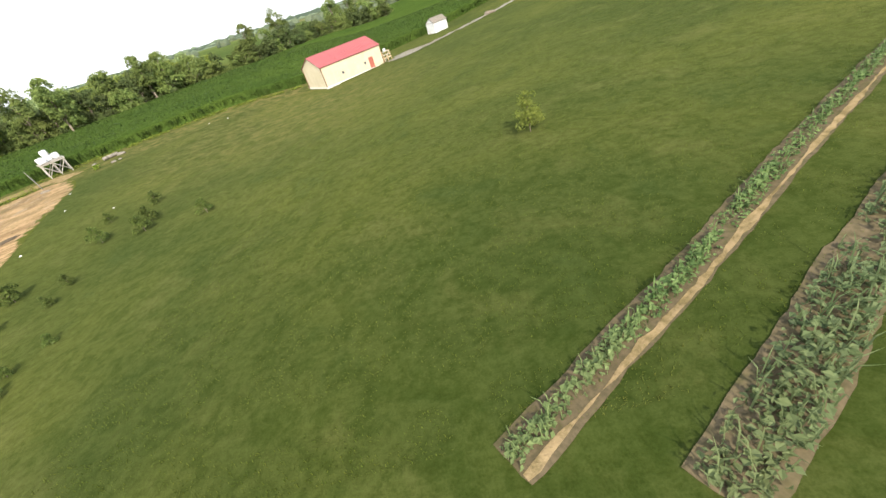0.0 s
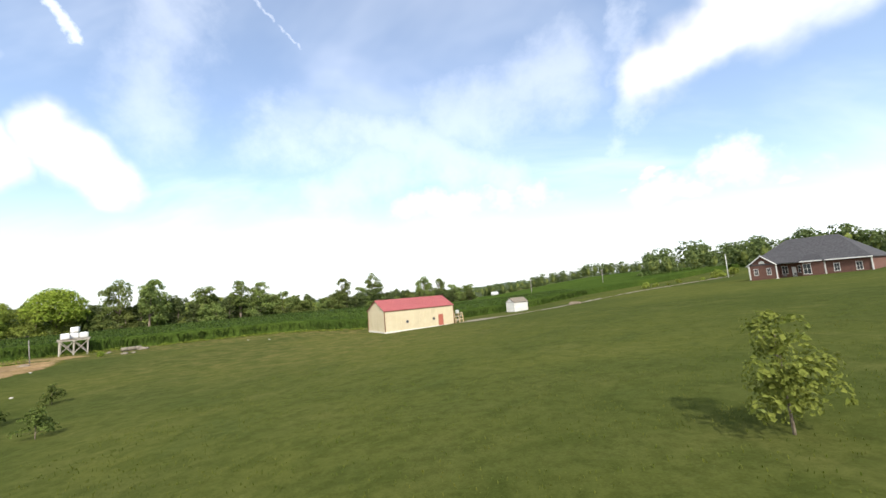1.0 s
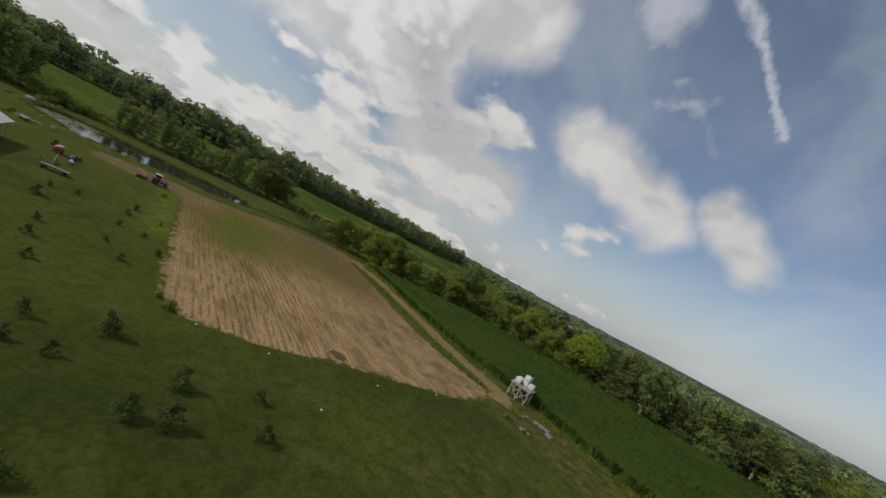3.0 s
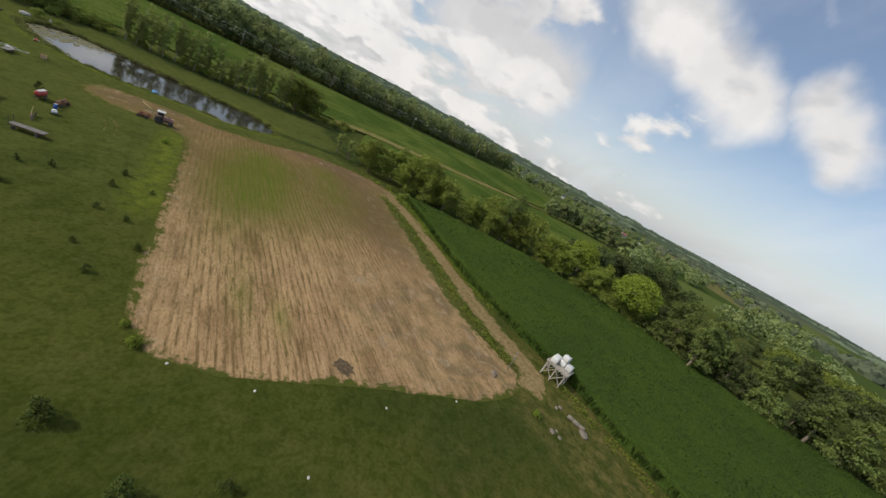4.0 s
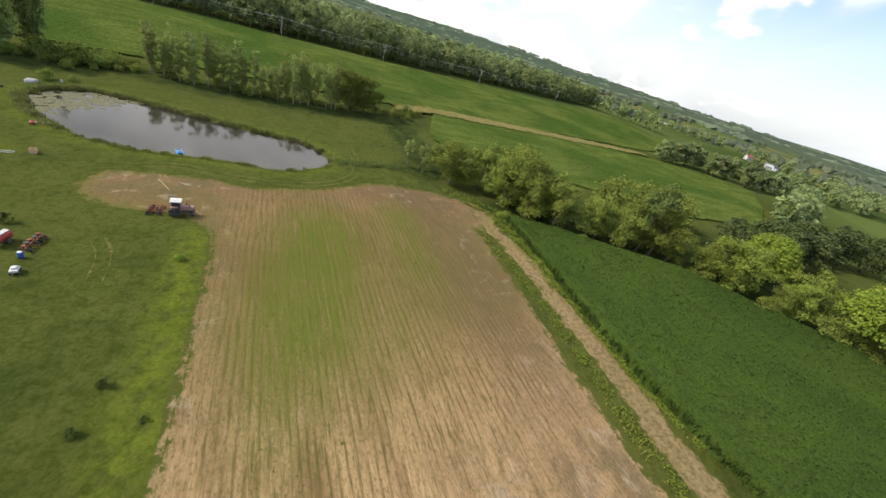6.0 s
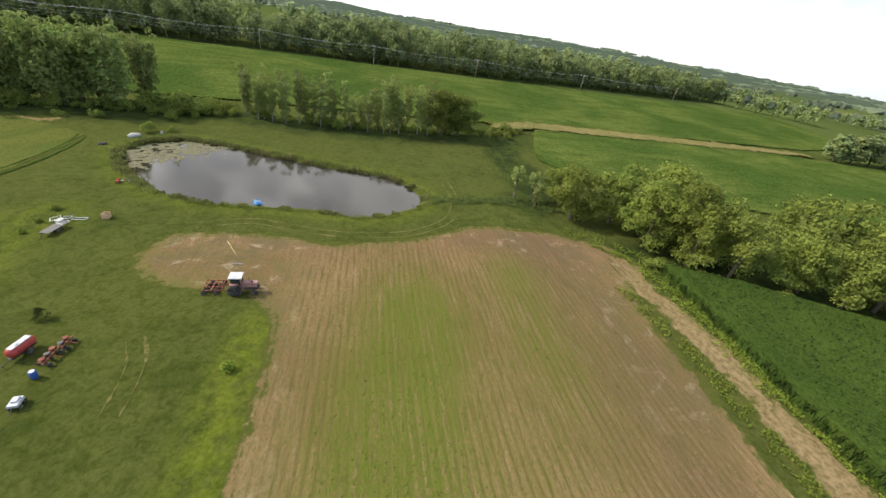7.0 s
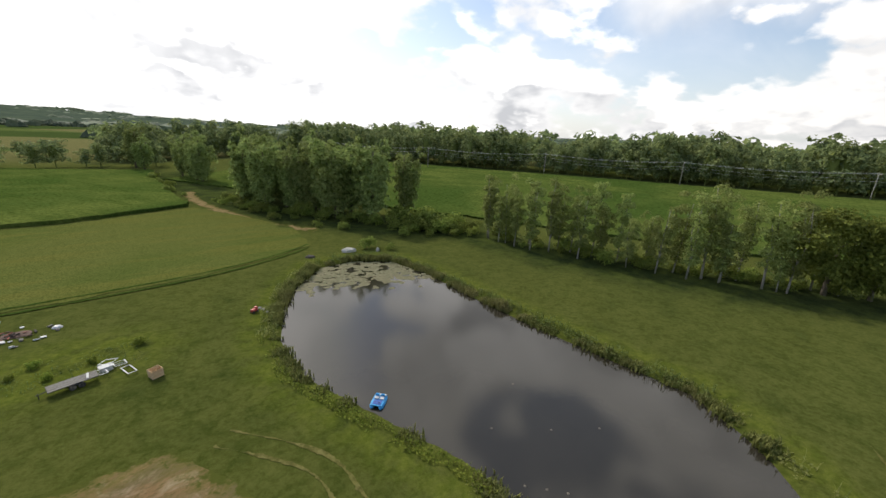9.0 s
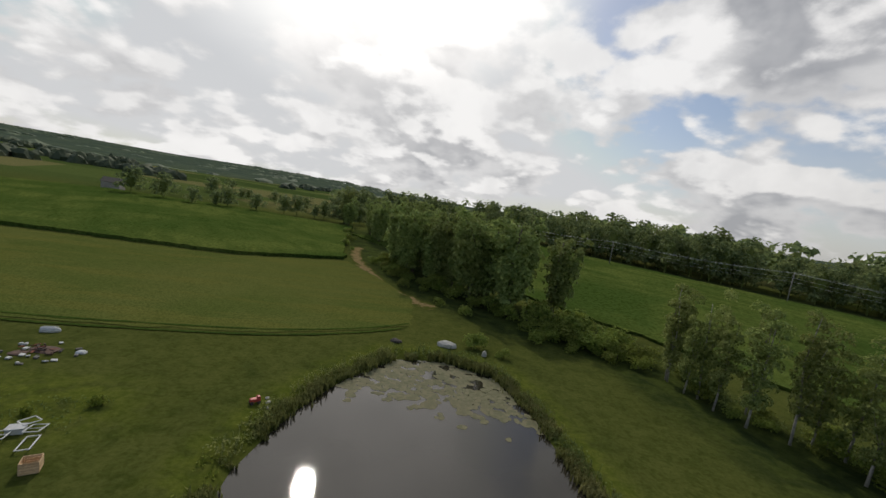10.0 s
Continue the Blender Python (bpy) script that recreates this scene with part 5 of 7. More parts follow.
# ---- corn plants, reeds, lilies, weeds and grass as masses ----
def blades(places, tall, wide, r, lean=0.5, per=1):
    """Bent pointed leaves: two quads each."""
    p = np.repeat(np.asarray(places, float), per, 0)
    n = len(p)
    a = r.uniform(0, 2 * math.pi, n)
    d = np.stack([np.cos(a), np.sin(a), 0 * a], -1)
    side = np.stack([-np.sin(a), np.cos(a), 0 * a], -1)
    t = np.asarray(tall)[np.arange(n) // per][:, None] * r.uniform(0.75, 1.1, n)[:, None] if np.ndim(tall) else tall * r.uniform(0.6, 1.15, n)[:, None]
    w = wide * r.uniform(0.7, 1.2, n)[:, None]
    k = lean * r.uniform(0.3, 1.2, n)[:, None]
    up = np.array([0, 0, 1.0])
    v = np.stack([p - side * w, p + side * w, p + up * t * 0.7 + d * t * k * 0.35 + side * w * 0.8, p + up * t * 0.7 + d * t * k * 0.35 - side * w * 0.8,
                  p + up * t * (1.0 - 0.35 * k) + d * t * k + side * w * 0.1, p + up * t * (1.0 - 0.35 * k) + d * t * k - side * w * 0.1], 1)
    i = np.arange(n)[:, None] * 6
    f = np.concatenate([i + np.array([[0, 1, 2, 3]]), i + np.array([[3, 2, 4, 5]])], 0)
    return v.reshape(-1, 3), f


def corn_plants():
    q = np.random.default_rng(21)
    pts = []
    for (ax, ay), (bx, by) in zip(CORN_FRONT[:-3], CORN_FRONT[1:-2]):
        L = math.hypot(bx - ax, by - ay)
        nx, ny = -(by - ay) / L, (bx - ax) / L
        m = int(L * 26)
        k, d = q.uniform(0, 1, m), 7.0 * q.uniform(0, 1, m) ** 2 - 0.3
        pts.append(np.stack([ax + (bx - ax) * k + nx * d, ay + (by - ay) * k + ny * d], -1))
    p = np.vstack(pts)
    z = height(p[:, 0], p[:, 1])
    low = np.column_stack([p, z + q.uniform(0.1, 1.0, len(p))])
    v1, f1 = blades(low, 1.25, 0.07, q, 0.7, 2)
    x, y = q.uniform(-124, 40, 60000), q.uniform(34, 175, 60000)
    keep = inside_by(CORN, x, y) > 0.5
    x, y = x[keep], y[keep]
    high = np.column_stack([x, y, height(x, y) + CORN_H - 0.55])
    v2, f2 = blades(high, 0.75, 0.09, q, 1.0)
    ob = sheet("corn_plants", np.vstack([v1, v2]), np.vstack([f1, f2 + len(v1)]), M["corn_leaf"])
    tagged(ob, "dark green corn leaves standing at the crop's edge", "corn", kind="stuff")


corn_plants()


def reeds():
    q = np.random.default_rng(22)
    pts, tall = [], []
    loop = POND + POND[:1]
    for i, ((ax, ay), (bx, by)) in enumerate(zip(loop, loop[1:])):
        L = math.hypot(bx - ax, by - ay)
        out = Vector((by - ay, -(bx - ax))).normalized()
        if inside_by(POND, (ax + bx) / 2 + out.x, (ay + by) / 2 + out.y) > 0:
            out = -out
        far_side = i >= 8
        m = int(L * (70 if far_side else 60))
        for _ in range(m):
            k = q.uniform()
            x, y = ax + (bx - ax) * k, ay + (by - ay) * k
            clump = noise.noise(Vector((x * 0.45, y * 0.45, 9)))
            if clump < (-0.30 if far_side else 0.06):
                continue
            d = q.normal(0.55, 0.45)
            pts.append((x + out.x * d, y + out.y * d, WATER_Z - 0.1))
            tall.append((0.95 if far_side else 0.7) * (0.6 + 0.9 * max(0, clump + 0.2)) * (1.25 if i in (14, 15, 16) else 1))
    v, f = blades(pts, np.array(tall), 0.055, q, 0.35, 3)
    tagged(sheet("reeds", v, f, M["reed"]), "green and straw-coloured reeds round the pond's edge", "reeds", kind="stuff")


reeds()


def lilies():
    q = np.random.default_rng(23)
    vs, fs, base = [], [], 0
    for _ in range(9000):
        x, y = q.uniform(-119, -99), q.uniform(-67, -52)
        if inside_by(POND, x, y) < 0.4:
            continue
        edge_ = (y + 56.5 + 0.12 * (x + 110)) / 3.0
        gap = noise.noise(Vector((x * 0.55, y * 0.9, 2))) + 0.5 * noise.noise(Vector((x * 1.5, y * 1.5, 5)))
        if gap < -0.16 + max(0.0, edge_) * 0.75:
            continue
        s, a = q.uniform(0.14, 0.32), q.uniform(0, 6.28)
        ring = [(x + s * math.cos(a + t), y + s * math.sin(a + t), WATER_Z + 0.008 + q.uniform(0, 0.018)) for t in np.arange(0.25, 6.1, 0.97)]
        vs.extend(ring[:6])
        fs.append(tuple(range(base, base + 6)))
        base += 6
    tagged(sheet("lily_pads", vs, fs, M["lily"]), "mat of pale yellow-green lily pads on the pond", "lily pads", kind="stuff")


lilies()


def weed_mass(name, line, width, count, tall, seed, label, material_="weeds", leaf=0.14):
    q = np.random.default_rng(seed)
    p = np.array([c for c in along_line(line, max(0.02, sum(math.dist(a, b) for a, b in zip(line, line[1:])) / count), width / 2, q)])
    lump = np.array([noise.noise(Vector((x * 0.5, y * 0.5, seed))) for x, y in p])
    keep = lump > -0.18
    p, lump = p[keep], lump[keep]
    z = height(p[:, 0], p[:, 1]) + basin(p[:, 0], p[:, 1])
    pts = np.column_stack([p, z + q.uniform(0, 1, len(p)) * tall * (0.5 + lump)])
    v, f = leaf_quads(pts, np.tile([0, 0, 0.8], (len(pts), 1)), leaf, q)
    v2, f2 = blades(np.column_stack([p, z])[::5], tall * 1.1, leaf * 0.22, q, 0.5)
    tagged(sheet(name, np.vstack([v, v2]), np.vstack([f, f2 + len(v)]), M[material_]), label, "weeds", kind="stuff")


weed_mass("weed_strip", [(-110.5, 26.6), (-105, 31), (-100.5, 34.6), (-93, 38.6), (-82, 44.4), (-70, 49.8), (-62, 55), (-55, 59.5)], 2.2, 26000, 0.75, 31, "tall green weeds between soil and track")
weed_mass("weed_strip", [(-60, 65.5), (-52, 71), (-46, 75.5), (-38, 81), (-28, 85.5), (-16, 89.5)], 2.6, 5000, 0.4, 32, "rough weeds in front of the corn")
weed_mass("weed_strip", [(-122, 22), (-121, 28), (-113, 35.6), (-104, 40.2), (-96, 44.0), (-88, 47.8), (-80, 52.2), (-72, 58)], 1.3, 5000, 0.6, 33, "weeds along the corn's edge")
weed_mass("weed_strip", [(-120, 29.5), (-114.5, 33.5), (-109, 37.2), (-103, 40.4), (-97, 43.4)], 4.6, 15000, 0.9, 39, "bright rough weeds between track and corn")
weed_mass("weed_strip", [(-125, 17), (-124.5, 23), (-122, 28), (-121, 34), (-122, 41)], 5.0, 15000, 0.8, 38, "bright rough weeds before the creek trees")
weed_mass("weed_strip", [(-121.5, -8.5), (-125, -3.9), (-129.7, 1.9), (-133.8, 8.1), (-132, 14)], 2.4, 5200, 1.0, 34, "tall weeds by the creek", "sedge")
weed_mass("weed_strip", [(-138, -2), (-150, -1), (-163, -4), (-176, -9), (-186, -12)], 9.0, 15000, 0.5, 37, "rough weeds along the creek path", "sedge", 0.08)
weed_mass("weed_strip", [(-74, -43), (-79, -46), (-85, -47)], 4.5, 4000, 0.3, 35, "weeds growing round the scrap", "sedge", 0.07)
weed_mass("weed_strip", [(-143, -70), (-152, -56), (-163, -41), (-173, -29), (-184, -15)], 5.0, 6000, 0.6, 36, "rough weeds under the poplar row", "sedge")


bank = [(Vector(p) + (Vector(p) - Vector((-111, -38))).normalized() * 1.3)[:] for p in POND]
weed_mass("bank_weeds", bank[:7], 1.5, 2600, 0.5, 71, "yellow-green weeds on the pond's near bank", "weeds", 0.10)
weed_mass("bank_weeds", bank[6:9], 1.9, 2600, 0.95, 72, "tall green reeds at the pond's corner", "reed", 0.10)
weed_mass("bank_weeds", bank[9:15], 1.7, 9000, 0.95, 73, "dark green sedge along the pond's far bank", "sedge", 0.12)
weed_mass("bank_weeds", bank[14:17], 2.4, 5200, 1.1, 74, "dense dark sedge at the pond's head", "sedge", 0.12)
weed_mass("bank_weeds", bank[16:] + bank[:1], 2.0, 5200, 0.9, 75, "tall yellow-green weeds along the pond's bank", "reed", 0.11)
weed_mass("bank_weeds", [(-120.5, -8.3), (-121.3, -6.2), (-124.7, -2.6), (-128, 2), (-131.2, 6.9)], 1.8, 3600, 0.9, 76, "tall green weeds along the ditch", "sedge", 0.12)


def sprouts():
    """Young shoots along the drilled rows, thickest in the green patches."""
    q = np.random.default_rng(61)
    ex, ey = math.cos(ROW_TURN), math.sin(ROW_TURN)
    n = 52000
    along, row = q.uniform(8, 84, n), q.integers(-54, 8, n)
    across = row * 0.76 + 0.2 + q.normal(0, 0.09, n)
    spot = lambda a, c, ra, rc: np.exp(-((along - a) / ra) ** 2 - ((across - c) / rc) ** 2)
    thick = 0.10 + 0.8 * spot(46, -10, 18, 6) + 0.9 * spot(60, -14, 13, 7) + 0.6 * spot(57, -26, 14, 6) + 0.5 * spot(10, -7, 5, 1.5) + 0.5 * spot(34, -5, 16, 5)
    x, y = -31 + along * ex - across * ey, 22.5 + along * ey + across * ex
    keep = (q.uniform(0, 1, n) < 0.5 * thick) & (inside_by(SOIL, x, y) > 0.8) & (across < -3) & (along < 76)
    x, y = x[keep], y[keep]
    v, f = blades(np.column_stack([x, y, np.full(len(x), 0.03)]), 0.12, 0.05, q, 1.0)
    tagged(sheet("crop_sprouts", v, f, M["sprout"]), "thin young green shoots along the drilled rows", "sprouts", kind="stuff")


sprouts()


def lawn_blades():
    """Grass where the camera comes lowest."""
    q = np.random.default_rng(41)
    n = 62000
    x, y = q.uniform(-6, 40, n), 2 + 66 * q.uniform(0, 1, n) ** 1.5
    lump = np.array([noise.noise(Vector((a * 0.6, b * 0.6, 1))) for a, b in zip(x, y)])
    keep = lump > -0.12
    x, y = x[keep], y[keep]
    v, f = blades(np.column_stack([x, y, height(x, y) - 0.01]), 0.085, 0.011, q, 0.7)
    tagged(sheet("lawn_grass", v, f, M["turf"]), "short mown grass blades and clover", "grass", kind="stuff")


lawn_blades()

# garden rows by the start of the way: bare soil on both sides of a line of plants
BEDS = (([(10.2, 1.4), (12.2, 2.7), (14.2, 4.0), (16.5, 5.4), (19.6, 7.5), (24.6, 10.8), (37, 18.6)], 1.25), ([(14.0, -0.1), (17.2, 2.0), (20.5, 4.2), (24.5, 6.7), (36, 14)], 1.55))
for n, (line, w) in enumerate(BEDS):
    patch("planting_bed", ribbon(line, w), M["bed_soil"], 0.035, "bed of bare brown soil dug into the lawn", "bed", 0.4, 0.3, 0.06, 51 + n)


def beside(line, off):
    a, b = Vector(line[0]), Vector(line[-1])
    n = Vector((-(b - a).y, (b - a).x)).normalized() * off
    return [(x + n.x, y + n.y) for x, y in line]


patch("soil_crust", ribbon(beside(BEDS[0][0], -0.44), 0.17), M["track"], 0.05, "pale dry crust of soil along the planted row", "bed", 0.4, 0.3, 0.07, 54)
weed_mass("bed_plants", beside(BEDS[0][0], 0.08), 0.72, 18000, 0.45, 52, "low green garden plants in a row", "bed_leaf", 0.075)
weed_mass("bed_plants", beside(BEDS[0][0], 0.10), 0.40, 5000, 0.62, 55, "taller green garden plants in a row", "bed_leaf", 0.09)
weed_mass("bed_plants", beside(BEDS[1][0], -0.05), 1.35, 30000, 0.8, 53, "grey-green bushy garden plants in a row", "bed_grey", 0.095)
weed_mass("bed_plants", beside(BEDS[1][0], -0.05), 1.3, 22000, 0.55, 57, "low grey-green garden plants in a row", "bed_grey", 0.085)
weed_mass("bed_plants", beside(BEDS[1][0], -0.25), 0.9, 9000, 0.95, 56, "tall grey-green stalks among the garden plants", "bed_grey", 0.10)

# ---- buildings ----
def wall_panel(length, h, thick, openings):
    """A wall along x with real openings (x0, x1, z0, z1)."""
    bm = bmesh.new()
    xs = sorted({0.0, length, *[v for o in openings for v in o[:2]]})
    for a, b in zip(xs, xs[1:]):
        cuts = sorted([(o[2], o[3]) for o in openings if o[0] <= a + 1e-6 and o[1] >= b - 1e-6])
        z = 0.0
        for lo, hi in cuts + [(h, h)]:
            if lo - z > 0.01:
                box((b - a, thick, lo - z), ((a + b) / 2, thick / 2, (lo + z) / 2), bm=bm)
            z = hi
    return bm


def siding_ribs(wall, length, h, openings, spacing, material_):
    """Ribs of the metal siding, each a piece of its own on the wall's outer face."""
    bm = box((0.05, 0.010, h - 0.05), (0, -0.005, h / 2))
    me = bpy.data.meshes.new("rib")
    bm.to_mesh(me)
    bm.free()
    me.materials.append(M[material_])
    for i in range(int(length / spacing)):
        x = (i + 0.5) * spacing
        if not any(o[0] - 0.06 < x < o[1] + 0.06 for o in openings):
            rib = tagged(new("rib", me))
            rib.parent = wall
            rib.matrix_basis = Matrix.Translation((x, 0, 0))


def gable_end(width, h, rise, thick):
    return prism([(0, 0), (width, 0), (width, h), (width / 2, h + rise), (0, h)], thick)


def roof_slab(length, run, rise, thick, over, ribs=0.0):
    """One slope: from the eave (y=-over) up to the ridge at y=run."""
    bm = bmesh.new()
    k = math.atan2(rise, run)
    deep = (run + over) / math.cos(k)
    turn = pose(0, -over, -over * math.tan(k), math.degrees(k), 0, 0)
    bmesh.ops.create_cube(bm, size=1, matrix=turn @ Matrix.Translation((length / 2, deep / 2, thick / 2)) @ Matrix.Diagonal((length + 2 * over, deep, thick, 1)))
    if ribs:
        for i in range(int((length + 2 * over) / ribs) + 1):
            bmesh.ops.create_cube(bm, size=1, matrix=turn @ Matrix.Translation((-over + i * ribs, deep / 2, thick + 0.012)) @ Matrix.Diagonal((0.045, deep, 0.03, 1)))
    return bm


def barn():
    L, W, H, rise, t = 14.1, 8.0, 3.6, 1.8, 0.15
    ob = thing("barn", -8.13, 77.11, 38.0, "cream metal-sided pole barn with a red roof on the lawn", "barn", z=-0.62)
    doors = (10.8, 11.72, 0.0, 2.03)
    wins = [(4.05, 4.55, 1.15, 1.62), (9.5, 10.0, 1.15, 1.62)]
    south = part("wall", wall_panel(L, H, t, [doors, *wins]), "cream", ob)
    siding_ribs(south, L, H, [doors, *wins], 0.30, "cream")
    north = part("wall", wall_panel(L, H, t, []), "cream", ob)
    siding_ribs(north, L, H, [], 0.30, "cream")
    north.matrix_basis = pose(L, W, 0, 0, 0, 180)
    for x, turn in ((0.0, 90), (L - 0.002, 90)):
        g = part("gable_wall", gable_end(W, H, rise, t), "cream", ob)
        g.matrix_basis = pose(x + (t if x == 0 else 0), 0, 0, 0, 0, turn)
    for flip in (0, 1):
        slab = part("roof", roof_slab(L, W / 2, rise, 0.06, 0.18, 0.23), "red_roof", ob)
        slab.matrix_basis = pose(L, W, H, 0, 0, 180) if flip else pose(0, 0, H, 0, 0, 0)
    part("ridge_cap", prism([(-0.25, -0.06), (0, 0.10), (0.25, -0.06), (0, 0.05)], L + 0.3, turn=pose(-0.15, W / 2, H + rise + 0.03, 0, 0, -90)), "red_roof", ob)
    for x, y in ((-0.02, -0.02), (L + 0.02, -0.02), (-0.02, W + 0.02), (L + 0.02, W + 0.02)):
        part("corner_trim", box((0.14, 0.14, H), (x, y, H / 2), bevel=0.01), "brown_trim", ob)
    part("eave_trim", box((L + 0.3, 0.06, 0.12), (L / 2, -0.10, H - 0.09), bevel=0.01), "brown_trim", ob)
    door = part("door", box((0.88, 0.06, 1.98), (11.26, 0.05, 1.01), bevel=0.01), "red_paint", ob, "plain red walk-in door")
    part("door_frame", box((0.07, 0.06, 2.08), (10.77, -0.02, 1.04)), "red_paint", door)
    part("door_frame", box((0.07, 0.06, 2.08), (11.75, -0.02, 1.04)), "red_paint", door)
    part("door_frame", box((0.90, 0.06, 0.07), (11.26, -0.02, 2.07)), "red_paint", door)
    part("door_handle", rod((11.58, -0.02, 1.0), (11.58, -0.07, 1.0), 0.03, 0.035, 8), "dark_steel", door)
    for a, b, lo, hi in wins:
        w = part("window", box((b - a, 0.03, hi - lo), ((a + b) / 2, 0.08, (lo + hi) / 2)), "glass", ob)
        bm = bmesh.new()
        for size, at in (((b - a + 0.1, 0.06, 0.06), ((a + b) / 2, -0.02, hi)), ((b - a + 0.1, 0.06, 0.06), ((a + b) / 2, -0.02, lo)), ((0.06, 0.06, hi - lo), (a, -0.02, (lo + hi) / 2)), ((0.06, 0.06, hi - lo), (b, -0.02, (lo + hi) / 2))):
            box(size, at, bm=bm)
        part("window_frame", bm, "old_wood", w)
    part("foundation", box((L + 0.1, W + 0.1, 0.7), (L / 2, W / 2, -0.32)), "concrete", ob)


barn()


def shed():
    L, W, H, rise, t = 4.4, 3.0, 2.35, 1.05, 0.1
    ob = thing("shed", 16.0, 109.3, 36.0, "small white garden shed with a brown shingle roof", "shed")
    front = part("wall", wall_panel(L, H, t, []), "white_paint", ob)
    siding_ribs(front, L, H, [], 0.4, "white_paint")
    back = part("wall", wall_panel(L, H, t, []), "white_paint", ob)
    siding_ribs(back, L, H, [], 0.4, "white_paint")
    back.matrix_basis = pose(L, W, 0, 0, 0, 180)
    for x in (t, L):
        g = part("gable_wall", gable_end(W, H, rise, t), "white_paint", ob)
        g.matrix_basis = pose(x, 0, 0, 0, 0, 90)
    for flip in (0, 1):
        slab = part("roof", roof_slab(L, W / 2, rise, 0.08, 0.16, 0.0), "shingle_brown", ob)
        slab.matrix_basis = pose(L, W, H, 0, 0, 180) if flip else pose(0, 0, H, 0, 0, 0)
    part("gable_trim", box((0.05, W + 0.1, 0.10), (-0.03, W / 2, H)), "old_wood", ob)
    for x, y in ((0, 0), (L, 0), (0, W)):
        part("corner_trim", box((0.1, 0.1, H), (x, y, H / 2), bevel=0.008), "white_paint", ob)
    part("skid", box((L + 0.05, W + 0.05, 0.8), (L / 2, W / 2, -0.38)), "old_wood", ob)


shed()


def hip_roof(x0, x1, y0, y1, z, rise, over, inset):
    bm = bmesh.new()
    a = [bm.verts.new(v) for v in ((x0 - over, y0 - over, z), (x1 + over, y0 - over, z), (x1 + over, y1 + over, z), (x0 - over, y1 + over, z))]
    b = [bm.verts.new(v) for v in ((x0 - over, y0 - over, z - 0.16), (x1 + over, y0 - over, z - 0.16), (x1 + over, y1 + over, z - 0.16), (x0 - over, y1 + over, z - 0.16))]
    m = (y0 + y1) / 2
    r0, r1 = bm.verts.new((x0 + inset, m, z + rise)), bm.verts.new((x1 - inset, m, z + rise))
    bm.faces.new((a[0], a[1], r1, r0))
    bm.faces.new((a[1], a[2], r1))
    bm.faces.new((a[2], a[3], r0, r1))
    bm.faces.new((a[3], a[0], r0))
    for i in range(4):
        bm.faces.new((a[i], b[i], b[(i + 1) % 4], a[(i + 1) % 4]))
    bm.faces.new(b[::-1])
    return bm


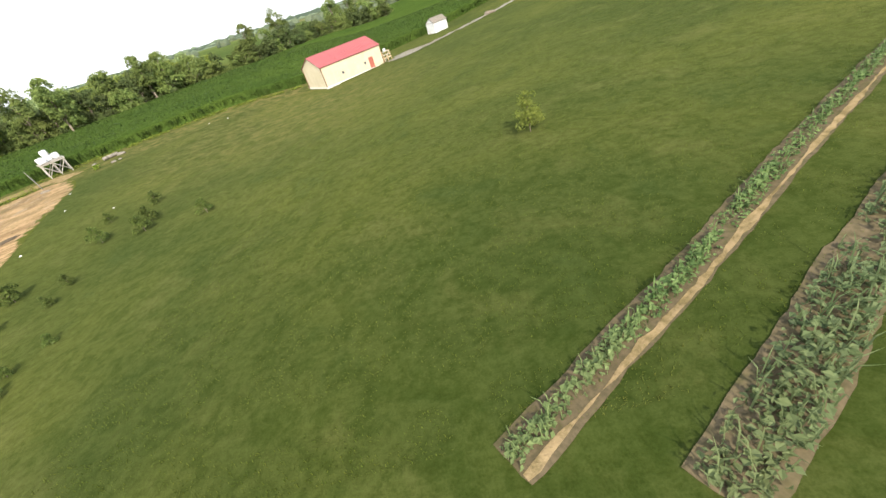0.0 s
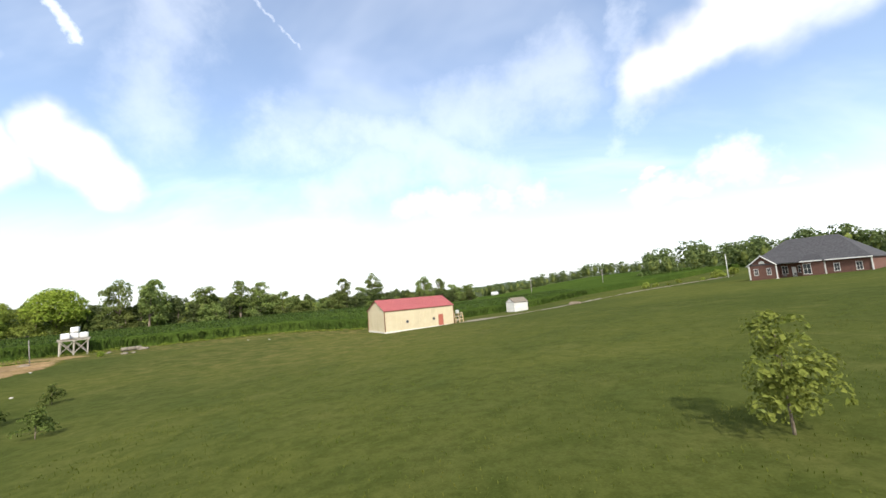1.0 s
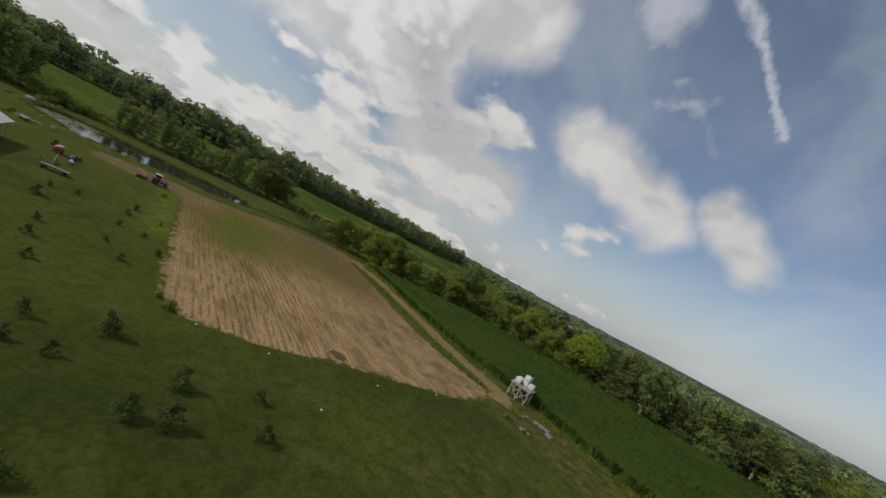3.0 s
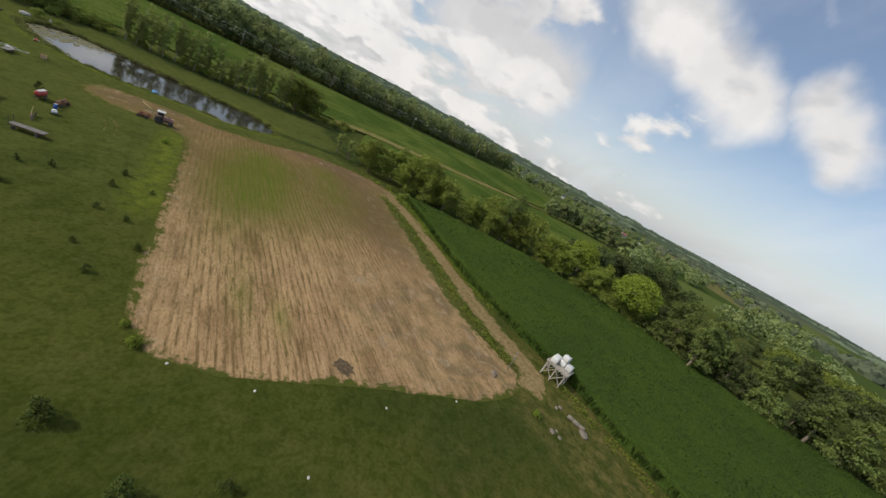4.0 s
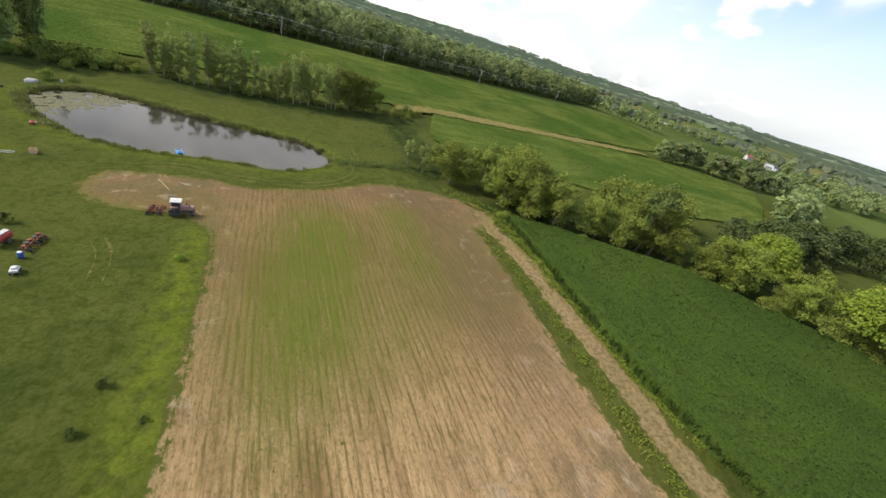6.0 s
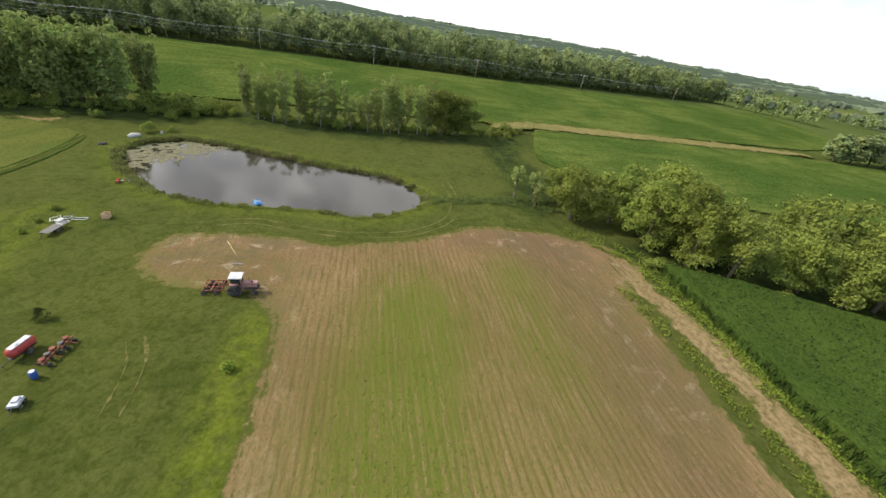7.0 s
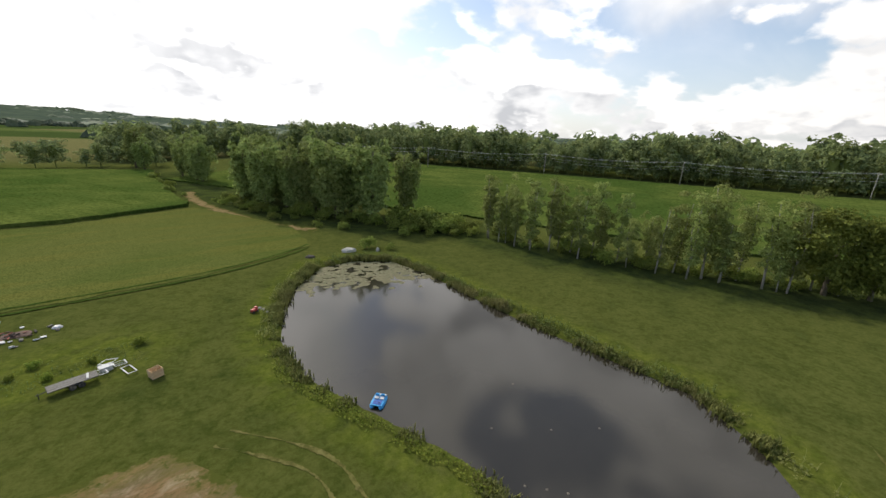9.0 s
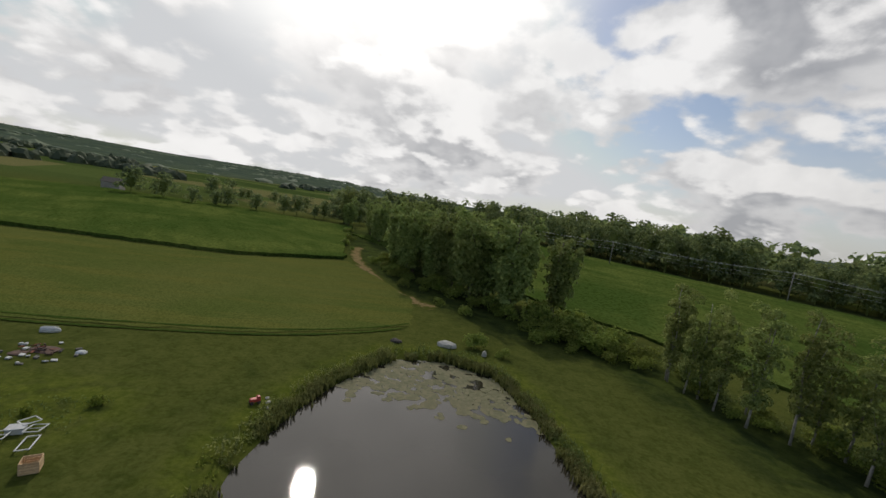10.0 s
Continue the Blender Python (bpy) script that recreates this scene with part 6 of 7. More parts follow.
def house():
    H, t = 2.9, 0.25
    ob = thing("house", 65.9, 101.0, -54.0, "single-storey red brick house with a large grey hip roof", "house", z=3.05)
    ob.matrix_world = pose(65.9, 101.0, 3.05, 0, 0, -54.0) @ Matrix.Diagonal((0.71, 0.76, 1.02, 1))

    def glazed(x, z, w, h, y=0.0):
        win = part("window", box((w, 0.04, h), (x, y + 0.10, z)), "glass", ob)
        bm = bmesh.new()
        for size, at in (((w + 0.16, 0.09, 0.09), (x, y - 0.02, z + h / 2)), ((w + 0.2, 0.13, 0.09), (x, y - 0.03, z - h / 2)), ((0.09, 0.09, h), (x - w / 2, y - 0.02, z)), ((0.09, 0.09, h), (x + w / 2, y - 0.02, z)), ((w, 0.06, 0.05), (x, y + 0.03, z)), ((0.05, 0.06, h), (x, y + 0.03, z))):
            box(size, at, bm=bm)
        part("window_frame", bm, "white_paint", win)

    def brick_wall(x, y, length, openings=(), turn=0.0):
        w = part("wall", wall_panel(length, H + 0.55, t, list(openings)), "brick", ob)
        w.matrix_basis = pose(x, y, -0.55, 0, 0, turn)

    hole = lambda x, z, w, h: (x - w / 2, x + w / 2, z - h / 2 + 0.55, z + h / 2 + 0.55)
    brick_wall(0, 0, 6.4, [hole(1.6, 1.5, 1.0, 1.3), hole(4.7, 1.5, 1.0, 1.3)])
    glazed(1.6, 1.5, 1.0, 1.3), glazed(4.7, 1.5, 1.0, 1.3)
    g = part("gable_wall", prism([(0, 0), (6.4, 0), (3.2, 1.75)], t), "brick", ob)
    g.matrix_basis = pose(0, 0, H)
    part("gable_vent", prism([(-0.75, 0), (0.75, 0), (0.55, 0.42), (0, 0.62), (-0.55, 0.42)], 0.06, turn=pose(3.2, -0.07, H + 0.25)), "white_paint", ob, "white half-round gable vent")
    brick_wall(6.4, 2.2, 5.6, [hole(1.2, 1.55, 1.3, 1.5), hole(3.2, 1.05, 1.0, 2.1), hole(4.6, 1.6, 0.9, 1.3)])
    glazed(7.6, 1.55, 1.3, 1.5, 2.2), glazed(11.0, 1.6, 0.9, 1.3, 2.2)
    door = part("door", box((0.96, 0.07, 2.06), (9.6, 2.32, 1.05), bevel=0.01), "white_paint", ob, "white panelled front door")
    part("door_handle", rod((9.95, 2.28, 1.0), (9.95, 2.20, 1.0), 0.035, 0.035, 8), "dark_steel", door)
    brick_wall(6.4, 0, 2.25, turn=90)
    brick_wall(12.0, -0.4, 4.6, [hole(1.3, 1.5, 1.6, 1.9)])
    glazed(13.3, 1.5, 1.6, 1.9, -0.4)
    brick_wall(12.0, 2.2, 2.6, turn=-90)
    brick_wall(16.6, 0.6, 8.6, [hole(2.3, 1.5, 1.1, 1.4), hole(6.4, 1.5, 1.1, 1.4)])
    glazed(18.9, 1.5, 1.1, 1.4, 0.6), glazed(23.0, 1.5, 1.1, 1.4, 0.6)
    brick_wall(25.2, 0.6, 14.0, turn=90)
    brick_wall(0.25, 0, 14.6, turn=90)
    brick_wall(25.2, 14.6, 25.2, turn=180)
    part("roof", hip_roof(0, 25.2, 0.4, 14.6, H + 0.1, 4.7, 0.5, 7.0), "shingle_grey", ob, "dark grey shingle hip roof")
    for flip in (0, 1):
        s = part("gable_roof", roof_slab(5.5, 3.2, 1.75, 0.14, 0.4), "shingle_grey", ob)
        s.matrix_basis = pose(0, 5.4, H + 0.04, 0, 0, -90) if not flip else pose(6.4, -0.1, H + 0.04, 0, 0, 90)
        bm = bmesh.new()
        rod((3.2, -0.5, H + 1.82), (-0.45 if flip else 6.85, -0.5, H - 0.16), 0.11, 0.11, 4, bm)
        part("barge_board", bm, "white_paint", ob)
    part("projection_roof", hip_roof(12.0, 16.6, -0.4, 6.0, H + 0.12, 1.6, 0.4, 2.0), "shingle_grey", ob)
    for a, b, y in ((6.4, 12.0, 0.35), (12.0, 16.6, -0.86), (16.6, 25.7, -0.12)):
        part("gutter", box((b - a, 0.14, 0.22), ((a + b) / 2, y, H + 0.02), bevel=0.02), "white_paint", ob)
    for x, y in ((-0.05, -0.08), (6.5, -0.08), (16.7, 0.45), (25.3, 0.5), (11.9, 0.5)):
        part("corner_post", box((0.26, 0.2, H), (x, y, H / 2), bevel=0.02), "white_paint", ob, "white corner post")
    part("porch", box((10.4, 2.6, 0.7), (11.6, -0.2, -0.32), bevel=0.02), "concrete", ob, "pale concrete porch slab")
    part("terrace", box((7.5, 1.6, 0.5), (13.0, -2.0, -0.28), bevel=0.02), "concrete", ob)
    for x in (8.2, 10.6):
        ch = thing("porch_chair", *(ob.matrix_world @ Vector((x, -0.3, 0.03)))[:2], -54, "dark chair standing on the porch", "chair", z=3.05 + 0.03)
        part("seat", box((0.5, 0.5, 0.06), (0, 0, 0.42), bevel=0.02), "dark_steel", ch)
        part("backrest", box((0.5, 0.06, 0.5), (0, 0.24, 0.68), bevel=0.02), "dark_steel", ch)
        for sx in (-0.22, 0.22):
            for sy in (-0.22, 0.22):
                part("leg", rod((sx, sy, 0), (sx, sy, 0.42), 0.02), "dark_steel", ch)


house()


def open_shed():
    ob = thing("machine_shed", -50.6, -19.4, 212.0, "open-sided pole shed with a grey tin roof", "shed")
    L, W, H, rise = 13.0, 9.0, 2.8, 1.5
    for flip in (0, 1):
        s = part("roof", roof_slab(L, W / 2, rise, 0.05, 0.3, 0.6), "tin", ob)
        s.matrix_basis = pose(L, W, H, 0, 0, 180) if flip else pose(0, 0, H)
    for x in (0.1, 3.3, 6.5, 9.7, 12.9):
        for y in (0.1, W - 0.1):
            part("post", box((0.15, 0.15, H + 0.2), (x, y, H / 2 - 0.06), bevel=0.01), "old_wood", ob)
    for y in (0.1, W - 0.1):
        part("beam", box((L, 0.06, 0.22), (L / 2, y + 0.11, H - 0.12)), "old_wood", ob)
    for x in (0.1, 6.5, 12.9):
        bm = rod((x, 0.1, H - 0.05), (x, W / 2, H + rise - 0.08), 0.06, 0.06, 4)
        rod((x, W - 0.1, H - 0.05), (x, W / 2, H + rise - 0.08), 0.06, 0.06, 4, bm)
        rod((x, 0.1, H - 0.05), (x, W - 0.1, H - 0.05), 0.06, 0.06, 4, bm)
        part("truss", bm, "old_wood", ob)
    back = part("back_wall", wall_panel(L, H, 0.06, []), "tin", ob)
    siding_ribs(back, L, H, [], 0.6, "tin")
    back.matrix_basis = pose(L, W + 0.08, 0, 0, 0, 180)


open_shed()


def far_house(x, y, turn, wall, roof, s, label):
    ob = thing("farmhouse", x, y, turn, label, "house")
    L, W, H, rise = 10 * s, 7 * s, 4.6 * s, 2.6 * s
    body = part("wall", prism([(0, -0.5), (W, -0.5), (W, H), (W / 2, H + rise), (0, H)], L, turn=pose(0, 0, 0, 0, 0, -90)), wall, ob)
    body.matrix_basis = pose(0, W, 0)
    for flip in (0, 1):
        s2 = part("roof", roof_slab(L, W / 2, rise, 0.15, 0.35), roof, ob)
        s2.matrix_basis = pose(L, W, H, 0, 0, 180) if flip else pose(0, 0, H)
    for i in range(3):
        for z in (1.4, 3.6):
            part("window", box((0.9, 0.06, 1.2), ((1.6 + 3.2 * i) * s, -0.04, z * s)), "glass", ob)


far_house(-700, 262, 60, "white_paint", "shingle_grey", 0.9, "white two-storey farmhouse among distant trees")
far_house(-722, 285, 20, "white_paint", "shingle_grey", 0.6, "small pale outbuilding among distant trees")
far_house(-506, 302, 100, "white_paint", "red_roof", 0.7, "white farm building with a red roof far off")
far_house(-478, 306, 70, "white_paint", "tin", 0.7, "white farm building with a tin roof far off")
far_house(-490, 318, 30, "white_paint", "shingle_grey", 0.7, "pale farmhouse far off in the valley")
far_house(60, -225, 15, "old_wood", "shingle_brown", 0.8, "brown house far off beyond the fields")
far_house(14, 572, 10, "white_paint", "tin", 0.9, "small white building at the wood's edge")


# ---- poles and wires ----
POLES = [(-142, -212), (-176, -172), (-215.6, -135.8), (-246, -93), (-284, -50), (-330, 6), (-388, 68)]


def power_pole(x, y, h, arm, label, group="power line"):
    ob = thing("power_pole", x, y, 40.0, label, "power pole", group)
    part("pole", rod((0, 0, -0.5), (0, 0, h), 0.17, 0.11, 10), "bark_pale", ob, smooth=True)
    part("crossarm", box((arm, 0.12, 0.14), (0, 0.12, h - 0.5), bevel=0.01), "old_wood", ob)
    for k in (-0.46, 0.0, 0.46):
        part("insulator", lathe([(0.03, 0), (0.06, 0.04), (0.06, 0.10), (0.03, 0.16)], 8, at=(k * arm, 0.12, h - 0.43)), "white_plastic", ob)
    return ob


line_poles = [power_pole(x, y, 9.5, 2.4, "grey wooden power pole at the edge of the far field") for x, y in POLES]
for k, drop in ((-0.46, 0), (0.46, 0), (0.0, -0.3), (0.0, 1.5), (0.0, 2.6)):
    curve = bpy.data.curves.new("wire", "CURVE")
    curve.dimensions, curve.bevel_depth, curve.bevel_resolution = "3D", 0.02, 0
    pts = []
    for a, b in zip(line_poles, line_poles[1:]):
        p, q2 = a.matrix_world @ Vector((k * 2.4, 0.12, 9.2 - drop)), b.matrix_world @ Vector((k * 2.4, 0.12, 9.2 - drop))
        pts += [p.lerp(q2, i / 12) - Vector((0, 0, 1.1 * (1 - (2 * i / 12 - 1) ** 2))) for i in range(12)]
    spline = curve.splines.new("POLY")
    spline.points.add(len(pts) - 1)
    for sp, p in zip(spline.points, pts):
        sp.co = (*p, 1)
    ob = new("power_wire", curve)
    ob.data.materials.append(M["wire"])
    tagged(ob, "thin sagging power wire strung between poles", "wire", "power line")
for x, y in ((70, 222), (33, 224)):
    power_pole(x, y, 9.0, 1.6, "grey power pole standing in the northern corn", "field poles")
post = thing("yard_lamp", 84, 140, 0, "white yard lamp post near the brick house", "lamp post")
part("pole", rod((0, 0, -0.3), (0, 0, 7.0), 0.12, 0.08, 10), "white_paint", post, smooth=True)
part("lamp_head", lathe([(0.05, 0), (0.2, 0.06), (0.24, 0.2), (0.1, 0.32)], 12, at=(0, 0, 6.95)), "rim", post, smooth=True)
post = thing("wooden_post", -53.5, 58.8, 0, "leaning grey wooden post at the field corner", "post")
part("post", rod((0, 0, -0.3), (-0.55, 0.15, 3.2), 0.07, 0.055, 8), "deck_wood", post, smooth=True)


# ---- tank stand ----
def tank_stand():
    ob = thing("tank_stand", -57.2, 67.5, 48.0, "grey timber stand with braces beside the corn", "stand", z=-0.05)
    h, sx, sy = 2.6, 3.3, 2.5
    for x in (-sx / 2, 0, sx / 2):
        for y in (-sy / 2, sy / 2):
            part("leg", box((0.15, 0.15, h + 0.2), (x, y, h / 2 - 0.1), bevel=0.012), "old_wood", ob)
    for y in (-sy / 2 - 0.1, sy / 2 + 0.1):
        part("beam", box((sx + 0.5, 0.07, 0.24), (0, y, h - 0.14), bevel=0.01), "old_wood", ob)
        for a, b in ((-sx / 2, 0), (sx / 2, 0)):
            part("brace", rod((a, y, 0.35), (b, y, h - 0.35), 0.06, 0.06, 4), "old_wood", ob)
            part("brace", rod((b, y + 0.06, 0.35), (a, y + 0.06, h - 0.35), 0.06, 0.06, 4), "old_wood", ob)
    for x in (-sx / 2, sx / 2):
        part("brace", rod((x, -sy / 2, 0.4), (x, sy / 2, h - 0.4), 0.06, 0.06, 4), "old_wood", ob)
        part("brace", rod((x, sy / 2, 0.4), (x, -sy / 2, h - 0.4), 0.06, 0.06, 4), "old_wood", ob)
    for i in range(17):
        part("deck_plank", box((0.2, sy + 0.5, 0.05), (-sx / 2 - 0.2 + i * (sx + 0.4) / 16, 0, h + 0.02)), "old_wood", ob)
    base = ob.matrix_world.copy()
    for i, (x, y, z, turn) in enumerate(((-1.12, 0.62, 0.0, 4), (0.02, 0.66, 0.0, -5), (1.12, 0.6, 0.0, 3), (-1.05, -0.55, 0.0, 9), (0.05, 0.62, 0.93, -7))):
        tank = new("water_tank")
        tank.matrix_world = base @ pose(x, y, h + 0.047 + z, 0, 0, turn)
        tagged(tank, "white plastic box-shaped tank on the timber stand", "tank", "tanks on the stand")
        part("body", box((1.06, 1.12, 0.90), (0, 0, 0.45), bevel=0.16), "white_plastic", tank, smooth=True)
        part("cap", lathe([(0.13, 0), (0.13, 0.04), (0.05, 0.05)], 12, at=(0.1, 0.1, 0.90)), "tarp", tank)
        for k in (-0.28, 0.28):
            part("rib", box((1.085, 0.06, 0.60), (0, k, 0.45), bevel=0.02), "white_plastic", tank)


tank_stand()


# ---- machines ----
def wheel(parent, x, y, r, w, name="wheel", rim="rim", lugs=0):
    """A wheel that turns on the y axis: tyre, rim and hub."""
    tyre = part(name, lathe([(r * 0.62, -w / 2), (r * 0.9, -w * 0.52), (r * 0.985, -w * 0.4), (r, 0), (r * 0.985, w * 0.4), (r * 0.9, w * 0.52), (r * 0.62, w / 2)], 28, "Y", (x, y, r)), "tyre", parent, smooth=True)
    part("rim", lathe([(r * 0.62, -w * 0.40), (r * 0.5, -w * 0.28), (r * 0.16, -w * 0.2), (r * 0.16, w * 0.2), (r * 0.5, w * 0.28), (r * 0.62, w * 0.40)], 20, "Y", (x, y, r)), rim, tyre)
    if lugs:
        bm = bmesh.new()
        for i in range(lugs):
            a = 2 * math.pi * i / lugs
            for side in (-1, 1):
                box((0.05, w * 0.5, 0.07), (x + math.sin(a) * r * 1.005, y + side * w * 0.25, r + math.cos(a) * r * 1.005), (0, math.degrees(a), 22 * side), bm=bm)
        part("lug", bm, "tyre", tyre)
    return tyre


def tractor():
    way = math.degrees(math.atan2(2.9, -1.9))
    ob = thing("tractor", -83.2, -15.4, way, "faded red farm tractor with a white-roofed cab on the soil", "tractor", size=0.83)
    part("hood", box((1.9, 0.72, 0.72), (1.05, 0, 1.28), bevel=0.08), "faded_red", ob)
    part("grille", box((0.10, 0.62, 0.62), (2.02, 0, 1.22), bevel=0.03), "dark_steel", ob)
    for y in (-0.2, 0.2):
        part("headlight", lathe([(0.09, 0), (0.09, 0.05), (0.04, 0.06)], 12, "X", (2.05, y, 1.42)), "white_plastic", ob)
    part("engine", box((1.7, 0.5, 0.55), (1.05, 0, 0.78), bevel=0.05), "dark_steel", ob)
    part("transmission", box((1.7, 0.6, 0.6), (-0.5, 0, 0.85), bevel=0.06), "faded_red", ob)
    part("front_axle", rod((1.65, -0.75, 0.52), (1.65, 0.75, 0.52), 0.07, 0.07, 8), "dark_steel", ob)
    part("rear_axle", rod((-0.75, -0.95, 0.82), (-0.75, 0.95, 0.82), 0.13, 0.13, 10), "dark_steel", ob)
    part("exhaust", rod((0.95, 0.18, 1.6), (0.95, 0.18, 2.35), 0.05, 0.05, 10), "dark_steel", ob, smooth=True)
    part("air_cleaner", lathe([(0.09, 0), (0.12, 0.05), (0.12, 0.25), (0.05, 0.32)], 12, at=(1.35, -0.16, 1.6)), "dark_steel", ob, smooth=True)
    cab = part("cab_floor", box((1.35, 1.3, 0.16), (-0.55, 0, 1.18), bevel=0.03), "faded_red", ob)
    for x in (-1.18, 0.08):
        for y in (-0.60, 0.60):
            part("cab_post", box((0.08, 0.08, 1.30), (x, y, 1.88), bevel=0.015), "faded_red", cab)
    for y in (-0.61, 0.61):
        part("side_glass", box((1.16, 0.02, 0.95), (-0.55, y, 1.98)), "glass", cab)
    part("windscreen", box((0.02, 1.1, 0.95), (0.09, 0, 1.98)), "glass", cab)
    part("rear_glass", box((0.02, 1.1, 0.95), (-1.19, 0, 1.98)), "glass", cab)
    part("cab_roof", box((1.65, 1.55, 0.17), (-0.55, 0, 2.6), bevel=0.06), "white_paint", ob, "white cab roof")
    part("roof_hatch", box((0.5, 0.5, 0.06), (-0.7, 0, 2.71), bevel=0.02), "white_paint", ob)
    for y in (-0.78, 0.78):
        part("fender", box((1.1, 0.42, 0.07), (-0.75, y, 1.72), bevel=0.03), "faded_red", ob)
        wheel(ob, -0.75, y * 1.22, 0.82, 0.48, "rear_wheel", lugs=18)
        wheel(ob, 1.65, y * 0.98, 0.40, 0.26, "front_wheel")
    part("steering_wheel", lathe([(0.17, 0), (0.2, 0.02), (0.17, 0.04)], 14, at=(-0.15, 0, 1.75)), "dark_steel", ob)
    part("seat", box((0.45, 0.5, 0.5), (-0.8, 0, 1.5), bevel=0.06), "dark_steel", ob)
    for y in (-0.3, 0.3):
        part("lift_arm", rod((-1.0, y, 0.75), (-1.75, y, 0.55), 0.04, 0.04, 6), "dark_steel", ob)
    # harrow
    hv = thing("disc_harrow", -82.0, -18.1, way, "rusty red disc harrow behind the tractor", "harrow", size=0.84)
    for y in (-1.15, -0.4, 0.4, 1.15):
        part("frame_bar", box((2.3, 0.10, 0.10), (0, y, 0.62), bevel=0.01), "rust", hv)
    for x in (-1.1, 0.0, 1.1):
        part("cross_bar", box((0.10, 2.6, 0.10), (x, 0, 0.72), bevel=0.01), "rust", hv)
    for x, tilt in ((-0.75, 14), (0.65, -14)):
        gang = part("gang_axle", rod((x - 0.3, -1.35, 0.30), (x + 0.3, 1.35, 0.30), 0.035, 0.035, 8), "dark_steel", hv)
        for i in range(10):
            k = i / 9
            bm = bmesh.new()
            bmesh.ops.create_cone(bm, cap_ends=True, segments=18, radius1=0.28, radius2=0.24, depth=0.03, matrix=pose(x - 0.3 + 0.6 * k, -1.35 + 2.7 * k, 0.28, 90, 0, tilt))
            part("disc", bm, "dark_steel", gang)
    part("drawbar", rod((1.1, 0, 0.70), (1.95, 0, 0.58), 0.06, 0.05, 6), "rust", hv)
    for y in (-0.45, 0.45):
        part("hitch_strut", rod((0.9, y, 0.7), (1.15, 0, 1.25), 0.04, 0.04, 6), "rust", hv)
    for y in (-0.7, 0.7):
        wheel(hv, -0.1, y, 0.30, 0.18)


tractor()

stick = thing("marker_pole", -88.1, -21.2, 0, "long pale yellow pole lying on the soil", "pole", z=0.0)
part("pole", rod((0, 0, 0.06), (-2.0, -3.6, 0.10), 0.032, 0.028, 8), "yellow", stick, smooth=True)
board = thing("loose_board", -86.9, -19.9, 120, "weathered board lying on the soil", "board", z=0.05)
part("board", box((1.3, 0.26, 0.04), (0, 0, 0.03), bevel=0.008), "deck_wood", board)


def deck_trailer():
    ob = thing("flat_trailer", -80.7, -42.4, 24, "long grey flat-deck trailer parked in weeds", "trailer", size=0.68)
    for i in range(8):
        part("deck_plank", box((4.4 - 0.06 * (i % 3), 0.195, 0.05), (0.03 * (i % 2), -0.72 + i * 0.206, 0.80 + 0.006 * (i % 2)), bevel=0.006), "deck_wood", ob)
    for y in (-0.55, 0.55):
        part("rail", box((4.4, 0.10, 0.16), (0, y, 0.68), bevel=0.01), "dark_steel", ob)
        wheel(ob, -0.6, y * 1.25, 0.32, 0.2)
        wheel(ob, 0.2, y * 1.25, 0.32, 0.2)
    part("axle", rod((-0.6, -0.7, 0.32), (-0.6, 0.7, 0.32), 0.04), "dark_steel", ob)
    part("axle", rod((0.2, -0.7, 0.32), (0.2, 0.7, 0.32), 0.04), "dark_steel", ob)
    part("spring_hanger", box((1.1, 0.9, 0.32), (-0.2, 0, 0.47)), "dark_steel", ob)
    part("tongue", rod((2.1, 0, 0.66), (3.1, 0, 0.5), 0.05, 0.05, 6), "dark_steel", ob)
    part("jack", rod((2.9, 0, 0.0), (2.9, 0, 0.7), 0.04), "dark_steel", ob)
    base = ob.matrix_world.copy()
    bag = new("feed_sack")
    bag.matrix_world = base @ pose(-1.3, 0, 0.83, 0, 0, 80)
    tagged(bag, "pale sack lying across the trailer deck", "sack")
    bm = box((1.3, 0.22, 0.10), (0, 0, 0.05), bevel=0.04)
    part("sack", bm, "tarp", bag)


deck_trailer()


def open_frame(x, y, z, w, l, turn, tilt, bars, n=1):
    ob = new("window_sash")
    ob.matrix_world = pose(x, y, z, tilt, 0, turn)
    tagged(ob, "old white wooden sash leaning in the grass", "sash", "stacked sashes")
    t = 0.07
    for sx in (-w / 2, w / 2):
        part("stile", box((t, l, 0.05), (sx, 0, 0.03), bevel=0.006), "tarp", ob)
    for sy in (-l / 2, l / 2):
        part("rail", box((w, t, 0.05), (0, sy, 0.034), bevel=0.006), "tarp", ob)
    for i in range(bars):
        part("muntin", box((w, 0.04, 0.04), (0, -l / 2 + l * (i + 1) / (bars + 1), 0.03)), "tarp", ob)


open_frame(-84.0, -43.3, 0.12, 0.62, 1.6, 28, 4, 0)
open_frame(-83.2, -44.5, 0.22, 0.8, 1.15, 20, 10, 1)
open_frame(-82.3, -45.0, 0.3, 0.85, 1.1, 62, 10, 0)
open_frame(-82.2, -43.4, 0.3, 0.65, 1.2, 25, 8, 1)
bench = thing("box_stack", -82.3, -44.2, 24, "pale weathered box among the old sashes", "box", size=0.75)
part("box", box((1.15, 0.8, 0.5), (0, 0, 0.25), bevel=0.03), "tarp", bench)
part("lid", box((1.25, 0.9, 0.05), (0, 0, 0.525), bevel=0.012), "tarp", bench)


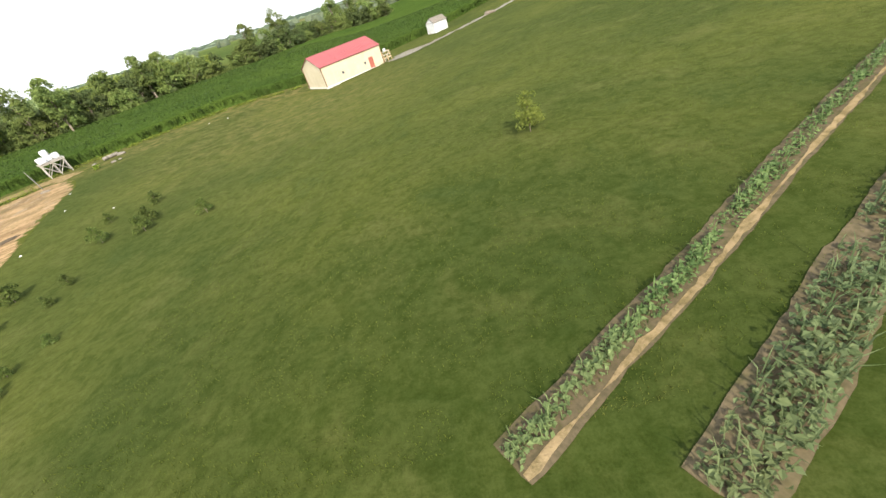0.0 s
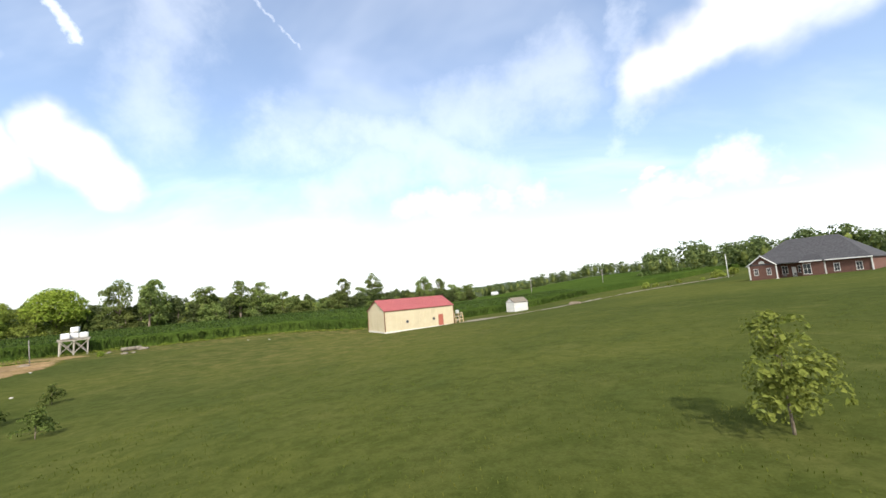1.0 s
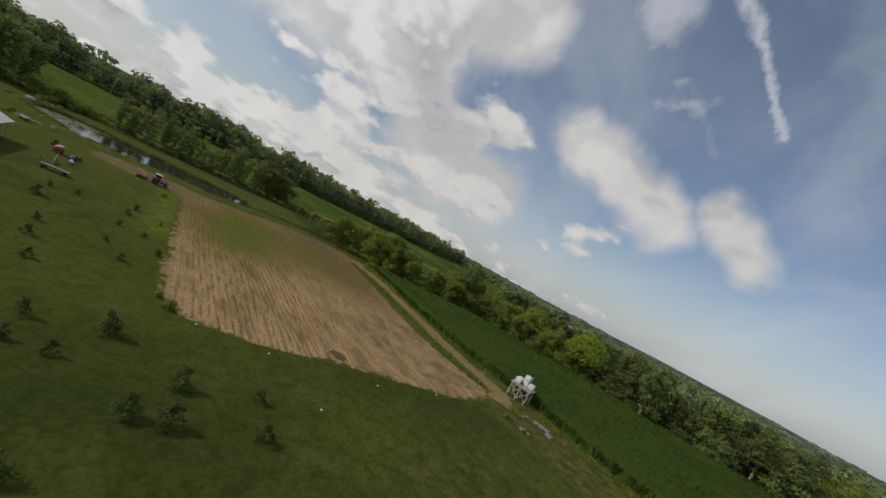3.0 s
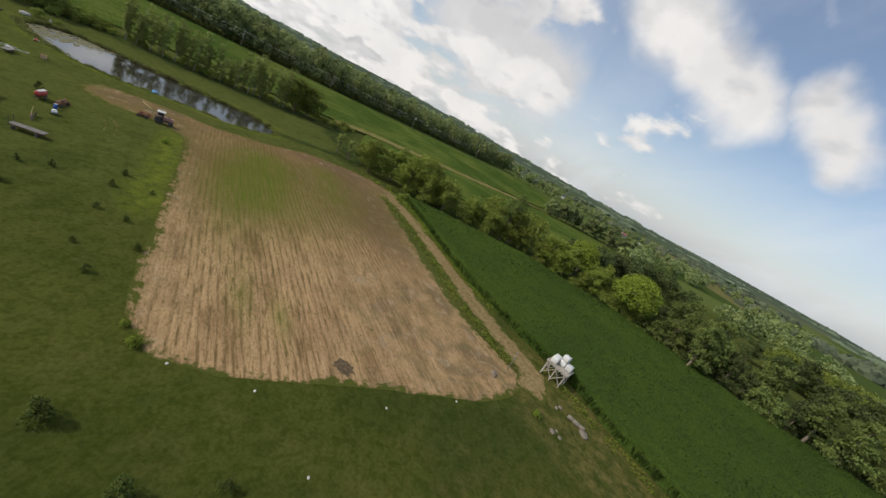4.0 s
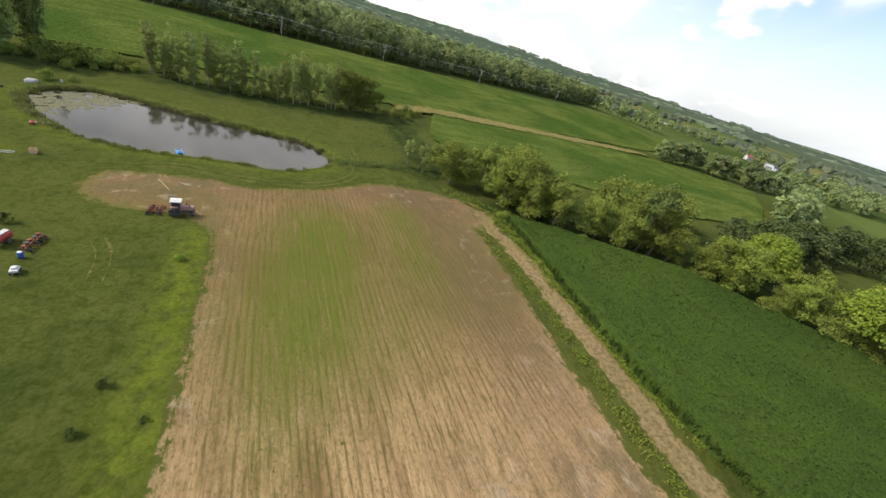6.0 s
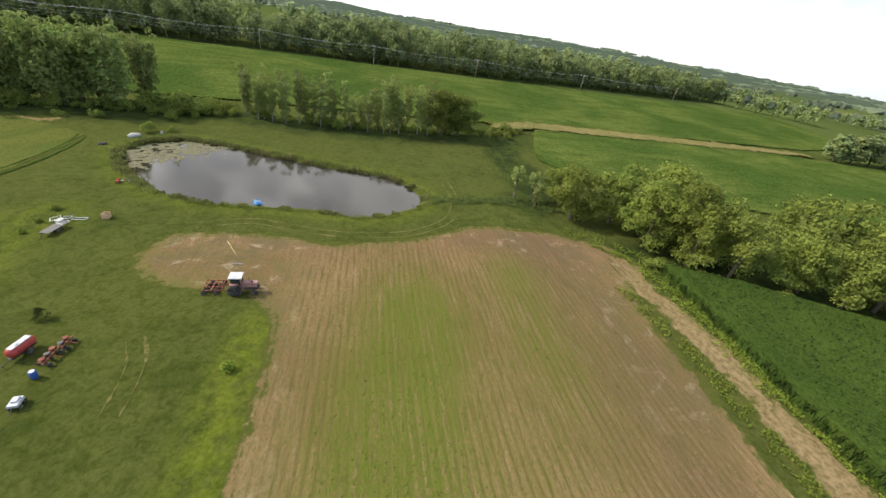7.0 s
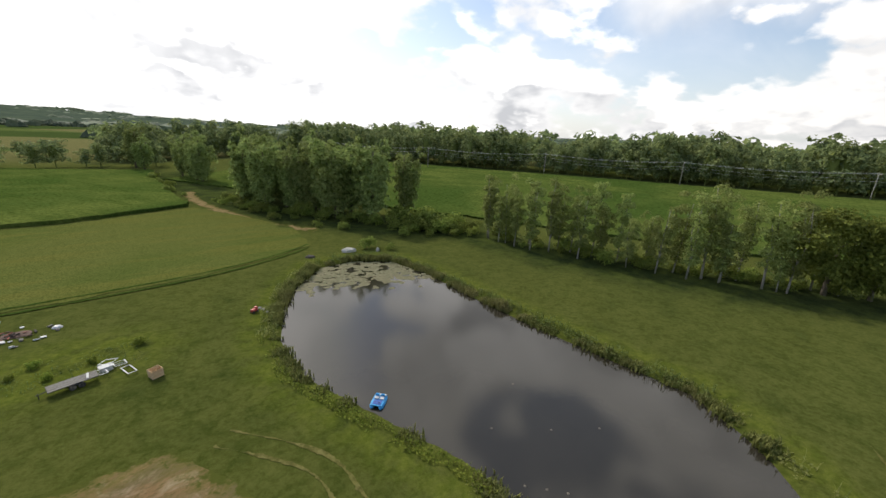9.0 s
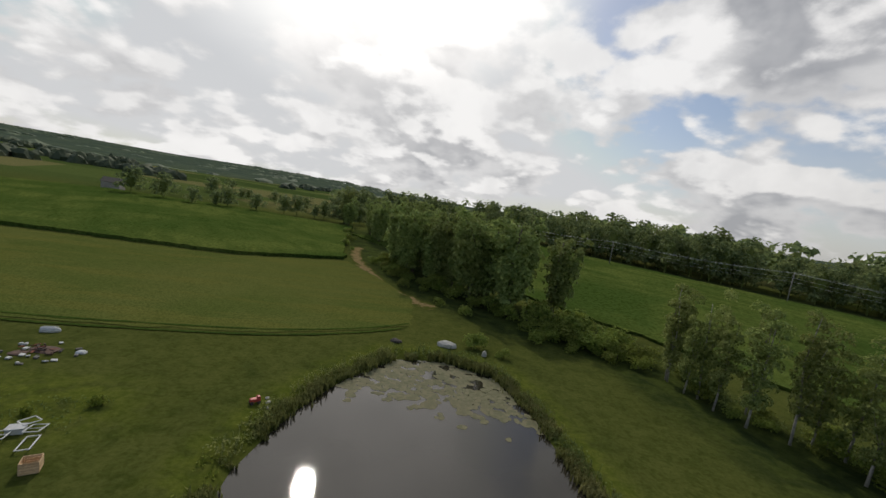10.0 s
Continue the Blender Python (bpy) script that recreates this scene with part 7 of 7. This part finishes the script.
def crate():
    ob = thing("wooden_crate", -86.1, -41.5, 32, "open raw-wood crate standing on the grass", "crate", size=0.84)
    w, d, h = 1.0, 0.9, 0.85
    for k in range(4):
        z = 0.12 + k * 0.21
        for y in (-d / 2, d / 2):
            part("side_board", box((w, 0.03, 0.19), (0, y, z), bevel=0.005), "new_wood", ob)
        for x in (-w / 2, w / 2):
            part("side_board", box((0.03, d, 0.19), (x, 0, z), bevel=0.005), "new_wood", ob)
    for x in (-w / 2 + 0.05, w / 2 - 0.05):
        for y in (-d / 2 + 0.05, d / 2 - 0.05):
            part("corner_post", box((0.07, 0.07, h + 0.02), (x, y, h / 2), bevel=0.006), "new_wood", ob)
    part("floor_board", box((w - 0.06, d - 0.06, 0.03), (0, 0, 0.06)), "new_wood", ob)
    part("runner", box((w, 0.09, 0.06), (0, 0.3, 0.0)), "old_wood", ob)
    part("runner", box((w, 0.09, 0.06), (0, -0.3, 0.0)), "old_wood", ob)


crate()


def pedal_boat():
    ob = thing("pedal_boat", -101.9, -30.9, 52, "bright blue pedal boat moored at the pond's edge", "boat", z=WATER_Z - 0.06)
    ob.matrix_world = ob.matrix_world @ Matrix.Diagonal((0.73, 0.73, 0.73, 1))
    for y in (-0.5, 0.5):
        part("hull", lathe([(0.05, -1.1), (0.2, -0.98), (0.28, -0.7), (0.30, 0.0), (0.28, 0.75), (0.16, 1.02), (0.04, 1.14)], 14, "X", (0, y, 0.18)), "blue_plastic", ob, smooth=True)
    part("deck", box((1.9, 1.35, 0.12), (0, 0, 0.40), bevel=0.05), "blue_plastic", ob)
    part("footwell", box((0.75, 0.95, 0.06), (0.42, 0, 0.46), bevel=0.02), "deep_blue", ob)
    for y in (-0.3, 0.3):
        part("seat", box((0.48, 0.46, 0.14), (-0.28, y, 0.52), bevel=0.05), "white_plastic", ob, "white seat pad")
        part("seat_back", box((0.14, 0.46, 0.36), (-0.56, y, 0.66), bevel=0.05), "blue_plastic", ob)
    part("stern_rack", box((0.3, 1.2, 0.08), (-0.85, 0, 0.50), bevel=0.03), "white_plastic", ob)
    part("tiller", rod((-0.1, 0, 0.45), (-0.1, 0, 0.8), 0.02), "dark_steel", ob)
    for y in (-0.2, 0.2):
        part("pedal", rod((0.55, y - 0.1, 0.6), (0.55, y + 0.1, 0.6), 0.03), "dark_steel", ob)


pedal_boat()


def tank_trailer():
    ob = thing("tank_trailer", -67.9, -23.5, 18, "red and white sprayer tank on a small trailer", "sprayer", size=0.74)
    part("tank", lathe([(0.2, -1.45), (0.45, -1.38), (0.6, -1.15), (0.62, 0), (0.6, 1.15), (0.45, 1.38), (0.2, 1.45)], 20, "X", (0, 0, 1.15)), "tank_red", ob, smooth=True)
    part("top_panel", box((2.3, 0.7, 0.10), (0, 0, 1.74), bevel=0.05), "white_plastic", ob, "white top walkway")
    part("fill_lid", lathe([(0.2, 0), (0.2, 0.08), (0.1, 0.12)], 14, at=(0.3, 0, 1.78)), "white_plastic", ob)
    part("chassis", box((2.9, 0.7, 0.12), (0, 0, 0.52), bevel=0.02), "dark_steel", ob)
    for y in (-0.72, 0.72):
        wheel(ob, -0.2, y, 0.42, 0.22)
    part("axle", rod((-0.2, -0.7, 0.42), (-0.2, 0.7, 0.42), 0.05), "dark_steel", ob)
    part("drawbar", rod((1.4, 0, 0.5), (2.5, 0, 0.35), 0.05, 0.05, 6), "dark_steel", ob)
    part("stand_leg", rod((2.3, 0, 0.0), (2.3, 0, 0.4), 0.04), "dark_steel", ob)


tank_trailer()


def planter(x, y, turn, units, label, paint="rust", hopper="rust"):
    ob = thing("row_planter", x, y, turn, label, "planter", size=0.8)
    n = units
    part("tool_bar", box((n * 0.78 + 0.3, 0.14, 0.14), (0, 0, 0.62), bevel=0.012), paint, ob)
    for i in range(n):
        sx = (i - (n - 1) / 2) * 0.78
        unit = part("row_unit", box((0.16, 0.75, 0.14), (sx, -0.35, 0.42), bevel=0.02), paint, ob)
        part("hopper", lathe([(0.12, 0), (0.26, 0.28), (0.27, 0.42), (0.22, 0.45)], 14, at=(sx, -0.3, 0.5)), hopper if i != 1 else "dark_steel", unit)
        part("press_wheel", lathe([(0.1, -0.05), (0.2, -0.05), (0.2, 0.05), (0.1, 0.05)], 16, "X", (sx, -0.75, 0.2)), "tyre", unit)
        part("opener", lathe([(0.04, -0.02), (0.2, -0.02), (0.2, 0.02), (0.04, 0.02)], 16, "X", (sx, -0.05, 0.2)), "dark_steel", unit)
    for sx in (-n * 0.3, n * 0.3):
        part("gauge_wheel", lathe([(0.14, -0.08), (0.26, -0.08), (0.26, 0.08), (0.14, 0.08)], 18, "X", (sx, 0.32, 0.26)), "tyre", ob)
    part("hitch", rod((0, 0.05, 0.62), (0, 0.95, 0.45), 0.05, 0.05, 6), paint, ob)
    part("marker_arm", rod((n * 0.4, 0, 0.7), (n * 0.4 + 0.3, 0.2, 1.3), 0.03, 0.03, 6), "yellow", ob)


planter(-68.5, -21.0, 30, 3, "rusty red row planter with round hoppers on the grass")
planter(-70.0, -21.6, 30, 2, "small rusty planter unit with pale hoppers")
drum = thing("plastic_drum", -66.8, -20.1, 0, "blue plastic drum standing among implements", "drum", size=0.85)
part("body", lathe([(0.24, 0), (0.29, 0.04), (0.3, 0.45), (0.29, 0.85), (0.22, 0.9)], 18), "deep_blue", drum, smooth=True)
part("hoop", lathe([(0.30, 0.3), (0.315, 0.33), (0.30, 0.36)], 18), "deep_blue", drum)
part("lid", lathe([(0.22, 0.89), (0.22, 0.92), (0.05, 0.93)], 18), "white_plastic", drum)


def garden_cart(x, y, turn):
    ob = thing("garden_cart", x, y, turn, "small white-topped cart parked on the grass", "cart", size=0.85)
    part("tray", box((1.1, 0.75, 0.28), (0, 0, 0.5), bevel=0.04), "tarp", ob)
    part("load", box((0.6, 0.5, 0.2), (-0.1, 0, 0.72), bevel=0.06), "tarp", ob)
    for sx in (-0.35, 0.35):
        for sy in (-0.4, 0.4):
            wheel(ob, sx, sy, 0.2, 0.12)
    part("axle", box((0.9, 0.7, 0.1), (0, 0, 0.32)), "dark_steel", ob)
    part("handle", rod((0.55, 0, 0.45), (1.3, 0, 0.3), 0.025), "dark_steel", ob)


garden_cart(-64.8, -18.3, 40)


def hay_wagon():
    ob = thing("hay_wagon", -56.0, -13.0, 110, "long pale-decked hay wagon on the grass", "wagon", size=0.72)
    for i in range(16):
        part("deck_plank", box((0.29, 1.6, 0.05), (-2.3 + i * 0.31, 0, 0.92)), "deck_wood", ob)
    for y in (-0.6, 0.6):
        part("rail", box((4.9, 0.12, 0.18), (0, y, 0.79), bevel=0.01), "rust", ob)
        for x in (-1.6, 1.6):
            wheel(ob, x, y * 1.35, 0.34, 0.2)
    for x in (-1.6, 1.6):
        part("axle", rod((x, -0.8, 0.34), (x, 0.8, 0.34), 0.05), "rust", ob)
        part("bolster", box((0.16, 1.1, 0.36), (x, 0, 0.54)), "rust", ob)
    part("tongue", rod((2.3, 0, 0.5), (3.5, 0, 0.2), 0.05, 0.04, 6), "rust", ob)
    for y in (-0.7, 0.7):
        part("end_rack", rod((-2.3, y, 0.94), (-2.5, y, 2.2), 0.05, 0.05, 6), "dark_steel", ob)


hay_wagon()
plough = thing("plough", -60.4, -17.2, 40, "old yellow-and-rust plough lying in grass", "plough")
part("beam", rod((-1.0, 0, 0.55), (1.1, 0, 0.65), 0.07, 0.06, 6), "rust", plough)
for k in (-0.6, 0.0, 0.6):
    leg = part("shank", rod((k, 0, 0.6), (k + 0.2, 0.1, 0.05), 0.05, 0.04, 6), "yellow", plough)
    part("share", box((0.5, 0.08, 0.3), (k + 0.3, 0.15, 0.2), (0, 25, 30), bevel=0.02), "dark_steel", leg)
part("lever", rod((0.3, 0, 0.65), (0.1, 0.1, 1.7), 0.035, 0.03, 6), "yellow", plough)
wheel(plough, -0.9, 0.35, 0.35, 0.12)


# ---- scrap and small things ----
def lump(name, x, y, size, material_, label, category, seed, z=None, turn=0.0, group=""):
    """A rough stone-like or crumpled piece."""
    bm = bmesh.new()
    bmesh.ops.create_icosphere(bm, subdivisions=2, radius=1.0)
    for v in bm.verts:
        v.co *= 1 + 0.35 * noise.noise(v.co * 1.4 + Vector((seed * 3.1, 0, 0)))
        v.co = Vector((v.co.x * size[0], v.co.y * size[1], max(-0.25, v.co.z) * size[2]))
    ob = part(name, bm, material_, None)
    ob.matrix_world = pose(x, y, (top(x, y) if z is None else z) + 0.1 * size[2], 0, 0, turn)
    return tagged(ob, label, category, group)


q = np.random.default_rng(61)
lump("burn_pile", -73.4, -54.6, (1.3, 0.8, 0.16), "rust_heap", "dark burnt scrap heap on the grass", "heap", 1)
lump("burn_pile", -72.3, -53.4, (0.7, 0.6, 0.13), "rust_heap", "small dark heap of burnt scrap", "heap", 2)
for i in range(16):
    a, k = q.uniform(0, 6.28), q.uniform(0.8, 2.6)
    ob = part("scrap_piece", box((q.uniform(0.2, 0.5), q.uniform(0.15, 0.35), q.uniform(0.06, 0.2)), (0, 0, 0.07), (q.uniform(-15, 15), q.uniform(-15, 15), 0), bevel=0.02), ["tarp", "white_paint", "deck_wood"][i % 3], None)
    ob.matrix_world = pose(-73.6 + 1.2 * k * math.cos(a), -54.2 + k * math.sin(a), 0.03, 0, 0, q.uniform(0, 360))
    tagged(ob, "broken white scrap piece near the burnt heap", "scrap", "scrap by the heap")
for i in range(26):
    a, k = q.uniform(0, 6.28), q.uniform(0.0, 1.5)
    ob = part("burnt_piece", box((q.uniform(0.2, 0.7), q.uniform(0.06, 0.2), q.uniform(0.04, 0.12)), (0, 0, 0.10), (q.uniform(-25, 25), q.uniform(-25, 25), 0), bevel=0.012), ["char", "rust_heap", "rust", "rust_heap"][i % 4], None)
    ob.matrix_world = pose(-73.2 + 1.1 * k * math.cos(a), -54.4 + 0.8 * k * math.sin(a), 0.04 + 0.08 * max(0, 1 - k), 0, 0, q.uniform(0, 360))
    tagged(ob, "charred board and metal piece on the burnt heap", "scrap", "burnt scrap")
cover = thing("covered_boat", -70.3, -58.2, 20, "small pale upturned boat lying on the grass", "boat")
cover.matrix_world = cover.matrix_world @ Matrix.Diagonal((0.55, 0.6, 0.7, 1))
part("hull", lathe([(0.04, -1.5), (0.35, -1.2), (0.55, -0.4), (0.58, 0.6), (0.5, 1.3), (0.45, 1.4)], 14, "X", (0, 0, 0.2)), "tarp", cover, smooth=True)
part("keel", box((2.2, 0.06, 0.06), (0, 0, 0.78), bevel=0.01), "white_paint", cover)
lump("plastic_scrap", -76.3, -55.0, (0.45, 0.35, 0.25), "white_plastic", "white plastic scrap on the grass", "scrap", 3)
toy = thing("ride_on_toy", -94.1, -51.2, 40, "small red ride-on toy standing by the pond", "toy")
part("body", box((0.8, 0.4, 0.3), (0, 0, 0.32), bevel=0.08), "tank_red", toy)
part("seat", box((0.25, 0.35, 0.25), (-0.25, 0, 0.5), bevel=0.05), "tank_red", toy)
for x in (-0.28, 0.28):
    for y in (-0.2, 0.2):
        wheel(toy, x, y, 0.14, 0.1)
for i, (x, y) in enumerate(((-95.0, -51.6), (-95.4, -50.8), (-94.7, -52.2))):
    lump("pale_stone", x, y, (0.22, 0.18, 0.14), "stone", "pale stone beside the red toy", "stone", 10 + i)
lump("tyre_heap", -103.6, -69.6, (0.8, 0.55, 0.4), "char", "dark tyre-like heap by the mown line", "heap", 21)
lump("boulder", -110.3, -70.6, (1.3, 0.7, 0.75), "stone", "pale grey boulder at the pond's head", "boulder", 22)
lump("boulder", -115.2, -69.2, (0.35, 0.3, 0.7), "stone", "upright pale stone among the reeds", "boulder", 23)
for i, (x, y) in enumerate(((-107.5, -19.6), (-108.6, -18.8), (-109.6, -18.0), (-112.5, -22.5), (-108.5, -24.6), (-116, -21), (-113.4, -28.2))):
    lump("pond_stone", x, y, (0.10, 0.09, 0.05), "shingle_brown", "small dull brown stone showing above the water", "stone", 30 + i, z=WATER_Z - 0.01, group="stones in the pond")
pipe = thing("drain_pipe", -48.0, 68.6, 52, "grey corrugated pipe lying in the weeds", "pipe")
part("pipe", lathe([(0.26, -1.3), (0.3, -1.28), (0.3, -0.4), (0.27, -0.38), (0.3, -0.36), (0.3, 0.6), (0.27, 0.62), (0.3, 0.64), (0.3, 1.28), (0.26, 1.3)], 16, "X", (0, 0, 0.3)), "shingle_brown", pipe, smooth=True)
lump("tarp_heap", -46.6, 69.4, (0.9, 0.6, 0.35), "shingle_brown", "crumpled grey-brown tarp in the weeds", "tarp", 41)
for i, (x, y, s) in enumerate(((-44.4, 64.0, 0.5), (-43.8, 64.9, 0.35), (-44.9, 64.8, 0.3), (-50.3, 67.0, 0.4), (-49.8, 66.2, 0.35))):
    lump("rubble", x, y, (s, s * 0.7, s * 0.5), "shingle_brown", "grey-brown rubble piece lying in the grass", "rubble", 50 + i, group="rubble")
for i, (x, y) in enumerate(((-42.0, 50.4), (-31.2, 24.0), (-32.1, 31.0), (-36.5, 42.5), (-26.8, 38.0), (-31.0, 73.5), (-27.5, 74.0))):
    lump("white_scrap", x, y, (0.16, 0.11, 0.07), "stone", "small pale scrap lying on the ground", "scrap", 60 + i)
for i, (x, y) in enumerate(((-7.9, 76.3), (-7.3, 76.5), (-6.6, 76.9), (-5.9, 77.3))):
    lump("border_stone", x, y, (0.3, 0.22, 0.2), "stone", "pale stone at the barn's corner", "stone", 70 + i, group="stones at the barn")
lump("soil_clump", -51.0, 56.3, (0.9, 0.5, 0.3), "bark", "dark brush heap at the soil's corner", "heap", 81)
lump("brush_heap", 30, 105.5, (1.6, 0.9, 0.6), "bark", "brown brush heap beside the drive", "heap", 82)


def lumber_rack():
    m = pose(-8.13, 77.11, -0.62, 0, 0, 38)
    at = m @ Vector((15.6, 0.9, 0))
    ob = thing("lumber_rack", at.x, at.y, 38, "rough timber rack of boards beside the barn", "rack")
    for x in (-0.9, 0.0, 0.9):
        for y in (-0.5, 0.5):
            part("upright", rod((x, y * 1.3, 0), (x, y * 0.5, 2.0), 0.06, 0.05, 6), "new_wood", ob)
    for z in (0.6, 1.2, 1.8):
        part("shelf", box((2.2, 0.9 - 0.2 * z, 0.07), (0, 0, z), bevel=0.01), "old_wood", ob)
    for i in range(5):
        part("board", box((2.4, 0.12, 0.05), (0, -0.25 + 0.12 * i, 0.67), bevel=0.006), "new_wood", ob)
    part("brace", rod((-0.9, -0.62, 0.1), (0.9, -0.35, 1.7), 0.04, 0.04, 5), "old_wood", ob)
    pail = new("plastic_barrel")
    pail.matrix_world = pose(at.x, at.y, top(at.x, at.y) + 1.835, 0, 0, 0)
    tagged(pail, "pale plastic barrel on top of the rack", "barrel")
    part("body", lathe([(0.25, 0), (0.32, 0.06), (0.33, 0.4), (0.3, 0.55), (0.1, 0.6)], 16), "white_plastic", pail, smooth=True)


lumber_rack()
